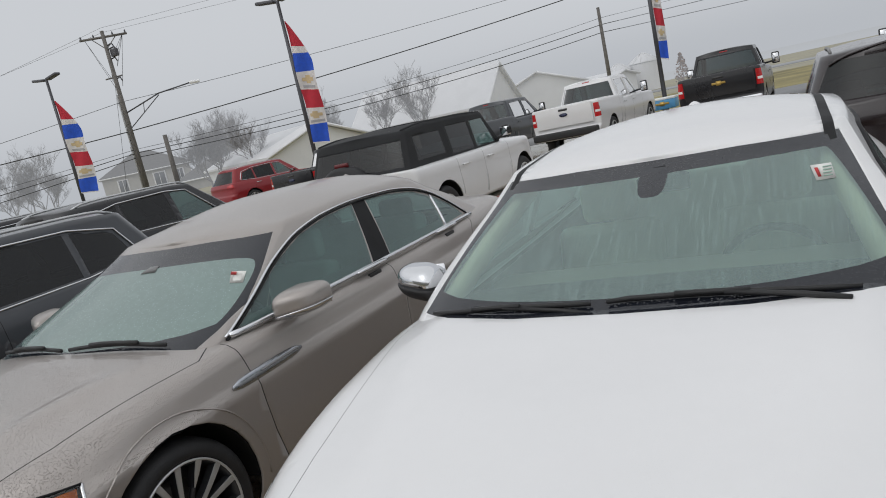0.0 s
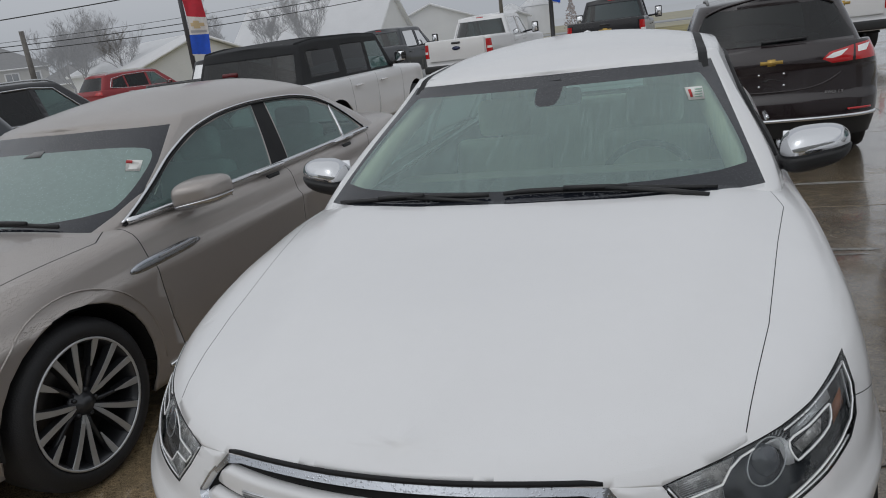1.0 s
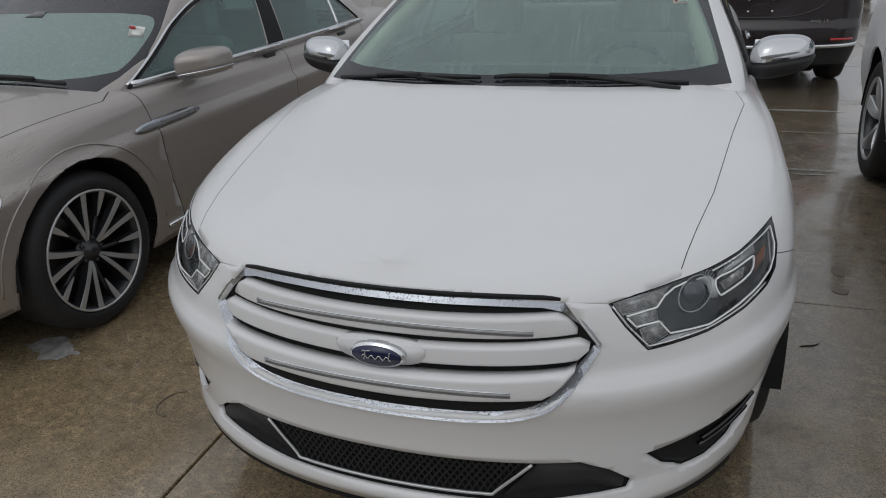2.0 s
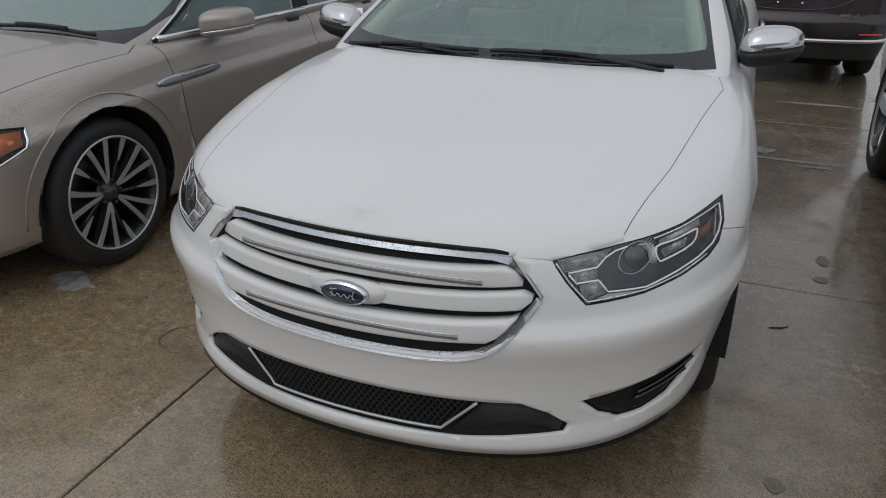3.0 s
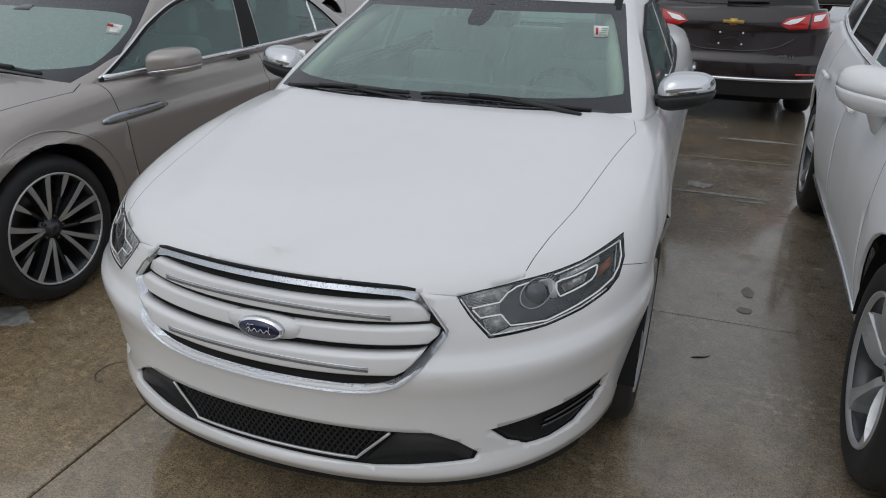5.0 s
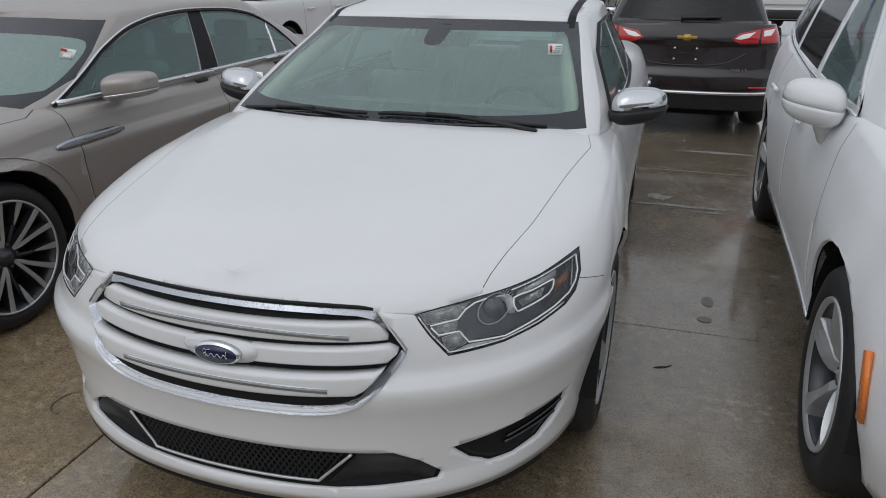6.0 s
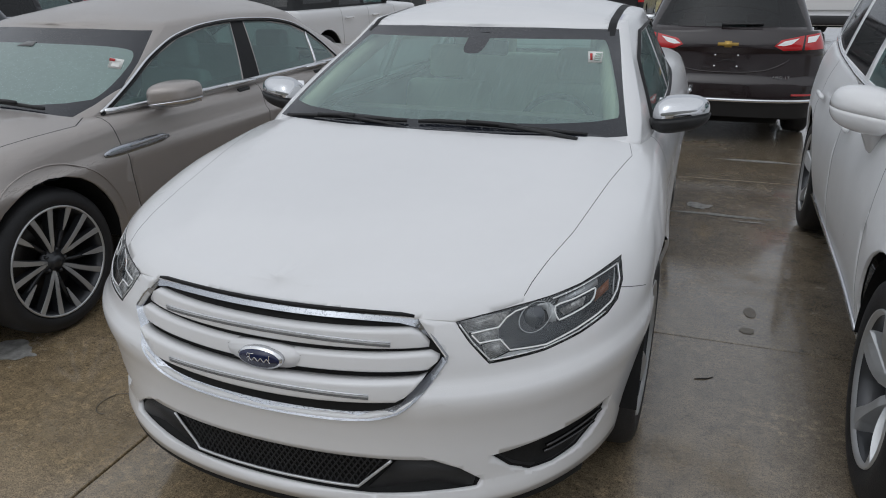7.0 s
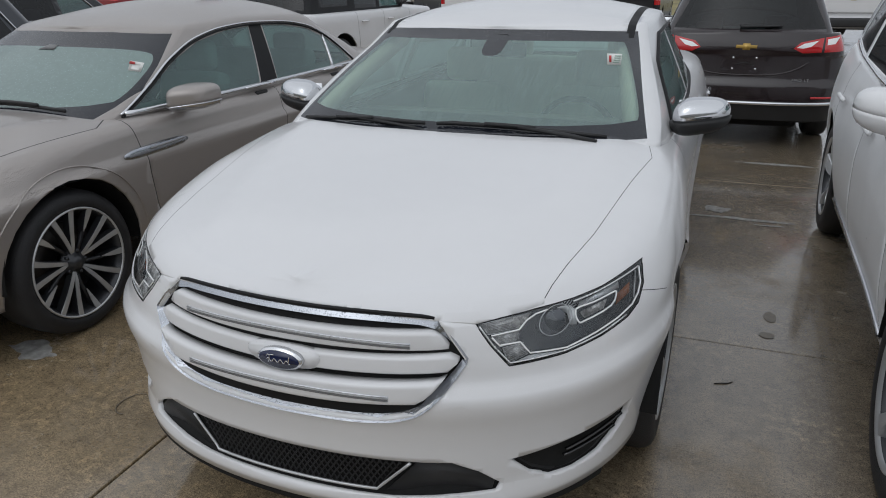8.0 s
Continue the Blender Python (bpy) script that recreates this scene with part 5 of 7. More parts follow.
        for y0, y1 in ((2.42, 2.74), (3.42, 3.72)):
            hold = new("door_handle")
            hold.parent = root
            part("grip", tube([gh.side(y, 0.958, s, 0.03 + 0.02 * math.sin(math.pi * t)) for t, y in zip(np.linspace(0, 1, 9), np.linspace(y0, y1, 9))], [0.008, 0.014, 0.016, 0.016, 0.016, 0.016, 0.016, 0.014, 0.008], 8, 0.8), CHROME, hold)
            part("recess", box((0.02, 0.13, 0.036), sh.side((y0 + y1) / 2, 0.922, s, -0.006), 0.009, 2), PLASTIC, hold)
        m = mirror_shape(root, s * 0.89, 1.84, 0.945, s, (0.225, 0.31, 0.14), TAN, CHROME, 0.06, "", -16, 1.03, 0.8)
    cabin_inside(root, g, material_greyseat, DASH, 1.35)
    for s in (1, -1):
        part("pillar_trim", tube([(s * 0.70, 1.46, 0.97), (s * 0.63, 1.78, 1.12), (s * 0.555, 2.12, 1.265)], 0.026, 8), material_greyseat, root)
    part("rear_mirror", box((0.22, 0.03, 0.07), (0.0, 2.04, 1.24), 0.02, 3), SEAL, root)
    part("camera_housing", slab([gh.front(x, z, 0.003) for x, z in ((-0.075, 1.238), (0.045, 1.238), (0.03, 1.262), (-0.04, 1.262))], (0, 1, 0), 0.002), GREYTRIM, root)
    gp = lambda x, z, l: gh.front(x, z, l)
    part("price_sticker", slab([gp(x, z, 0.0025) for x, z in ((0.635, 1.150), (0.700, 1.140), (0.665, 1.180), (0.590, 1.192))], (0, 1, 0), 0.001), PAPER, root)
    part("sticker_print", slab([gp(x, z, 0.005) for x, z in ((0.603, 1.178), (0.635, 1.173), (0.622, 1.184), (0.592, 1.189))], (0, 1, 0), 0.001), PRINTRED, root)
    for x0, x1 in ((-0.02, 0.6), (-0.68, -0.08)):
        pts = [gh.front(x0 + (x1 - x0) * t, 1.0 - 0.03 * abs(x0 + (x1 - x0) * t) + 0.012 * math.sin(math.pi * t), 0.018) for t in np.linspace(0, 1, 9)]
        part("wiper", join(tube(pts, 0.008, 6, 1.3), tube([p + Vector((0, -0.01, 0.012)) for p in pts[2:7]], 0.01, 6)), PLASTIC, root)
    for s in (1, -1):
        for y in c["axles"]:
            wheel(root, s * 0.925, y, s, 0.352, 0.235, "multi", 0.268)
    fin = lathe([(0, 0.05), (0.02, 0.045), (0.045, 0.02), (0.055, 0)], 14, "z")
    part("roof_antenna", fin, TAN, root).location = gh.top(0, 3.78) - Vector((0, 0, 0.012))
    return root


BRONZE_AT = place(-2.68, 0.035)
material_greyseat = material("pale_grey_leather", (0.38, 0.37, 0.34), 0.55, 0, 0, 0.08, 8)
bronze_sedan()


# ---- everyday vehicles, built by proportions ----
def vehicle(name, label, paint, at, shape, glass_front=None, glass_back=None, seats=True, roof_paint=None, style="silver"):
    """A car, van or pickup from its proportions. Returns its root and the two shells."""
    c = dict(shape)
    root = thing(name, label, "pickup" if "bed" in c else "car", "parked cars", at)
    sh, liner = shell_of(c)
    lines = c.get("door_lines", ())
    for k, line in enumerate(lines):
        for s in (1, -1):
            sh.seam(line, "side", 200 + k, lambda p, s=s: p.x * s > 0.5, 0.006)
    for s in (1, -1):
        for tag, poly in c.get("rear_cuts", ()):
            sh.cut([(s * u, v) for u, v in poly], "front", tag, lambda p: p.y > c["length"] - c.get("rear_depth", 0.22))
        for tag, poly in c.get("front_cuts", ()):
            sh.cut([(s * u, v) for u, v in poly], "front", tag, lambda p: p.y < 0.6)
        if "clad" in c:
            sh.cut([(0, 0.1), (c["length"], 0.1), (c["length"], c["clad"]), (0, c["clad"])], "side", 60, lambda p, s=s: p.x * s > 0)
    part("body", thicken(sh.take({0}), 0.012, lambda p: p.z < 0.8), paint, root)
    for k in range(len(lines)):
        for s in (1, -1):
            part("shut_line", sh.take({200 + k}, lambda p: p.x * s > 0), SEAL, root)
    clad = sh.take({60})
    if clad.faces:
        part("lower_cladding", clad, PLASTIC, root)
    else:
        clad.free()
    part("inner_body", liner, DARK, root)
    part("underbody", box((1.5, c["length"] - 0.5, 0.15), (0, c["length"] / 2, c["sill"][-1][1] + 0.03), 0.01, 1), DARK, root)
    wells(root, c)
    for tag, mat, nm in ((11, REDLENS, "tail_light"), (12, CLEARLENS, "reversing_light"), (13, LENS, "headlight"), (14, GLOSSBLACK, "grille"), (15, PLASTIC, "trim_panel")):
        for s in (1, -1):
            piece = sh.take({tag}, lambda p: p.x * s > 0)
            if piece.faces:
                if tag != 14 or s > 0:
                    part(nm, piece, mat, root)
                else:
                    piece.free()
            else:
                piece.free()
    g = c["cabin"]
    gh = Shell(cabin_rings(g, 14, 20, 36, 12), lambda x, y, k, z, f: g.get("crown", 0.05) * (1 - k ** 2.4), 8)
    w0, w1, b, t = g["low_width"][0][1], g["top_width"][0][1], g["base"], g["roof"]
    hgt = t - b
    gh.cut([(-w0 + 0.07, b + 0.05), (w0 - 0.07, b + 0.05), (w1 - 0.03, t - 0.05), (-w1 + 0.03, t - 0.05)], "front", 22, lambda p: p.y < g["front"][1][1] + 0.1)
    side_windows(gh, g["panes"], 30)
    w0, w1 = g["low_width"][-1][1], g["top_width"][-1][1]
    lo, hi = g.get("back_pane", (0.08, 0.06))
    gh.cut([(-w0 + 0.10, b + lo), (w0 - 0.10, b + lo), (w1 - 0.05, t - hi), (-w1 + 0.05, t - hi)], "front", 40, lambda p: p.y > g["rear"][1][1] - 0.12)
    part("roof", thicken(gh.take({0}), 0.015), roof_paint or paint, root)
    part("windscreen", gh.take({22}), glass_front or SIDEGLASS, root)
    for k in range(len(g["panes"])):
        for s in (1, -1):
            part("side_window", gh.take({30 + k}, lambda p: p.x * s > 0), (glass_back if glass_back and k > 0 else glass_front) or SIDEGLASS, root)
    part("rear_window", gh.take({40}), glass_back or SIDEGLASS, root)
    if seats:
        cabin_inside(root, g, c.get("seat", GREYTRIM), DASH, t + 0.0)
    for s in (1, -1):
        for y in c["axles"]:
            wheel(root, s * (float(curve(y, c["half_width"])) - 0.025), y, s, c["wheel"], 0.24, style)
        for y in c.get("handles", ()):
            pts = [sh.side(yy, c["handle_z"], s, 0.03) for yy in np.linspace(y - 0.11, y + 0.11, 5)]
            if all(pts):
                part("door_handle", tube(pts, 0.014, 6), c.get("handle_mat", paint), root)
    return root, sh, gh


SUV = dict(
    length=4.65, axles=(0.93, 3.655), wheel=0.355, arch=1.14,
    half_width=[(0.3, 0.87), (1.0, 0.91), (2.0, 0.915), (3.6, 0.92), (4.3, 0.88)],
    edge=[(0, 0.86), (0.3, 0.93), (0.9, 1.0), (1.4, 1.04), (2.5, 1.06), (3.6, 1.09), (4.65, 1.11)],
    sill=[(0, 0.25), (0.6, 0.28), (4.0, 0.28), (4.65, 0.32)],
    front_in=[(0, 0.08), (0.3, 0.0), (0.8, 0.04), (1, 0.15)], side_in=[(0, 0.06), (0.3, 0.01), (0.55, 0), (0.85, 0.035), (1, 0.085)],
    rear_in=[(0, 0.04), (0.2, 0.0), (0.42, 0.01), (0.46, 0.05), (0.75, 0.07), (0.8, 0.055), (1, 0.1)],
    nose=(0.6, 0.2, 0.6), sweep=[(0, 0), (1, 0.1)], tail=(0.72, 0.07, 0.34),
    centre=[(0, 0.9), (0.3, 0.98), (0.9, 1.04), (1.2, 1.07), (4.65, 1.12)], grid=(26, 24, 50, 14), cap_n=10,
    door_lines=([(1.5, 0.32), (1.5, 1.03)], [(2.5, 0.32), (2.5, 1.05)], [(3.3, 0.5), (3.5, 0.8), (3.55, 1.08)]), handles=(2.35, 3.35), handle_z=0.95,
    cabin=dict(base=1.02, roof=1.60, front=[(0, 1.05), (1, 1.75)], rear=[(0, 4.58), (1, 4.22)], corner=0.25, rear_corner=0.28, square=0.86, bow=0.02, lean=1.2, arc=1.0,
               low_width=[(1.2, 0.78), (2.0, 0.83), (3.5, 0.83), (4.4, 0.78)], top_width=[(1.8, 0.6), (2.5, 0.63), (3.6, 0.63), (4.2, 0.58)],
               roof_line=[(1.75, -0.02), (2.4, 0.02), (3.4, 0.02), (4.3, -0.02)], crown=0.045, back_pane=(0.10, 0.06),
               panes=[[(1.68, 1.08), (2.42, 1.09), (2.42, 1.53), (2.1, 1.5)], [(2.52, 1.09), (3.35, 1.11), (3.35, 1.52), (2.52, 1.535)], [(3.42, 1.115), (3.98, 1.16), (3.85, 1.42), (3.42, 1.515)]]))


def rails(root, gh, mat, y0, y1, x, lift=0.035):
    for s in (1, -1):
        part("roof_rail", tube([gh.top(s * x, y, lift if 0.05 < t < 0.95 else 0.0) for t, y in zip(np.linspace(0, 1, 14), np.linspace(y0, y1, 14))], 0.016, 6), mat, root)


def cross_badge(root, place_at, size, s=1):
    """A gold cross-shaped badge."""
    w, h = size
    out = [(-w, -h), (-w * 0.35, -h), (-w * 0.35, -2 * h), (w * 0.35, -2 * h), (w * 0.35, -h), (w, -h), (w, h), (w * 0.35, h), (w * 0.35, 2 * h), (-w * 0.35, 2 * h), (-w * 0.35, h), (-w, h)]
    pts = [place_at + Vector((x, 0, z * 0.75)) for x, z in out]
    part("badge", slab(pts, (0, s, 0), 0.012), GOLD, root, "gold cross-shaped badge in a bright rim")


def wordmark(text, root, at, size, mat, turn):
    cu = bpy.data.curves.new("lettering", "FONT")
    cu.body, cu.size, cu.extrude = text, size, 0.002
    ob = new("lettering", cu)
    ob.matrix_basis = Matrix.Translation(at) @ turn
    dg = bpy.context.evaluated_depsgraph_get()
    me = bpy.data.meshes.new_from_object(ob.evaluated_get(dg))
    m = ob.matrix_basis.copy()
    bpy.data.objects.remove(ob)
    me.materials.clear()
    me.materials.append(mat)
    out = new("lettering", me)
    out.matrix_basis, out.parent = m, root
    return out


def cherry_suv():
    shape = dict(SUV, clad=0.46, half_width=[(0.3, 0.9), (1.0, 0.95), (2.0, 0.965), (3.6, 0.985), (4.3, 0.96)], tail=(0.76, 0.07, 0.34),
                 rear_depth=0.45, sill=[(0, 0.25), (0.6, 0.28), (4.0, 0.28), (4.35, 0.29), (4.65, 0.29)],
                 edge=[(0, 0.86), (0.3, 0.93), (0.9, 1.0), (1.4, 1.04), (2.5, 1.06), (3.6, 1.10), (4.2, 1.15), (4.65, 1.16)],
                 centre=[(0, 0.9), (0.3, 0.98), (0.9, 1.04), (1.2, 1.07), (3.8, 1.11), (4.65, 1.17)], cabin=dict(SUV["cabin"], back_pane=(0.165, 0.06), low_width=[(1.2, 0.82), (2.0, 0.87), (3.5, 0.88), (4.4, 0.84)], top_width=[(1.8, 0.62), (2.5, 0.65), (3.6, 0.66), (4.2, 0.62)]),
                 rear_cuts=[(11, [(0.44, 1.01), (0.53, 0.965), (0.70, 0.975), (0.71, 1.115), (0.50, 1.07)]), (12, [(0.465, 1.018), (0.53, 1.012), (0.60, 1.03), (0.665, 1.088), (0.53, 1.058)]),
                            (11, [(0.725, 0.975), (0.94, 0.985), (1.0, 1.05), (0.99, 1.155), (0.725, 1.118)]), (12, [(0.745, 1.045), (0.82, 1.055), (0.86, 1.118), (0.745, 1.10)])])
    root, sh, gh = vehicle("black_cherry_suv", "black cherry crossover seen from behind, wet, with chrome bumper strip", BLACKCHERRY, place(1.25, 6.25) @ Matrix.Rotation(math.pi, 4, "Z") @ Matrix.Scale(0.95, 4) @ Matrix.Translation((0, -4.65, 0)), shape, SIDEGLASS, PRIVACY)
    part("bumper_strip", tube([sh.back(x, 0.468 + 0.012 * (abs(x) / 0.86) ** 3, 0.012) for x in np.linspace(-0.95, 0.95, 31)], 0.022, 8, 0.9), CHROME, root)
    part("tailgate_crease", tube([sh.back(x, 0.76 + 0.12 * (x / 0.6) ** 4 - 0.02 * (1 - (x / 0.6) ** 2), 0.001) for x in np.linspace(-0.6, 0.6, 25)], 0.008, 6), BLACKCHERRY, root)
    cross_badge(root, sh.back(0, 1.02, 0.008), (0.10, 0.021), -1)
    part("plate_bracket", tube([sh.back(x, z, 0.004) for x, z in ((-0.09, 0.845), (-0.04, 0.85), (-0.03, 0.865), (0.03, 0.865), (0.04, 0.85), (0.09, 0.845))], 0.004, 5), GLOSSBLACK, root)
    for s in (1, -1):
        part("bumper_reflector", tube([sh.back(s * x, 0.535, 0.004) for x in np.linspace(0.66, 0.86, 7)], 0.014, 6, 0.8), REDLENS, root)
    for x in (-0.11, 0.11):
        for z in (0.80, 0.91):
            part("plate_screw", lathe([(-0.004, 0.012), (0.004, 0.01), (0.004, 0)], 10), CHROME, root).matrix_basis = Matrix.Translation(sh.back(x, z, 0.008)) @ Matrix.Rotation(radians(90), 4, "Z")
    p = sh.back(-0.46, 0.69, 0.006)
    for text, dx in (("AWD", 0.0), ("LT", -0.12)):
        wordmark(text, root, p + Vector((dx, 0, 0)), 0.04, CHROME, Matrix.Rotation(math.pi, 4, "Z") @ Matrix.Rotation(radians(90), 4, "X"))
    pts = [gh.back(x, 1.20 - 0.02 * (x + 0.0), 0.02) for x in np.linspace(-0.32, 0.08, 7)]
    part("rear_wiper", tube(pts, [0.008, 0.012, 0.013, 0.013, 0.014, 0.018, 0.02], 6), PLASTIC, root)
    part("spoiler", tube([gh.top(x, 4.2 - 0.05 * (x / 0.6) ** 2, -0.004) for x in np.linspace(-0.58, 0.58, 15)], 0.03, 8, 0.5), BLACKCHERRY, root)
    part("roof_antenna", lathe([(0, 0.07), (0.02, 0.06), (0.06, 0.02), (0.075, 0)], 14, "z"), GLOSSBLACK, root).location = gh.top(0, 3.95)
    rails(root, gh, GREYTRIM, 2.0, 3.95, 0.55, 0.016)
    # dark box added in the exhaust's place to keep the ground below it dark
    part("under_tail_box", box((1.2, 0.34, 0.14), (0, 4.2, 0.25), 0.05, 2), DARK, root)
    for s in (1, -1):
        mirror_shape(root, s * 0.88, 1.72, 1.04, s, (0.2, 0.2, 0.14), BLACKCHERRY, PLASTIC, 0.08)
    return root


cherry_suv()


def white_suv():
    shape = dict(SUV, length=5.0, axles=(0.955, 3.79), wheel=0.372, arch=1.16, arch_bulge=0.02,
                 half_width=[(0.3, 0.93), (1.0, 0.985), (2.0, 0.97), (3.7, 0.985), (4.5, 0.93)],
                 edge=[(0, 0.92), (0.3, 1.0), (0.9, 1.08), (1.4, 1.1), (2.5, 1.1), (3.6, 1.13), (5.0, 1.15)],
                 sill=[(0, 0.25), (0.6, 0.28), (4.0, 0.28), (5.0, 0.34)],
                 door_lines=([(1.48, 0.34), (1.46, 0.8), (1.55, 1.09)], [(2.62, 0.32), (2.62, 1.1)], [(3.45, 0.6), (3.62, 0.85), (3.62, 1.12)]), handles=(2.45, 3.45), handle_z=0.93,
                 front_cuts=[(13, [(0.52, 0.78), (0.86, 0.76), (0.90, 0.9), (0.60, 0.92)]), (14, [(-0.01, 0.6), (0.45, 0.62), (0.5, 0.88), (-0.01, 0.9)])],
                 centre=[(0, 0.96), (0.3, 1.05), (0.9, 1.12), (1.2, 1.15), (5.0, 1.16)],
                 cabin=dict(SUV["cabin"], base=1.08, roof=1.70, front=[(0, 1.1), (1, 1.95)], rear=[(0, 4.9), (1, 4.6)],
                            low_width=[(1.2, 0.83), (2.0, 0.90), (3.5, 0.90), (4.7, 0.84)], top_width=[(1.9, 0.66), (2.5, 0.70), (3.6, 0.69), (4.6, 0.64)],
                            roof_line=[(1.95, -0.02), (2.6, 0.02), (3.6, 0.02), (4.7, -0.02)],
                            panes=[[(1.72, 1.13), (2.58, 1.14), (2.58, 1.62), (2.25, 1.57)], [(2.70, 1.14), (3.55, 1.16), (3.55, 1.60), (2.70, 1.625)], [(3.66, 1.17), (4.45, 1.2), (4.35, 1.52), (3.66, 1.6)]]))
    root, sh, gh = vehicle("white_suv", "white sport utility with silver five-spoke wheels, grimy wet sides", GRIMYWHITE, SUV_AT, shape, SIDEGLASS, PRIVACY)
    for s in (1, -1):
        out = [(1.62, 1.10), (2.2, 1.56), (2.62, 1.645), (3.6, 1.63), (4.4, 1.55), (4.52, 1.19), (2.9, 1.12)]
        part("window_trim", strip(lambda y, z: gh.side(y, z, s, 0.004), out, 0.012, 6, 0.6, True, 6), CHROME, root)
        part("sill_trim", tube([sh.side(y, 0.36, s, 0.006) for y in np.linspace(1.4, 3.3, 16)], 0.012, 6), CHROME, root)
        part("side_reflector", slab([sh.side(y, z, s, 0.006) for y, z in ((0.478, 0.50), (0.505, 0.50), (0.53, 0.69), (0.505, 0.70))], (s, 0, 0), 0.010), AMBER, root, "orange side reflector")
        mirror_shape(root, s * 0.90, 1.82, 1.032, s, (0.225, 0.28, 0.178), WHITE, WHITE, 0.05)
        part("mirror_stalk", tube([(s * 0.985, 1.83, 1.075), (s * 0.955, 1.84, 1.03), (s * 0.93, 1.87, 0.955), (s * 0.92, 1.89, 0.925)], [0.055, 0.05, 0.035, 0.012], 10, 0.7), WHITE, root)
    rails(root, gh, GREYTRIM, 2.2, 4.4, 0.6)
    return root


SUV_AT = place(2.55, -0.07, -2.4)
white_suv()


PICKUP = dict(
    length=6.1, axles=(1.0, 4.85), wheel=0.41, arch=1.14,
    half_width=[(0.2, 0.97), (1.0, 1.01), (5.8, 1.0)],
    edge=[(0, 1.15), (0.3, 1.2), (1.4, 1.24), (3.6, 1.25), (3.9, 1.36), (6.1, 1.38)],
    sill=[(0, 0.4), (0.6, 0.45), (5.5, 0.48), (6.1, 0.5)],
    front_in=[(0, 0.05), (0.3, 0.0), (0.9, 0.03), (1, 0.1)], side_in=[(0, 0.05), (0.3, 0.01), (0.55, 0), (0.85, 0.02), (0.97, 0.03), (1, 0.05)],
    rear_in=[(0, 0.0), (0.18, 0.0), (0.22, 0.1), (0.97, 0.09), (1, 0.11)],
    nose=(0.8, 0.1, 0.3), sweep=[(0, 0), (1, 0.02)], tail=(0.94, 0.03, 0.13),
    centre=[(0, 1.2), (0.3, 1.28), (1.5, 1.32), (3.6, 1.3), (3.9, 1.37), (6.1, 1.385)], grid=(22, 18, 48, 12), cap_n=12, crown=6.0, closed=True,
    bed=(4.15, 5.9), door_lines=([(1.75, 0.5), (1.75, 1.24)], [(2.8, 0.5), (2.8, 1.25)], [(3.75, 0.5), (3.75, 1.25)], [(4.05, 0.55), (4.05, 1.37)]), handles=(2.65, 3.6), handle_z=1.12,
    rear_cuts=[(11, [(0.85, 0.93), (1.02, 0.93), (1.02, 1.30), (0.85, 1.30)]), (12, [(0.88, 1.05), (1.0, 1.05), (1.0, 1.11), (0.88, 1.11)])],
    cabin=dict(base=1.2, roof=1.88, front=[(0, 1.35), (1, 2.05)], rear=[(0, 4.08), (1, 3.86)], corner=0.25, rear_corner=0.12, square=0.86, bow=0.02, lean=1.3, arc=1.0,
               low_width=[(1.5, 0.86), (2.5, 0.90), (4.0, 0.90)], top_width=[(2.0, 0.68), (2.5, 0.72), (3.8, 0.72)],
               roof_line=[(2.0, -0.02), (2.6, 0.02), (3.6, 0.02), (4.0, 0.0)], crown=0.05, back_pane=(0.16, 0.09),
               panes=[[(1.95, 1.28), (2.75, 1.29), (2.75, 1.80), (2.35, 1.76)], [(2.88, 1.29), (3.68, 1.30), (3.66, 1.79), (2.88, 1.805)]]))


def pickup(name, label, paint, at, badge=None, bumper=CHROME, shape=PICKUP):
    root, sh, gh = vehicle(name, label, paint, at, shape, SIDEGLASS, PRIVACY, seats=False)
    part("rear_bumper", box((1.9, 0.16, 0.2), (0, shape["length"] + 0.02, 0.62), 0.04, 2), bumper, root)
    part("tailgate", box((1.64, 0.04, 0.55), (0, shape["length"] - 0.08, 1.10), 0.015, 2), paint, root)
    part("tailgate_handle", box((0.26, 0.02, 0.06), (0, shape["length"] - 0.055, 1.28), 0.008, 1), GLOSSBLACK, root)
    part("third_brake_light", box((0.22, 0.02, 0.03), gh.back(0, shape["cabin"]["roof"] - 0.0, 0.004), 0.008, 1), REDLENS, root)
    if badge == "gold":
        cross_badge(root, Vector((0, shape["length"] - 0.05, 1.14)), (0.16, 0.035), -1)
    elif badge == "oval":
        part("badge", slab([(0.12 * math.cos(a), shape["length"] - 0.055, 1.14 + 0.05 * math.sin(a)) for a in np.linspace(0, 2 * math.pi, 25)[:-1]], (0, 1, 0), 0.012), BLUE, root)
    for s in (1, -1):
        arm = thing_mirror(root, s, 2.0, 1.42)
    return root


def thing_mirror(root, s, y, z):
    hold = new("towing_mirror")
    hold.parent = root
    part("mirror_head", box((0.2, 0.12, 0.32), (s * 1.17, y, z), 0.04, 3), PLASTIC, hold)
    part("mirror_arm", tube([(s * 0.86, y, z - 0.1), (s * 1.12, y, z - 0.08)], 0.03, 6), PLASTIC, hold)
    part("mirror_glass", box((0.16, 0.01, 0.25), (s * 1.17, y + 0.062, z), 0.01, 1), CHROME, hold)
    return hold


def away(x, y, length, turn=0.0):
    """A vehicle that faces away, with its tail at (x, y)."""
    return place(x, y, turn) @ Matrix.Rotation(math.pi, 4, "Z") @ Matrix.Translation((0, -length, 0))


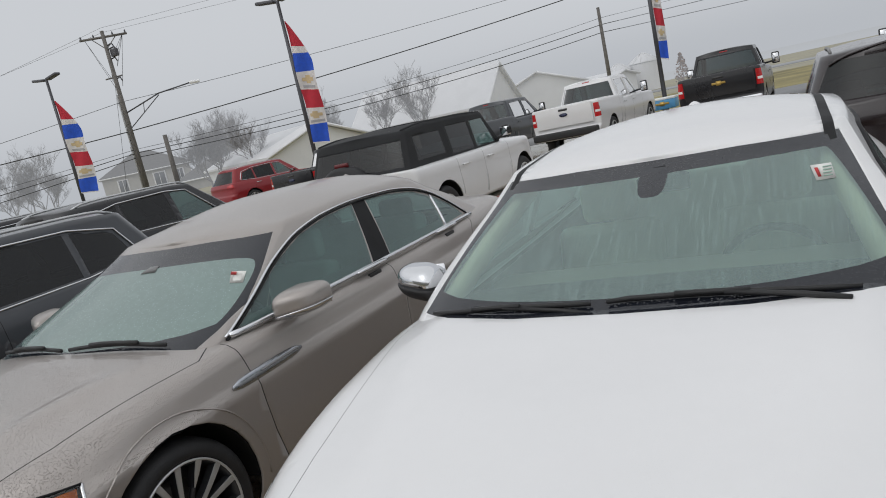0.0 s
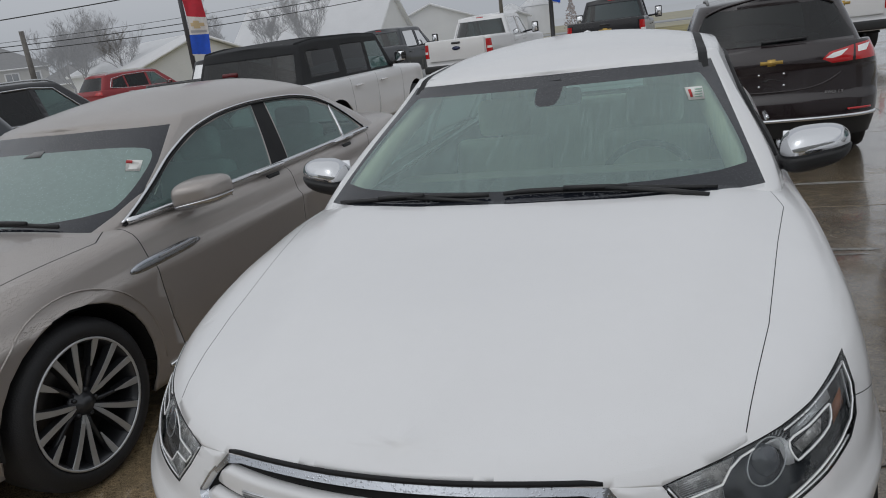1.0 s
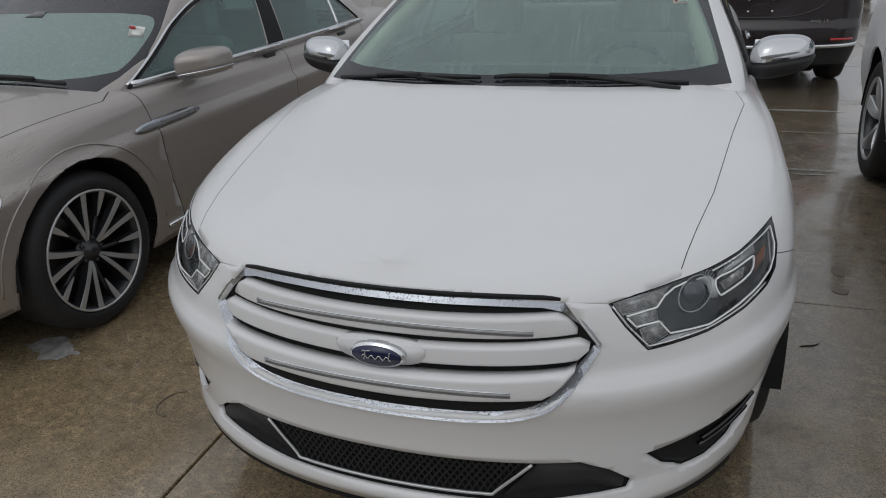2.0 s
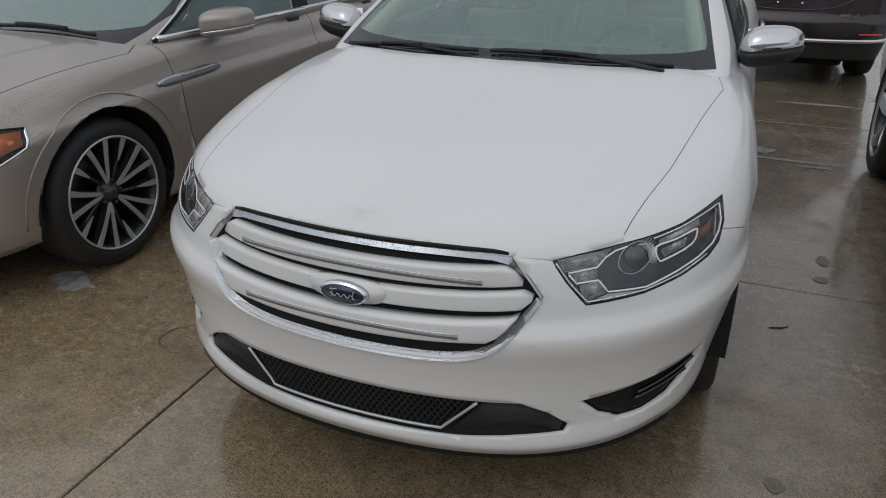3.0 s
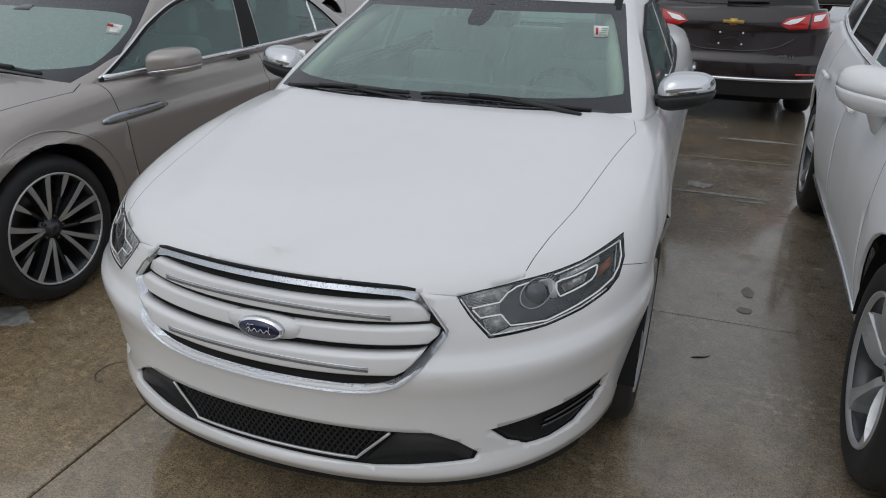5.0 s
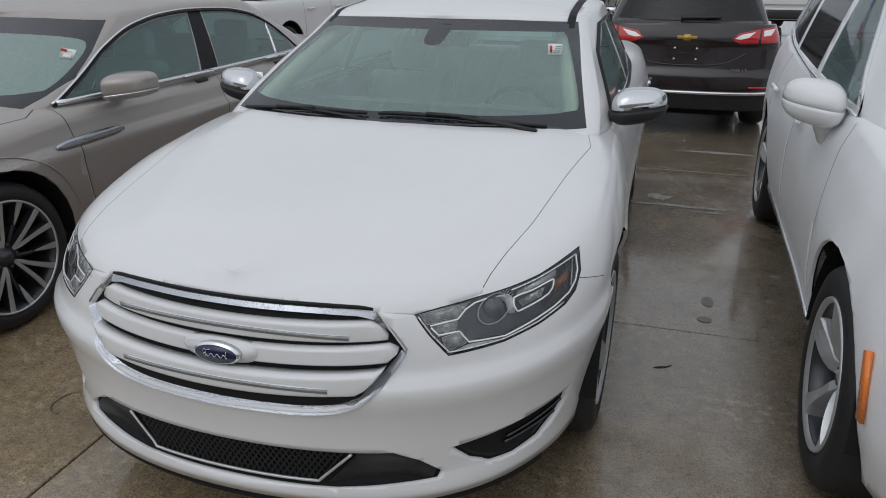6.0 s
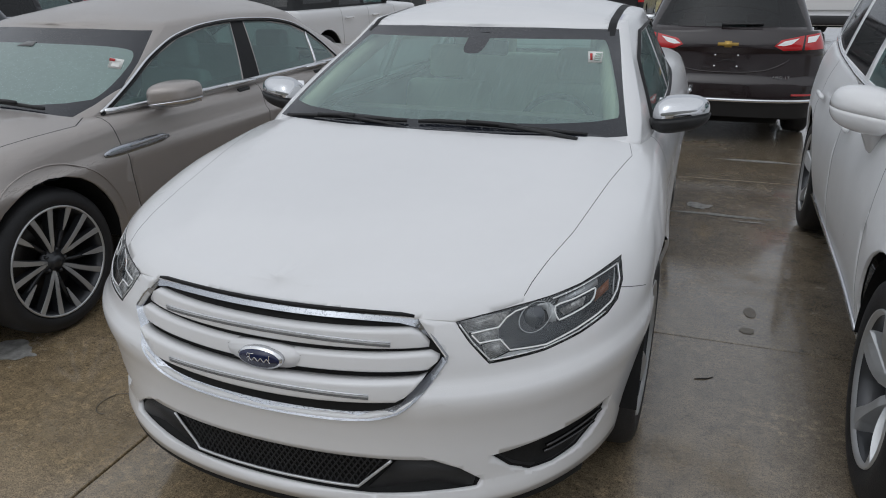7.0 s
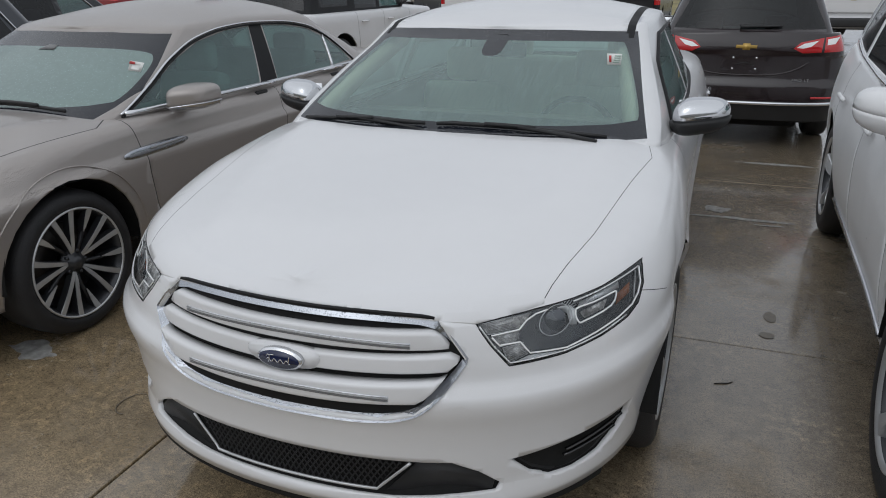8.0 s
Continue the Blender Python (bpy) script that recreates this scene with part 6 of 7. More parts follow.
pickup("white_pickup", "white crew-cab pickup with red tail lights, tail towards the lot", WHITE, away(-5.5, 18.3, 6.1, -4), "oval", PLASTIC)
pickup("black_pickup", "black crew-cab pickup with gold badge on its tailgate", BLACK, away(-1.48, 18.3, 6.1, 0), "gold")
pickup("dark_grey_pickup", "dark grey crew-cab pickup parked facing away", CHARCOAL, away(-9.4, 19.5, 6.1, -6), None)
pickup("white_pickup", "white pickup with black step bumper parked facing away", WHITE, away(3.7, 17.2, 6.1, 4), "gold", PLASTIC)
pickup("black_pickup", "black pickup showing its tailgate with oval badge", BLACK, place(-12.2, 14.6, -2) @ Matrix.Scale(0.87, 4) @ Matrix.Rotation(math.pi, 4, "Z") @ Matrix.Translation((0, -6.1, 0)), "oval")


def canvas_suv():
    shape = dict(SUV, length=4.55, axles=(0.75, 3.70), wheel=0.41, arch=1.15, arch_bulge=0.0,
                 half_width=[(0.2, 0.9), (0.8, 0.955), (4.4, 0.955)], edge=[(0, 1.08), (0.3, 1.13), (1.2, 1.16), (4.55, 1.17)], sill=[(0, 0.42), (4.55, 0.45)],
                 side_in=[(0, 0.04), (0.4, 0.0), (0.8, 0.005), (0.95, 0.02), (1, 0.06)], rear_in=[(0, 0.02), (0.3, 0.0), (1, 0.02)], front_in=[(0, 0.05), (0.4, 0.0), (1, 0.05)],
                 nose=(0.8, 0.1, 0.3), tail=(0.86, 0.04, 0.16), centre=[(0, 1.1), (0.3, 1.17), (1.2, 1.2), (4.55, 1.18)],
                 door_lines=([(1.35, 0.5), (1.35, 1.15)], [(2.35, 0.5), (2.35, 1.16)], [(3.2, 0.6), (3.25, 1.16)]), handles=(2.15, 3.05), handle_z=1.02, rear_cuts=[(11, [(0.80, 0.92), (0.87, 0.92), (0.87, 1.04), (0.80, 1.04)])], rear_depth=0.06,
                 cabin=dict(base=1.10, roof=1.70, front=[(0, 1.2), (1, 1.62)], rear=[(0, 4.5), (1, 4.28)], corner=0.14, rear_corner=0.12, square=0.9, bow=0.01, lean=1.2, arc=1.0,
                            low_width=[(1.2, 0.83), (2.5, 0.86), (4.4, 0.85)], top_width=[(1.7, 0.74), (2.5, 0.77), (4.3, 0.75)], roof_line=[(1.6, 0.0), (2.6, 0.03), (3.6, 0.03), (4.3, -0.03)], crown=0.03, back_pane=(0.12, 0.14),
                            panes=[[(1.58, 1.2), (2.30, 1.2), (2.30, 1.61), (1.80, 1.61)], [(2.42, 1.2), (3.12, 1.2), (3.12, 1.61), (2.42, 1.61)], [(3.34, 1.25), (4.12, 1.25), (4.08, 1.58), (3.34, 1.58)]]))
    root, sh, gh = vehicle("soft_top_suv", "white boxy four-door off-roader with black canvas soft top", WHITE, away(-5.0, 7.2, 4.55, -1), shape, SIDEGLASS, PRIVACY, True, CANVAS)
    spare = new("spare_wheel")
    spare.parent = root
    part("tyre", lathe([(0, 0.2), (-0.02, 0.36), (0.03, 0.405), (0.2, 0.405), (0.24, 0.36), (0.22, 0.2)], 40), RUBBER, spare).matrix_basis = Matrix.Translation((0, 4.6, 0.98)) @ Matrix.Rotation(radians(90), 4, "Z")
    part("brake_light", box((0.22, 0.05, 0.06), (0, 4.72, 1.40), 0.01, 1), material("dark_red_lens", (0.12, 0.008, 0.01), 0.3), spare)
    part("light_stalk", tube([(0, 4.5, 1.2), (0, 4.66, 1.36), (0, 4.72, 1.42)], 0.03, 6), PLASTIC, spare)
    for s in (1, -1):
        part("canvas_fold", tube([gh.top(s * 0.70, y, 0.004) for y in np.linspace(1.75, 4.2, 12)], 0.02, 6), CANVAS, root)
        mirror_shape(root, s * 0.92, 1.5, 1.22, s, (0.22, 0.14, 0.2), PLASTIC, PLASTIC, 0.08)
    part("canvas_seam", tube([gh.top(x, 3.2, 0.004) for x in np.linspace(-0.72, 0.72, 9)], 0.014, 6), CANVAS, root)


canvas_suv()


def dark_suv(name, label, paint, at, length=4.65):
    k = length / 4.65
    shape = dict(SUV)
    root, sh, gh = vehicle(name, label, paint, at, dict(shape, rear_cuts=[(11, [(0.55, 0.97), (0.92, 0.95), (0.92, 1.06), (0.60, 1.05)])], handle_mat=CHROME), SIDEGLASS, PRIVACY)
    for s in (1, -1):
        out = [(1.60, 1.05), (2.1, 1.52), (2.5, 1.56), (3.4, 1.545), (3.88, 1.46), (4.06, 1.16), (3.4, 1.09), (2.5, 1.065)]
        part("window_trim", strip(lambda y, z: gh.side(y, z, s, 0.006), out, 0.014, 6, 0.7, True, 6), CHROME, root)
        mirror_shape(root, s * 0.88, 1.72, 1.04, s, (0.2, 0.2, 0.14), paint, PLASTIC, 0.08)
    rails(root, gh, RIMSILVER, 1.95, 4.0, 0.56)
    return root


dark_suv("charcoal_suv", "charcoal crossover with bright roof rails and chrome window trim", CHARCOAL, place(-5.85, -0.1) @ Matrix.Scale(0.95, 4))
dark_suv("black_suv", "black sport utility with chrome window surround, facing away", BLACK, away(-8.9, 4.75, 4.65, 0))
dark_suv("black_suv", "black sport utility farther along the second row", BLACK, away(-12.2, 4.9, 4.65, 0))
dark_suv("charcoal_suv", "charcoal crossover at the far end of the row", CHARCOAL, away(-15.6, 5.2, 4.65, 0))
dark_suv("red_suv", "red sport utility with dark windows parked in the next row", RED, away(-19.5, 19.1, 4.65, -14))


# ---- ground ----
def pavement():
    root = thing("pavement", "wet brown-grey concrete lot with saw-cut joints and puddles", "pavement")
    root["kind"] = "structure"
    xs, ys = [-0.81 + 3.6 * k for k in range(-7, 6)], [-7.16 + 3.0 * k for k in range(0, 12)]
    for x0, x1 in zip(xs, xs[1:]):
        for y0, y1 in zip(ys, ys[1:]):
            tilt = math.atan2(slope(y1) - slope(y0), y1 - y0)
            part("slab", box((x1 - x0 - 0.007, y1 - y0 - 0.009, 0.05), ((x0 + x1) / 2, (y0 + y1) / 2, (slope(y0) + slope(y1)) / 2 - 0.025), 0.004, 1, Matrix.Rotation(tilt, 4, "X")), CONCRETE, root, smooth=False)

    part("joint_bed", box((xs[-1] - xs[0], ys[-1] - ys[0], 0.02), ((xs[0] + xs[-1]) / 2, (ys[0] + ys[-1]) / 2, -0.025), 0.0), SEAL, root)


def land():
    """One sheet from under the lot to the horizon."""
    xs = [-900, -200, -60, -30, 0, 22, 60, 200, 900]
    ys = [-600, -40, -8, 2.5, 10, 30, 42, 60, 90, 140, 200, 320, 900]
    verts = [(x, y, -0.06) for y in ys for x in xs]
    k = len(xs)
    faces = [(j * k + i, j * k + i + 1, (j + 1) * k + i + 1, (j + 1) * k + i) for j in range(len(ys) - 1) for i in range(k - 1)]
    tagged(part("ground", mesh_of(verts, faces), GRASS), "dull yellow-green winter grass reaching the misty horizon", "ground", kind="structure")


def mist():
    """Low mist far off: glowing sky-coloured sheets fade the land into the sky."""
    m = bpy.data.materials.new("mist_glow")
    m.use_nodes = True
    n, l = m.node_tree.nodes, m.node_tree.links
    n.remove(n["Principled BSDF"])
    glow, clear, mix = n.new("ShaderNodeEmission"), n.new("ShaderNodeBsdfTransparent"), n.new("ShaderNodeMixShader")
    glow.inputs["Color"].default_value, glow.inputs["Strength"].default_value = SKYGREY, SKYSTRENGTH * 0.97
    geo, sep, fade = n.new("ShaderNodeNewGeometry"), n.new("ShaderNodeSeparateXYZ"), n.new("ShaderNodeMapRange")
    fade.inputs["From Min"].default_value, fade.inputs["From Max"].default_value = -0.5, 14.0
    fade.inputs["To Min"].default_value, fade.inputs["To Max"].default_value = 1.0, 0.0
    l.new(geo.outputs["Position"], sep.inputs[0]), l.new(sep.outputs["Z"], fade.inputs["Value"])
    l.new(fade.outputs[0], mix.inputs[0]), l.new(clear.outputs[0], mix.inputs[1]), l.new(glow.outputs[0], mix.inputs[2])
    l.new(mix.outputs[0], n["Material Output"].inputs["Surface"])
    # a thinner glowing sheet paints haze over the far houses and trees
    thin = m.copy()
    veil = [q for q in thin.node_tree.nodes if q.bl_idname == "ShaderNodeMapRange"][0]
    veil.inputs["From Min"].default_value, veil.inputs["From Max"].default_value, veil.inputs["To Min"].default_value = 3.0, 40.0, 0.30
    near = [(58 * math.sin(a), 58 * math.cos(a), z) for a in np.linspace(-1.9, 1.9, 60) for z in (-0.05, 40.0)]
    tagged(part("backdrop", mesh_of(near, [(2 * i, 2 * i + 2, 2 * i + 3, 2 * i + 1) for i in range(59)]), thin), "thin glowing sheet that paints pale mist before the far houses", "backdrop", kind="structure")
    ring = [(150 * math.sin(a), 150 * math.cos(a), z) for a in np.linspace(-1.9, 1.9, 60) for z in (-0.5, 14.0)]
    tagged(part("backdrop", mesh_of(ring, [(2 * i, 2 * i + 2, 2 * i + 3, 2 * i + 1) for i in range(59)]), m), "glowing sheet that paints pale grey mist over the horizon", "backdrop", kind="structure")


GRASS = material("winter_grass", (0.25, 0.215, 0.095), 0.9, 0, 0, 0.5, 0.35, 0.6, 8)
ASPHALT = material("wet_asphalt", (0.09, 0.09, 0.09), 0.35, 0, 0, 0.3, 1.5, 0.5, 60)
pavement()
land()
mist()
tagged(part("road", box((400, 9, 0.06), (0, 76, -0.05), 0.01, 1), ASPHALT), "wet grey road beyond the lot", "road", kind="structure")
tagged(part("lot_edge", box((60, 7, 0.06), (-8, 29.5, -0.03), 0.01, 1), ASPHALT), "wet asphalt aisle behind the concrete", "pavement", kind="structure")

# ---- poles, flags and wires ----
POLE = material("weathered_pole", (0.15, 0.14, 0.13), 0.85, 0, 0, 0.3, 5, 0.4, 30)
STEEL = material("grey_steel", (0.10, 0.10, 0.11), 0.5, 0.5)
FLAG_GOLD = material("faded_gold_print", (0.62, 0.48, 0.28), 0.8)
FLAG_GREY = material("grey_print", (0.42, 0.41, 0.42), 0.8)
FLAG_RED = material("red_cloth", (0.52, 0.03, 0.05), 0.8, 0, 0, 0.15, 6)
FLAG_WHITE = material("white_cloth", (0.72, 0.69, 0.67), 0.8, 0, 0, 0.15, 6)
FLAG_BLUE = material("blue_cloth", (0.025, 0.10, 0.58), 0.8, 0, 0, 0.15, 6)
WIRE = material("black_cable", (0.03, 0.03, 0.03), 0.7)

RISER = material("pale_riser_pipe", (0.4, 0.4, 0.4), 0.6)


def light_pole(x, y, top, flag_top, flag_bottom, turn=0.0, wide=0.8):
    z0 = slope(min(y, 40)) - 0.1
    root = thing("light_pole", "dark steel lot light pole with red, white and blue feather flag", "light pole", "lot light poles", Matrix.Translation((x, y, z0)))
    part("pole", tube([(0, 0, 0), (0, 0, top)], [0.11, 0.075], 10), STEEL, root)
    for s in (-1, 1):
        part("lamp_head", box((1.0, 0.36, 0.15), (s * 0.62, 0, top + 0.06), 0.05, 2, Matrix.Rotation(radians(-s * 8), 4, "Y")), STEEL, root)
    banner = new("feather_flag")
    banner.parent = root
    banner["label"] = "rain-soaked striped feather flag"
    span = flag_top - flag_bottom
    zt = flag_top
    for share, mat in ((0.20, FLAG_RED), (0.06, FLAG_WHITE), (0.152, FLAG_BLUE), (0.142, FLAG_WHITE), (0.153, FLAG_RED), (0.138, FLAG_WHITE), (0.145, FLAG_BLUE), (0.01, FLAG_WHITE)):
        rows, cols, h = 6, 9, span * share
        cloth = lambda u, t: (0.1 + wide * (min(1, 0.12 + 2.4 * u ** 0.9) * (1 - 0.22 * u) + 0.03 * math.sin(9 * u)) * t * math.cos(turn), wide * min(1, 0.12 + 2.4 * u) * t * math.sin(turn) + 0.07 * math.sin(6 * t + 11 * u), flag_top - span * u - (0.10 + 0.05 * math.sin(13 * u)) * t)
        verts = [cloth((flag_top - zt + h * r / (rows - 1)) / span, cc / (cols - 1)) for r in range(rows) for cc in range(cols)]
        faces = [(r * cols + cc, r * cols + cc + 1, (r + 1) * cols + cc + 1, (r + 1) * cols + cc) for r in range(rows - 1) for cc in range(cols - 1)]
        part("stripe", mesh_of(verts, faces), mat, banner)
        if mat is FLAG_WHITE and share > 0.1:
            # a gold cross shape and a grey bar printed on both faces
            u0 = (flag_top - zt) / span
            for face in (-0.02, 0.02):
                for mark, c0, c1, r0, r1 in ((FLAG_GOLD, 0.2, 0.85, 0.34, 0.54), (FLAG_GOLD, 0.38, 0.66, 0.22, 0.66), (FLAG_GREY, 0.16, 0.9, 0.76, 0.9)):
                    grid = [Vector(cloth(u0 + share * (r0 + (r1 - r0) * r / 2), c0 + (c1 - c0) * q / 4)) + Vector((0, face, 0)) for r in range(3) for q in range(5)]
                    part("print", mesh_of(grid, [(r * 5 + q, r * 5 + q + 1, r * 5 + q + 6, r * 5 + q + 5) for r in range(2) for q in range(4)]), mark, banner)
        zt -= h
    return root


light_pole(-19.40, 25.36, 8.35, 7.45, 2.05, 0.6, 0.86)
light_pole(-5.55, 34.1, 8.5, 7.6, 2.4, 0.5, 0.46)
light_pole(-38.4, 27.1, 9.0, 7.75, 2.2, 0.6, 1.12)


def crossarm_pole(x, y, top):
    root = thing("utility_pole", "tall wooden utility pole with crossarm, insulators and street lamp arm", "utility pole", "utility poles", Matrix.Translation((x, y, slope(30) - 0.2)))
    part("pole", tube([(0, 0, 0), (0, 0, top)], [0.19, 0.12], 10), POLE, root)
    ax = Vector((0.75, 0.66, 0))
    part("crossarm", tube([ax * -1.5 + Vector((0, 0, top - 0.4)), ax * 1.5 + Vector((0, 0, top - 0.4))], 0.08, 6), POLE, root)
    for t in (-1.4, -0.6, 0.6, 1.4):
        part("insulator", lathe([(0, 0.05), (0.08, 0.06), (0.16, 0.03), (0.2, 0)], 8, "z"), STEEL, root).location = ax * t + Vector((0, 0, top - 0.32))
    part("brace", tube([ax * 0.8 + Vector((0, 0, top - 0.4)), (0, 0, top - 1.2)], 0.03, 5), POLE, root)
    part("brace", tube([ax * -0.8 + Vector((0, 0, top - 0.4)), (0, 0, top - 1.2)], 0.03, 5), POLE, root)
    # hardware below the arm, a pale riser pipe and the guy lines
    for dz, dx in ((1.0, 0.35), (1.25, 0.5), (1.9, 0.3), (2.9, -0.4), (3.2, 0.25), (3.5, -0.3)):
        part("insulator", tube([(0, 0, top - dz), Vector((dx, 0.2, top - dz + 0.12)), Vector((dx * 1.3, 0.25, top - dz - 0.15))], [0.04, 0.06, 0.04], 6), STEEL, root)
        part("jumper_wire", tube([ax * (1.2 if dx > 0 else -1.2) + Vector((0, 0, top - 0.4)), Vector((dx, 0.2, top - dz - 0.5)), Vector((dx * 1.3, 0.25, top - dz - 0.15))], 0.012, 4), WIRE, root)
    part("lower_arm", tube([ax * -0.6 + Vector((0, 0, top - 3.1)), ax * 0.5 + Vector((0, 0, top - 3.0))], 0.05, 6), POLE, root)
    part("riser_pipe", tube([(-0.26, -0.1, 0), (-0.22, -0.1, top * 0.42), (-0.2, -0.1, top * 0.66)], 0.06, 8), RISER, root)
    part("guy_line", tube([(0, 0, top - 2.8), (-1.8, -0.6, 0)], 0.014, 4), WIRE, root)
    part("transformer_bracket", box((0.5, 0.3, 0.5), (0.4, 0.2, top - 1.5), 0.05, 2), STEEL, root)
    part("lamp_arm", tube([(0, 0, top - 5.5), ax * 2.4 + Vector((0, 0, top - 4.6)), ax * 4.6 + Vector((0, 0, top - 4.3))], 0.05, 6), STEEL, root)
    part("lamp_strut", tube([ax * 1.2 + Vector((0, 0, top - 5.65)), ax * 1.3 + Vector((0, 0, top - 5.02))], 0.025, 5), STEEL, root)
    part("lamp_strut", tube([(0, 0, top - 6.6), ax * 2.4 + Vector((0, 0, top - 4.7))], 0.035, 6), STEEL, root)
    part("street_lamp", box((0.7, 0.3, 0.2), ax * 4.9 + Vector((0, 0, top - 4.3)), 0.07, 2, Matrix.Rotation(0.72, 4, "Z")), CLEARLENS, root)
    return root


crossarm_pole(-40.15, 33.3, 12.4)
for x, y, h in ((-13.2, 55.8, 7.6), (-32.8, 29.4, 4.45)):
    root = thing("utility_pole", "weathered bare wooden utility pole", "utility pole", "utility poles", Matrix.Translation((x, y, -0.1)))
    part("pole", tube([(0, 0, 0), (0, 0, h)], [0.17, 0.12], 8), POLE, root)


def wire(a, b, sag, r=0.022):
    pts = [Vector(a).lerp(Vector(b), t) - Vector((0, 0, sag * 4 * t * (1 - t))) for t in np.linspace(0, 1, 22)]
    tagged(part("overhead_cable", tube(pts, r, 5), WIRE), "thin black overhead cable strung between poles", "cable", "overhead cables")


# height at the crossarm pole and at the bare pole, sag, rise beyond each of them, thickness
for z0, z1, sag, right, left, r in ((7.5, 9.95, 0.25, 2.0, 4.4, 0.016), (5.5, 8.85, 0.25, 2.6, 1.4, 0.035), (4.25, 6.7, 0.5, 1.85, 2.6, 0.014), (4.0, 6.2, 0.55, 1.4, 3.0, 0.026), (3.7, 5.62, 0.6, 0.7, 3.6, 0.026), (12.1, 14.5, 0.1, 2.0, 7.5, 0.008), (12.4, 15.4, 0.1, 2.0, 9.0, 0.008)):
    a, b = Vector((-40.15, 33.3, z0)), Vector((-13.15, 55.8, z1))
    along = Vector((27.0, 22.5, 0))
    wire(a, b, sag, r)
    wire(b, b + along * 1.2 + Vector((0, 0, 1.2 * right)), 0.1, r)
    wire(a, a - along * 0.6 - Vector((0, 0, 0.6 * left)), 0.1, r)

# ---- buildings across the road ----
SIDING = material("white_siding", (0.74, 0.74, 0.74), 0.7, 0, 0, 0.06, 0.6)
ROOFING = material("pale_metal_roof", (0.7, 0.7, 0.71), 0.6, 0, 0, 0.08, 0.5)
SHINGLE = material("grey_shingle", (0.115, 0.11, 0.105), 0.9, 0, 0, 0.25, 2.5, 0.5, 20)
CREAM = material("cream_siding", (0.42, 0.40, 0.36), 0.8, 0, 0, 0.1, 1.5)
PANE = material("dark_pane", (0.03, 0.035, 0.04), 0.1, 0, 0.5)


def gabled(name, label, x, y, w, d, eave, ridge, turn, wall_mat, roof_mat, windows=(), z0=0.3):
    """A gabled building: its gable end of width w faces -y before the turn; d deep."""
    root = thing(name, label, "house" if "house" in name else "barn", "", Matrix.Translation((x, y, z0)) @ Matrix.Rotation(radians(turn), 4, "Z"))
    pts = [(-w / 2, 0, 0), (w / 2, 0, 0), (w / 2, 0, eave), (0, 0, ridge), (-w / 2, 0, eave)]
    part("wall", slab(pts, (0, 1, 0), d), wall_mat, root, smooth=False)
    o, t = 0.35, 0.18
    for s in (1, -1):
        k = (ridge - eave) / (w / 2)
        p = [(0, -o, ridge + t * 0.3), (s * (w / 2 + o), -o, eave - o * k + t * 0.3), (s * (w / 2 + o), d + o, eave - o * k + t * 0.3), (0, d + o, ridge + t * 0.3)]
        part("roof_plane", slab(p, (0, 0, 1), t), roof_mat, root, smooth=False)
        part("barge_board", tube([(0, -o - 0.02, ridge + 0.1), (s * (w / 2 + o), -o - 0.02, eave - o * k + 0.1)], 0.12, 4), wall_mat, root)
    for face, a, z, ww, hh in windows:
        win = new("window")
        win.parent = root
        if face == "gable":
            part("frame", box((ww + 0.2, 0.12, hh + 0.2), (a, -0.03, z), 0.02, 1), SIDING, win)
            part("pane", box((ww, 0.04, hh), (a, -0.09, z), 0.01, 1), PANE, win)
        else:
            s = 1 if face == "right" else -1
            part("frame", box((0.12, ww + 0.2, hh + 0.2), (s * (w / 2 + 0.03), a, z), 0.02, 1), SIDING, win)
            part("pane", box((0.04, ww, hh), (s * (w / 2 + 0.09), a, z), 0.01, 1), PANE, win)
    return root


gabled("white_barn", "white steep-gabled church-like building with pale roof", -25.6, 64, 8, 15, 2.4, 5.9, 90, SIDING, ROOFING, z0=-0.05)
gabled("white_barn", "broad white metal barn with shallow gable", -24.2, 71, 10, 20, 2.5, 4.4, 18, SIDING, ROOFING, z0=-0.05)
gabled("white_barn", "long low white shed joining the barns", -18.0, 82, 5, 6, 2.2, 2.8, 70, SIDING, ROOFING, z0=-0.05)
gabled("white_barn", "wide white building with pale roof", -33.5, 45, 9, 16, 1.8, 3.6, 62, SIDING, ROOFING, z0=-0.05)


def grain_bin(x, y, radius, eave, peak):
    """A round corrugated bin under a low cone."""
    root = thing("grain_bin", "pale corrugated steel grain bin with conical roof", "grain bin", "grain bins", Matrix.Translation((x, y, -0.05)))
    rows = [(z, radius * (1 + 0.006 * (k % 2))) for k, z in enumerate(np.arange(0, eave + 0.01, 0.14))]
    part("wall", lathe(rows, 40, "z"), ROOFING, root)
    part("roof", lathe([(eave - 0.06, radius * 1.05), (eave + 0.04, radius * 1.05), (peak - 0.12, radius * 0.14), (peak - 0.08, radius * 0.12), (peak, 0.0)], 40, "z"), ROOFING, root)
    for k in range(12):
        a = 2 * math.pi * k / 12
        part("roof_rib", tube([(radius * 1.04 * math.cos(a), radius * 1.04 * math.sin(a), eave + 0.06), (radius * 0.14 * math.cos(a), radius * 0.14 * math.sin(a), peak - 0.08)], 0.04, 4), SIDING, root)


grain_bin(-16.7, 87.5, 1.75, 3.35, 4.5)
grain_bin(-19.4, 86.0, 1.5, 3.0, 3.9)


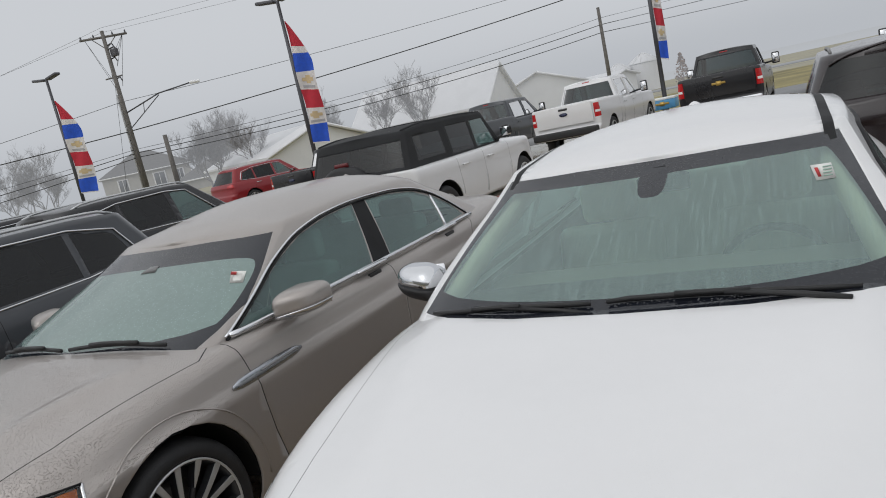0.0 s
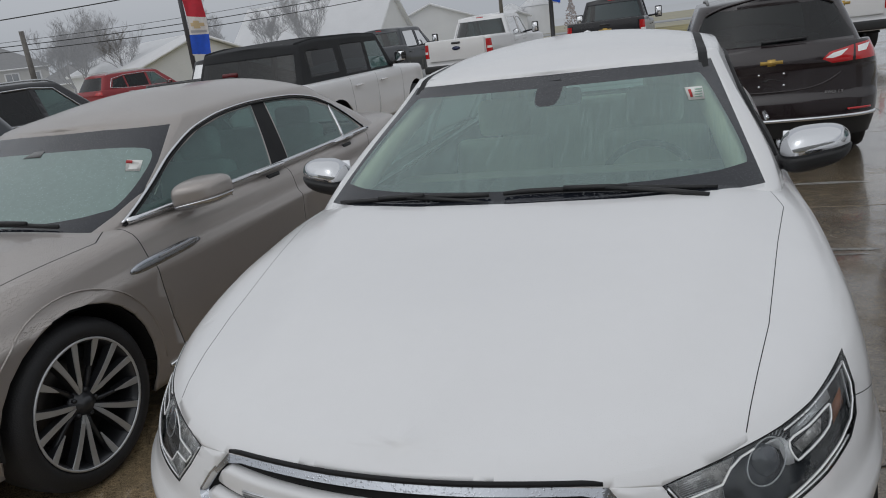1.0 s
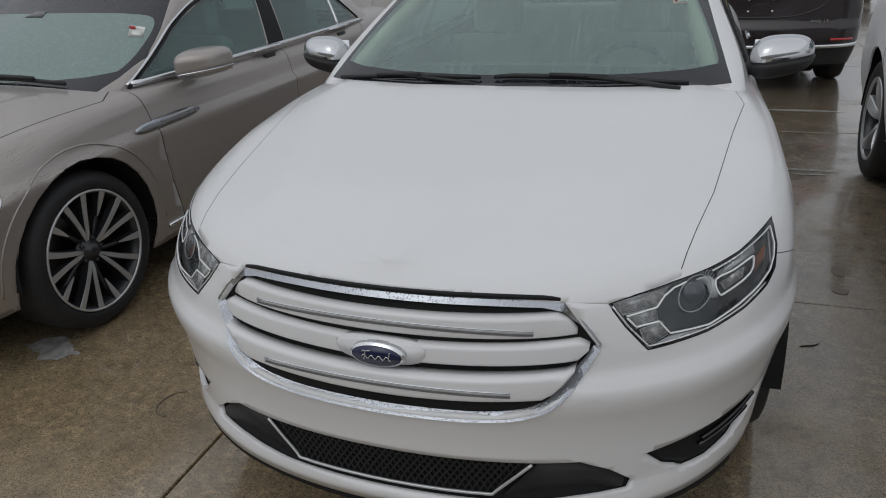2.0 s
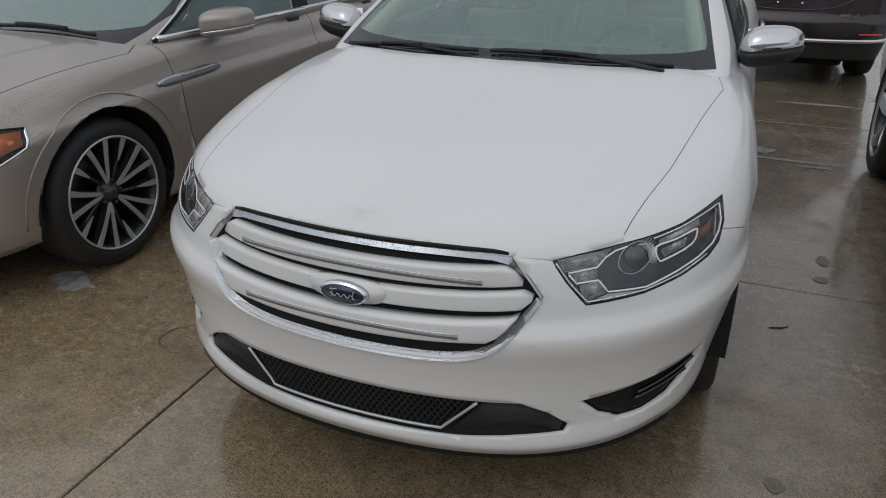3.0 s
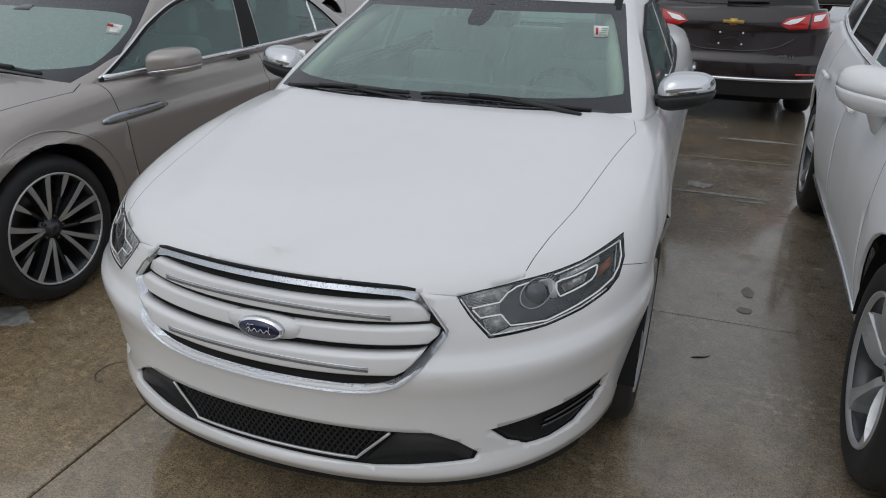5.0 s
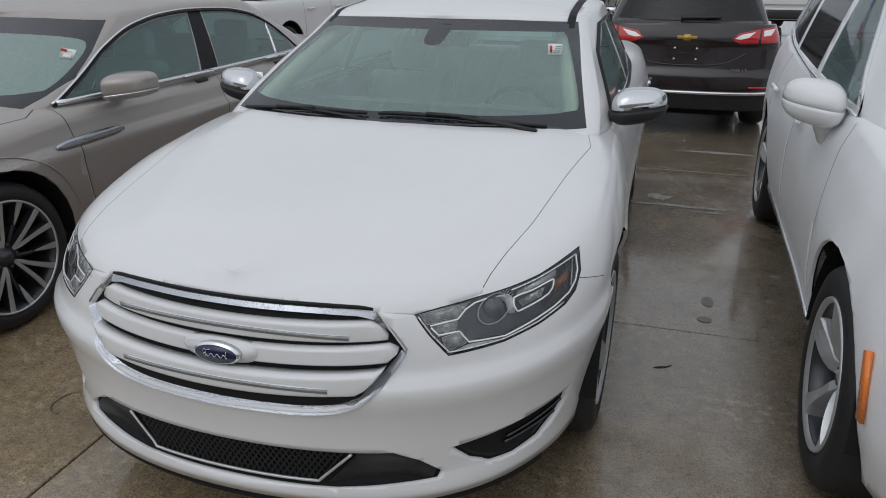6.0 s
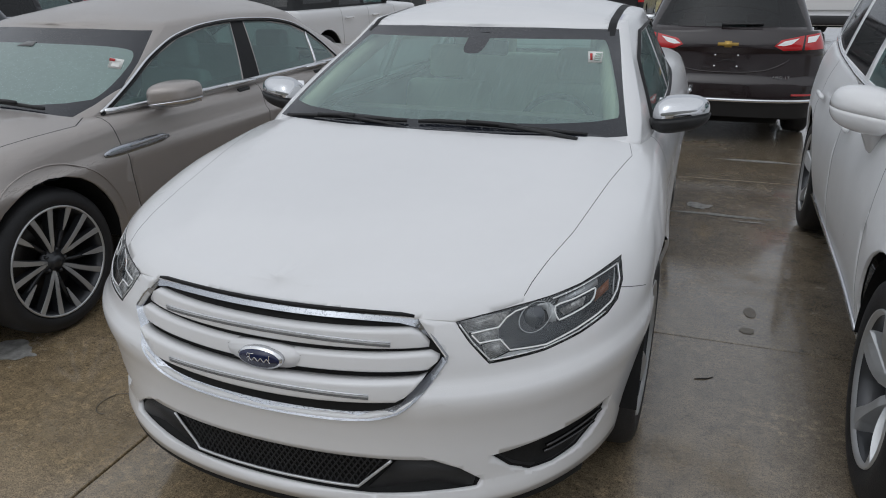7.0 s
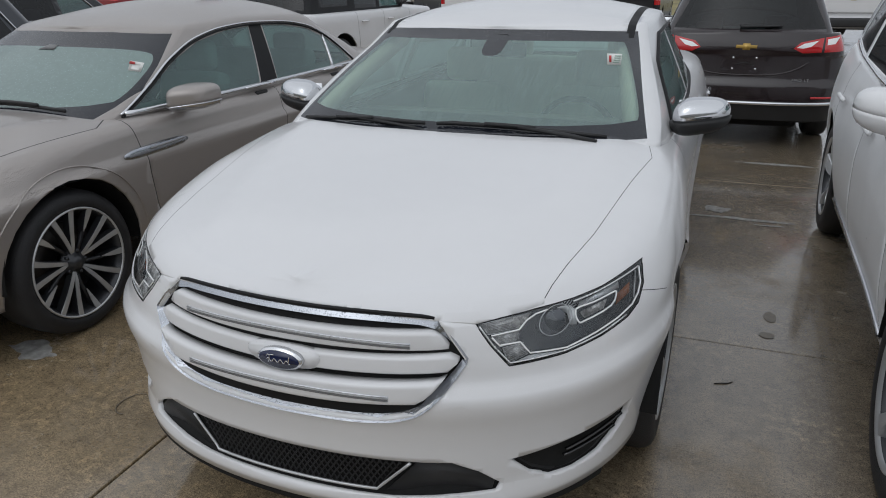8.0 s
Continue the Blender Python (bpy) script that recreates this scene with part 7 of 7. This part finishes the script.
def hip_house(label, x, y, w, d, eave, peak, ridge, turn, windows=(), chimney=True):
    """A house under a hipped roof with a short ridge; w wide, d deep, its front towards -y before the turn."""
    root = thing("old_house", label, "house", "", Matrix.Translation((x, y, -0.05)) @ Matrix.Rotation(radians(turn), 4, "Z"))
    part("wall", slab([(-w / 2, 0, 0), (w / 2, 0, 0), (w / 2, d, 0), (-w / 2, d, 0)], (0, 0, 1), eave), CREAM, root, smooth=False)
    o = 0.5
    c = [(-w / 2 - o, -o, eave), (w / 2 + o, -o, eave), (w / 2 + o, d + o, eave), (-w / 2 - o, d + o, eave), (-ridge / 2, d / 2, peak), (ridge / 2, d / 2, peak)]
    part("roof", mesh_of(c, [(0, 1, 5, 4), (1, 2, 5), (2, 3, 4, 5), (3, 0, 4), (3, 2, 1, 0)]), SHINGLE, root, smooth=False)
    part("fascia", tube([Vector(p) - Vector((0, 0, 0.08)) for p in c[:4]], 0.09, 4, closed=True), SIDING, root)
    if chimney:
        part("chimney", box((0.6, 0.6, 1.2), (-ridge / 2 + 0.3, d / 2, peak + 0.3), 0.03, 1), SHINGLE, root)
    for a, z, ww, hh in windows:
        win = new("window")
        win.parent = root
        part("frame", box((ww + 0.3, 0.14, hh + 0.3), (a, -0.04, z), 0.02, 1), SIDING, win)
        for dx in (-ww / 4, ww / 4):
            part("pane", box((ww / 2 - 0.08, 0.04, hh), (a + dx, -0.10, z), 0.01, 1), PANE, win)


hip_house("cream two-storey house with grey hipped shingle roof and chimney", -84.5, 71.0, 12.0, 9.0, 3.9, 6.9, 2.4, 50, [(1.6, 2.4, 1.5, 1.7), (-3.4, 2.4, 1.2, 1.6), (4.4, 2.4, 1.0, 1.6)])
hip_house("low house with brown hipped shingle roof", -68.0, 67.5, 9.5, 8.0, 1.3, 3.4, 1.6, 45, (), False)


# ---- bare trees ----
BARK = material("grey_bark", (0.22, 0.205, 0.195), 0.9, 0, 0, 0.3, 4)


def bare_tree(x, y, height, seed, spread=0.62, z0=-0.06):
    rng = random.Random(seed)
    root = thing("bare_tree", "leafless winter tree with fine grey twigs", "tree", "bare trees", Matrix.Translation((x, y, z0)))
    trunk_v, trunk_f, twig_v, twig_f = [], [], [], []

    def limb(a, d, length, r, depth):
        V, F = (trunk_v, trunk_f) if depth < 2 else (twig_v, twig_f)
        pts, p, dd = [a], a.copy(), d.copy()
        for _ in range(3):
            dd = (dd + Vector((rng.uniform(-1, 1), rng.uniform(-1, 1), rng.uniform(-0.3, 0.6))) * 0.18).normalized()
            p = p + dd * length / 3
            pts.append(p.copy())
        sides = 6 if depth == 0 else (4 if depth < 3 else 3)
        base = len(V)
        for i, q in enumerate(pts):
            rad = r * (1 - 0.55 * i / 3)
            u = dd.cross(Vector((0.3, 0.7, 0.2))).normalized()
            v = dd.cross(u)
            for k in range(sides):
                t = 2 * math.pi * k / sides
                V.append(q + u * rad * math.cos(t) + v * rad * math.sin(t))
        for i in range(3):
            for k in range(sides):
                F.append((base + i * sides + k, base + i * sides + (k + 1) % sides, base + (i + 1) * sides + (k + 1) % sides, base + (i + 1) * sides + k))
        if depth < 5:
            for k in range(rng.randint(4, 5) if depth < 4 else 5):
                t = rng.uniform(0.35, 1.0)
                q = pts[min(3, int(t * 3) + (1 if rng.random() < 0.5 else 0))]
                side = Vector((rng.uniform(-1, 1), rng.uniform(-1, 1), rng.uniform(0.1, 1.0)))
                limb(q, (dd * 0.6 + side * (spread + 0.25)).normalized(), length * rng.uniform(0.55, 0.78), max(0.009, r * 0.52), depth + 1)

    limb(Vector((0, 0, 0)), Vector((0, 0, 1)), height * 0.42, height * 0.015, 0)
    part("trunk", mesh_of(trunk_v, trunk_f), BARK, root)
    tagged(part("crown", mesh_of(twig_v, twig_f), BARK, root), kind="stuff")
    return root


for n, (x, y, h) in enumerate(((-39.5, 43.5, 6.2), (-43.5, 42.5, 6.4), (-47, 48, 7.6), (-28, 52, 6.6), (-36, 50, 5.6), (-68, 45, 7), (-75, 47, 7.6), (-83, 50, 8.2), (-66, 36, 6.6), (-88, 42, 8.6), (-56, 58, 7.6), (-80, 36, 7.6), (-44, 44, 6.4), (-49, 51, 7.0), (-72, 40, 7.2), (-78, 43, 8.0), (-62, 40, 5.6), (-94, 47, 9.0), (-33, 54, 6.0))):
    bare_tree(x, y, h, 11 + n)


def young_oak(x, y, h):
    rng = random.Random(5)
    root = thing("young_tree", "small tree still holding sparse brown leaves", "tree", "", Matrix.Translation((x, y, -0.06)))
    part("trunk", tube([(0, 0, 0), (0.05, 0, h * 0.5), (0, 0, h)], [0.09, 0.06, 0.015], 6), BARK, root)
    verts, faces = [], []
    for k in range(230):
        z = h * (0.18 + 0.82 * rng.random() ** 0.9)
        rad = (1 - z / h) * h * 0.34 + 0.1
        a, r = rng.uniform(0, 6.28), rad * math.sqrt(rng.random())
        p = Vector((r * math.cos(a), r * math.sin(a), z))
        u = Vector((rng.uniform(-1, 1), rng.uniform(-1, 1), rng.uniform(-1, 1))).normalized() * 0.11
        v = u.cross(Vector((rng.uniform(-1, 1), 1, 0.3))).normalized() * 0.08
        b = len(verts)
        verts += [p - u, p + v, p + u, p - v]
        faces.append((b, b + 1, b + 2, b + 3))
    tagged(part("crown", mesh_of(verts, faces), material("dry_leaf", (0.22, 0.13, 0.085), 0.8, 0, 0, 0.4, 5), root), kind="stuff")


young_oak(-9.8, 69, 3.1)


# ---- pole-base sign ----
def base_sign():
    root = thing("pole_sign", "small blue and white box sign round the light pole", "sign", "", Matrix.Translation((-5.52, 33.6, 0.0)))
    part("post", box((0.25, 0.25, 0.3), (0, 0, 0.1), 0.02, 1), PAPER, root)
    part("panel", box((1.1, 1.1, 0.5), (0, 0, 0.3), 0.02, 1), material("light_blue_print", (0.1, 0.32, 0.55), 0.5), root)
    part("panel_band", box((1.13, 1.13, 0.09), (0, 0, 0.52), 0.01, 1), PAPER, root)
    cross_badge(root, Vector((0, -0.565, 0.3)), (0.3, 0.06), -1)


base_sign()


# ---- standing water ----
# the sky scattered by shallow water is put into this pale colour
WATER = material("pale_water", (0.40, 0.39, 0.37), 0.2, 0, 0.5, 0.45, 25, 0.3, 60)


def puddle(x, y, rx, ry, seed, mat=WATER, label="shallow rain puddle lying on the concrete", k=40, rough=0.16, z=0.003):
    rng = random.Random(seed)
    ph = [rng.uniform(0, 6.28) for _ in range(k // 3)]
    pts = []
    for i in range(k):
        a = 2 * math.pi * i / k
        r = 1 + sum(rough / (j + 1) ** 0.75 * math.sin((j + 2) * a + ph[j]) for j in range(len(ph)))
        pts.append((x + rx * r * math.cos(a), y + ry * r * math.sin(a) + 0.25 * ry * math.sin(3 * a + ph[0]), z))
    tagged(part("puddle", mesh_of([(x, y, z)] + pts, [(0, i + 1, (i + 1) % k + 1) for i in range(k)]), mat, smooth=False), label, "puddle", "rain puddles")


for n, (x, y, rx, ry) in enumerate(((1.28, 3.82, 0.30, 0.03), (1.12, 4.01, 0.075, 0.085), (1.60, 5.58, 0.36, 0.03), (1.46, 3.72, 0.12, 0.014))):
    puddle(x, y, rx, ry, n + 3)
puddle(-1.86, 0.70, 0.13, 0.07, 11, WATER, "pale shallow puddle beside the bronze sedan's tyre")


# ---- oil spots and a twig on the concrete ----
SPOT = material("dark_oil_stain", (0.15, 0.128, 0.098), 0.3, 0, 0, 0.4, 30)
for n, (x, y, rx, ry) in enumerate(((1.386, 2.206, 0.026, 0.055), (1.362, 1.989, 0.032, 0.03), (1.13, 0.50, 0.025, 0.03))):
    rng = random.Random(n)
    pts = [(x + rx * (1 + 0.2 * rng.random()) * math.cos(a), y + ry * (1 + 0.2 * rng.random()) * math.sin(a), 0.002) for a in np.linspace(0, 6.28, 18)[:-1]]
    tagged(part("oil_stain", slab(pts, (0, 0, 1), 0.001), SPOT, smooth=False), "small dark spot on the wet concrete", "stain", "oil stains")
tagged(part("twig", tube([(1.13, 1.45, 0.002), (1.165, 1.462, 0.0025), (1.185, 1.470, 0.002), (1.205, 1.49, 0.002)], [0.002, 0.004, 0.003, 0.0015], 5), material("wet_twig", (0.03, 0.025, 0.02), 0.6)), "short dark twig lying on the concrete", "twig")
arc = [(-1.085 - 0.055 * math.cos(a), 0.495 + 0.075 * math.sin(a), 0.003) for a in np.linspace(-1.9, 1.7, 22)]
tagged(part("stain_ring", tube(arc, 0.0022, 5, 0.4), SPOT), "dark broken ring stained into the concrete", "stain", "oil stains")


# ---- unseen wall added behind the lot to block low sky ----
def unseen_wall():
    """A plain wall added out of view; it blocks low sky and darkens car fronts."""
    root = thing("sky_block_wall", "plain grey wall added out of view to block the low sky", "wall", "", Matrix.Translation((0, -15, -0.06)))
    root["kind"] = "structure"
    part("wall", box((70, 0.3, 5.2), (0, 0, 2.6), 0.02, 1), material("grey_block", (0.42, 0.42, 0.42), 0.85, 0, 0, 0.12, 1.5, 0.3, 30), root)
    part("coping", box((70.2, 0.42, 0.12), (0, 0, 5.26), 0.02, 1), STEEL, root)


unseen_wall()
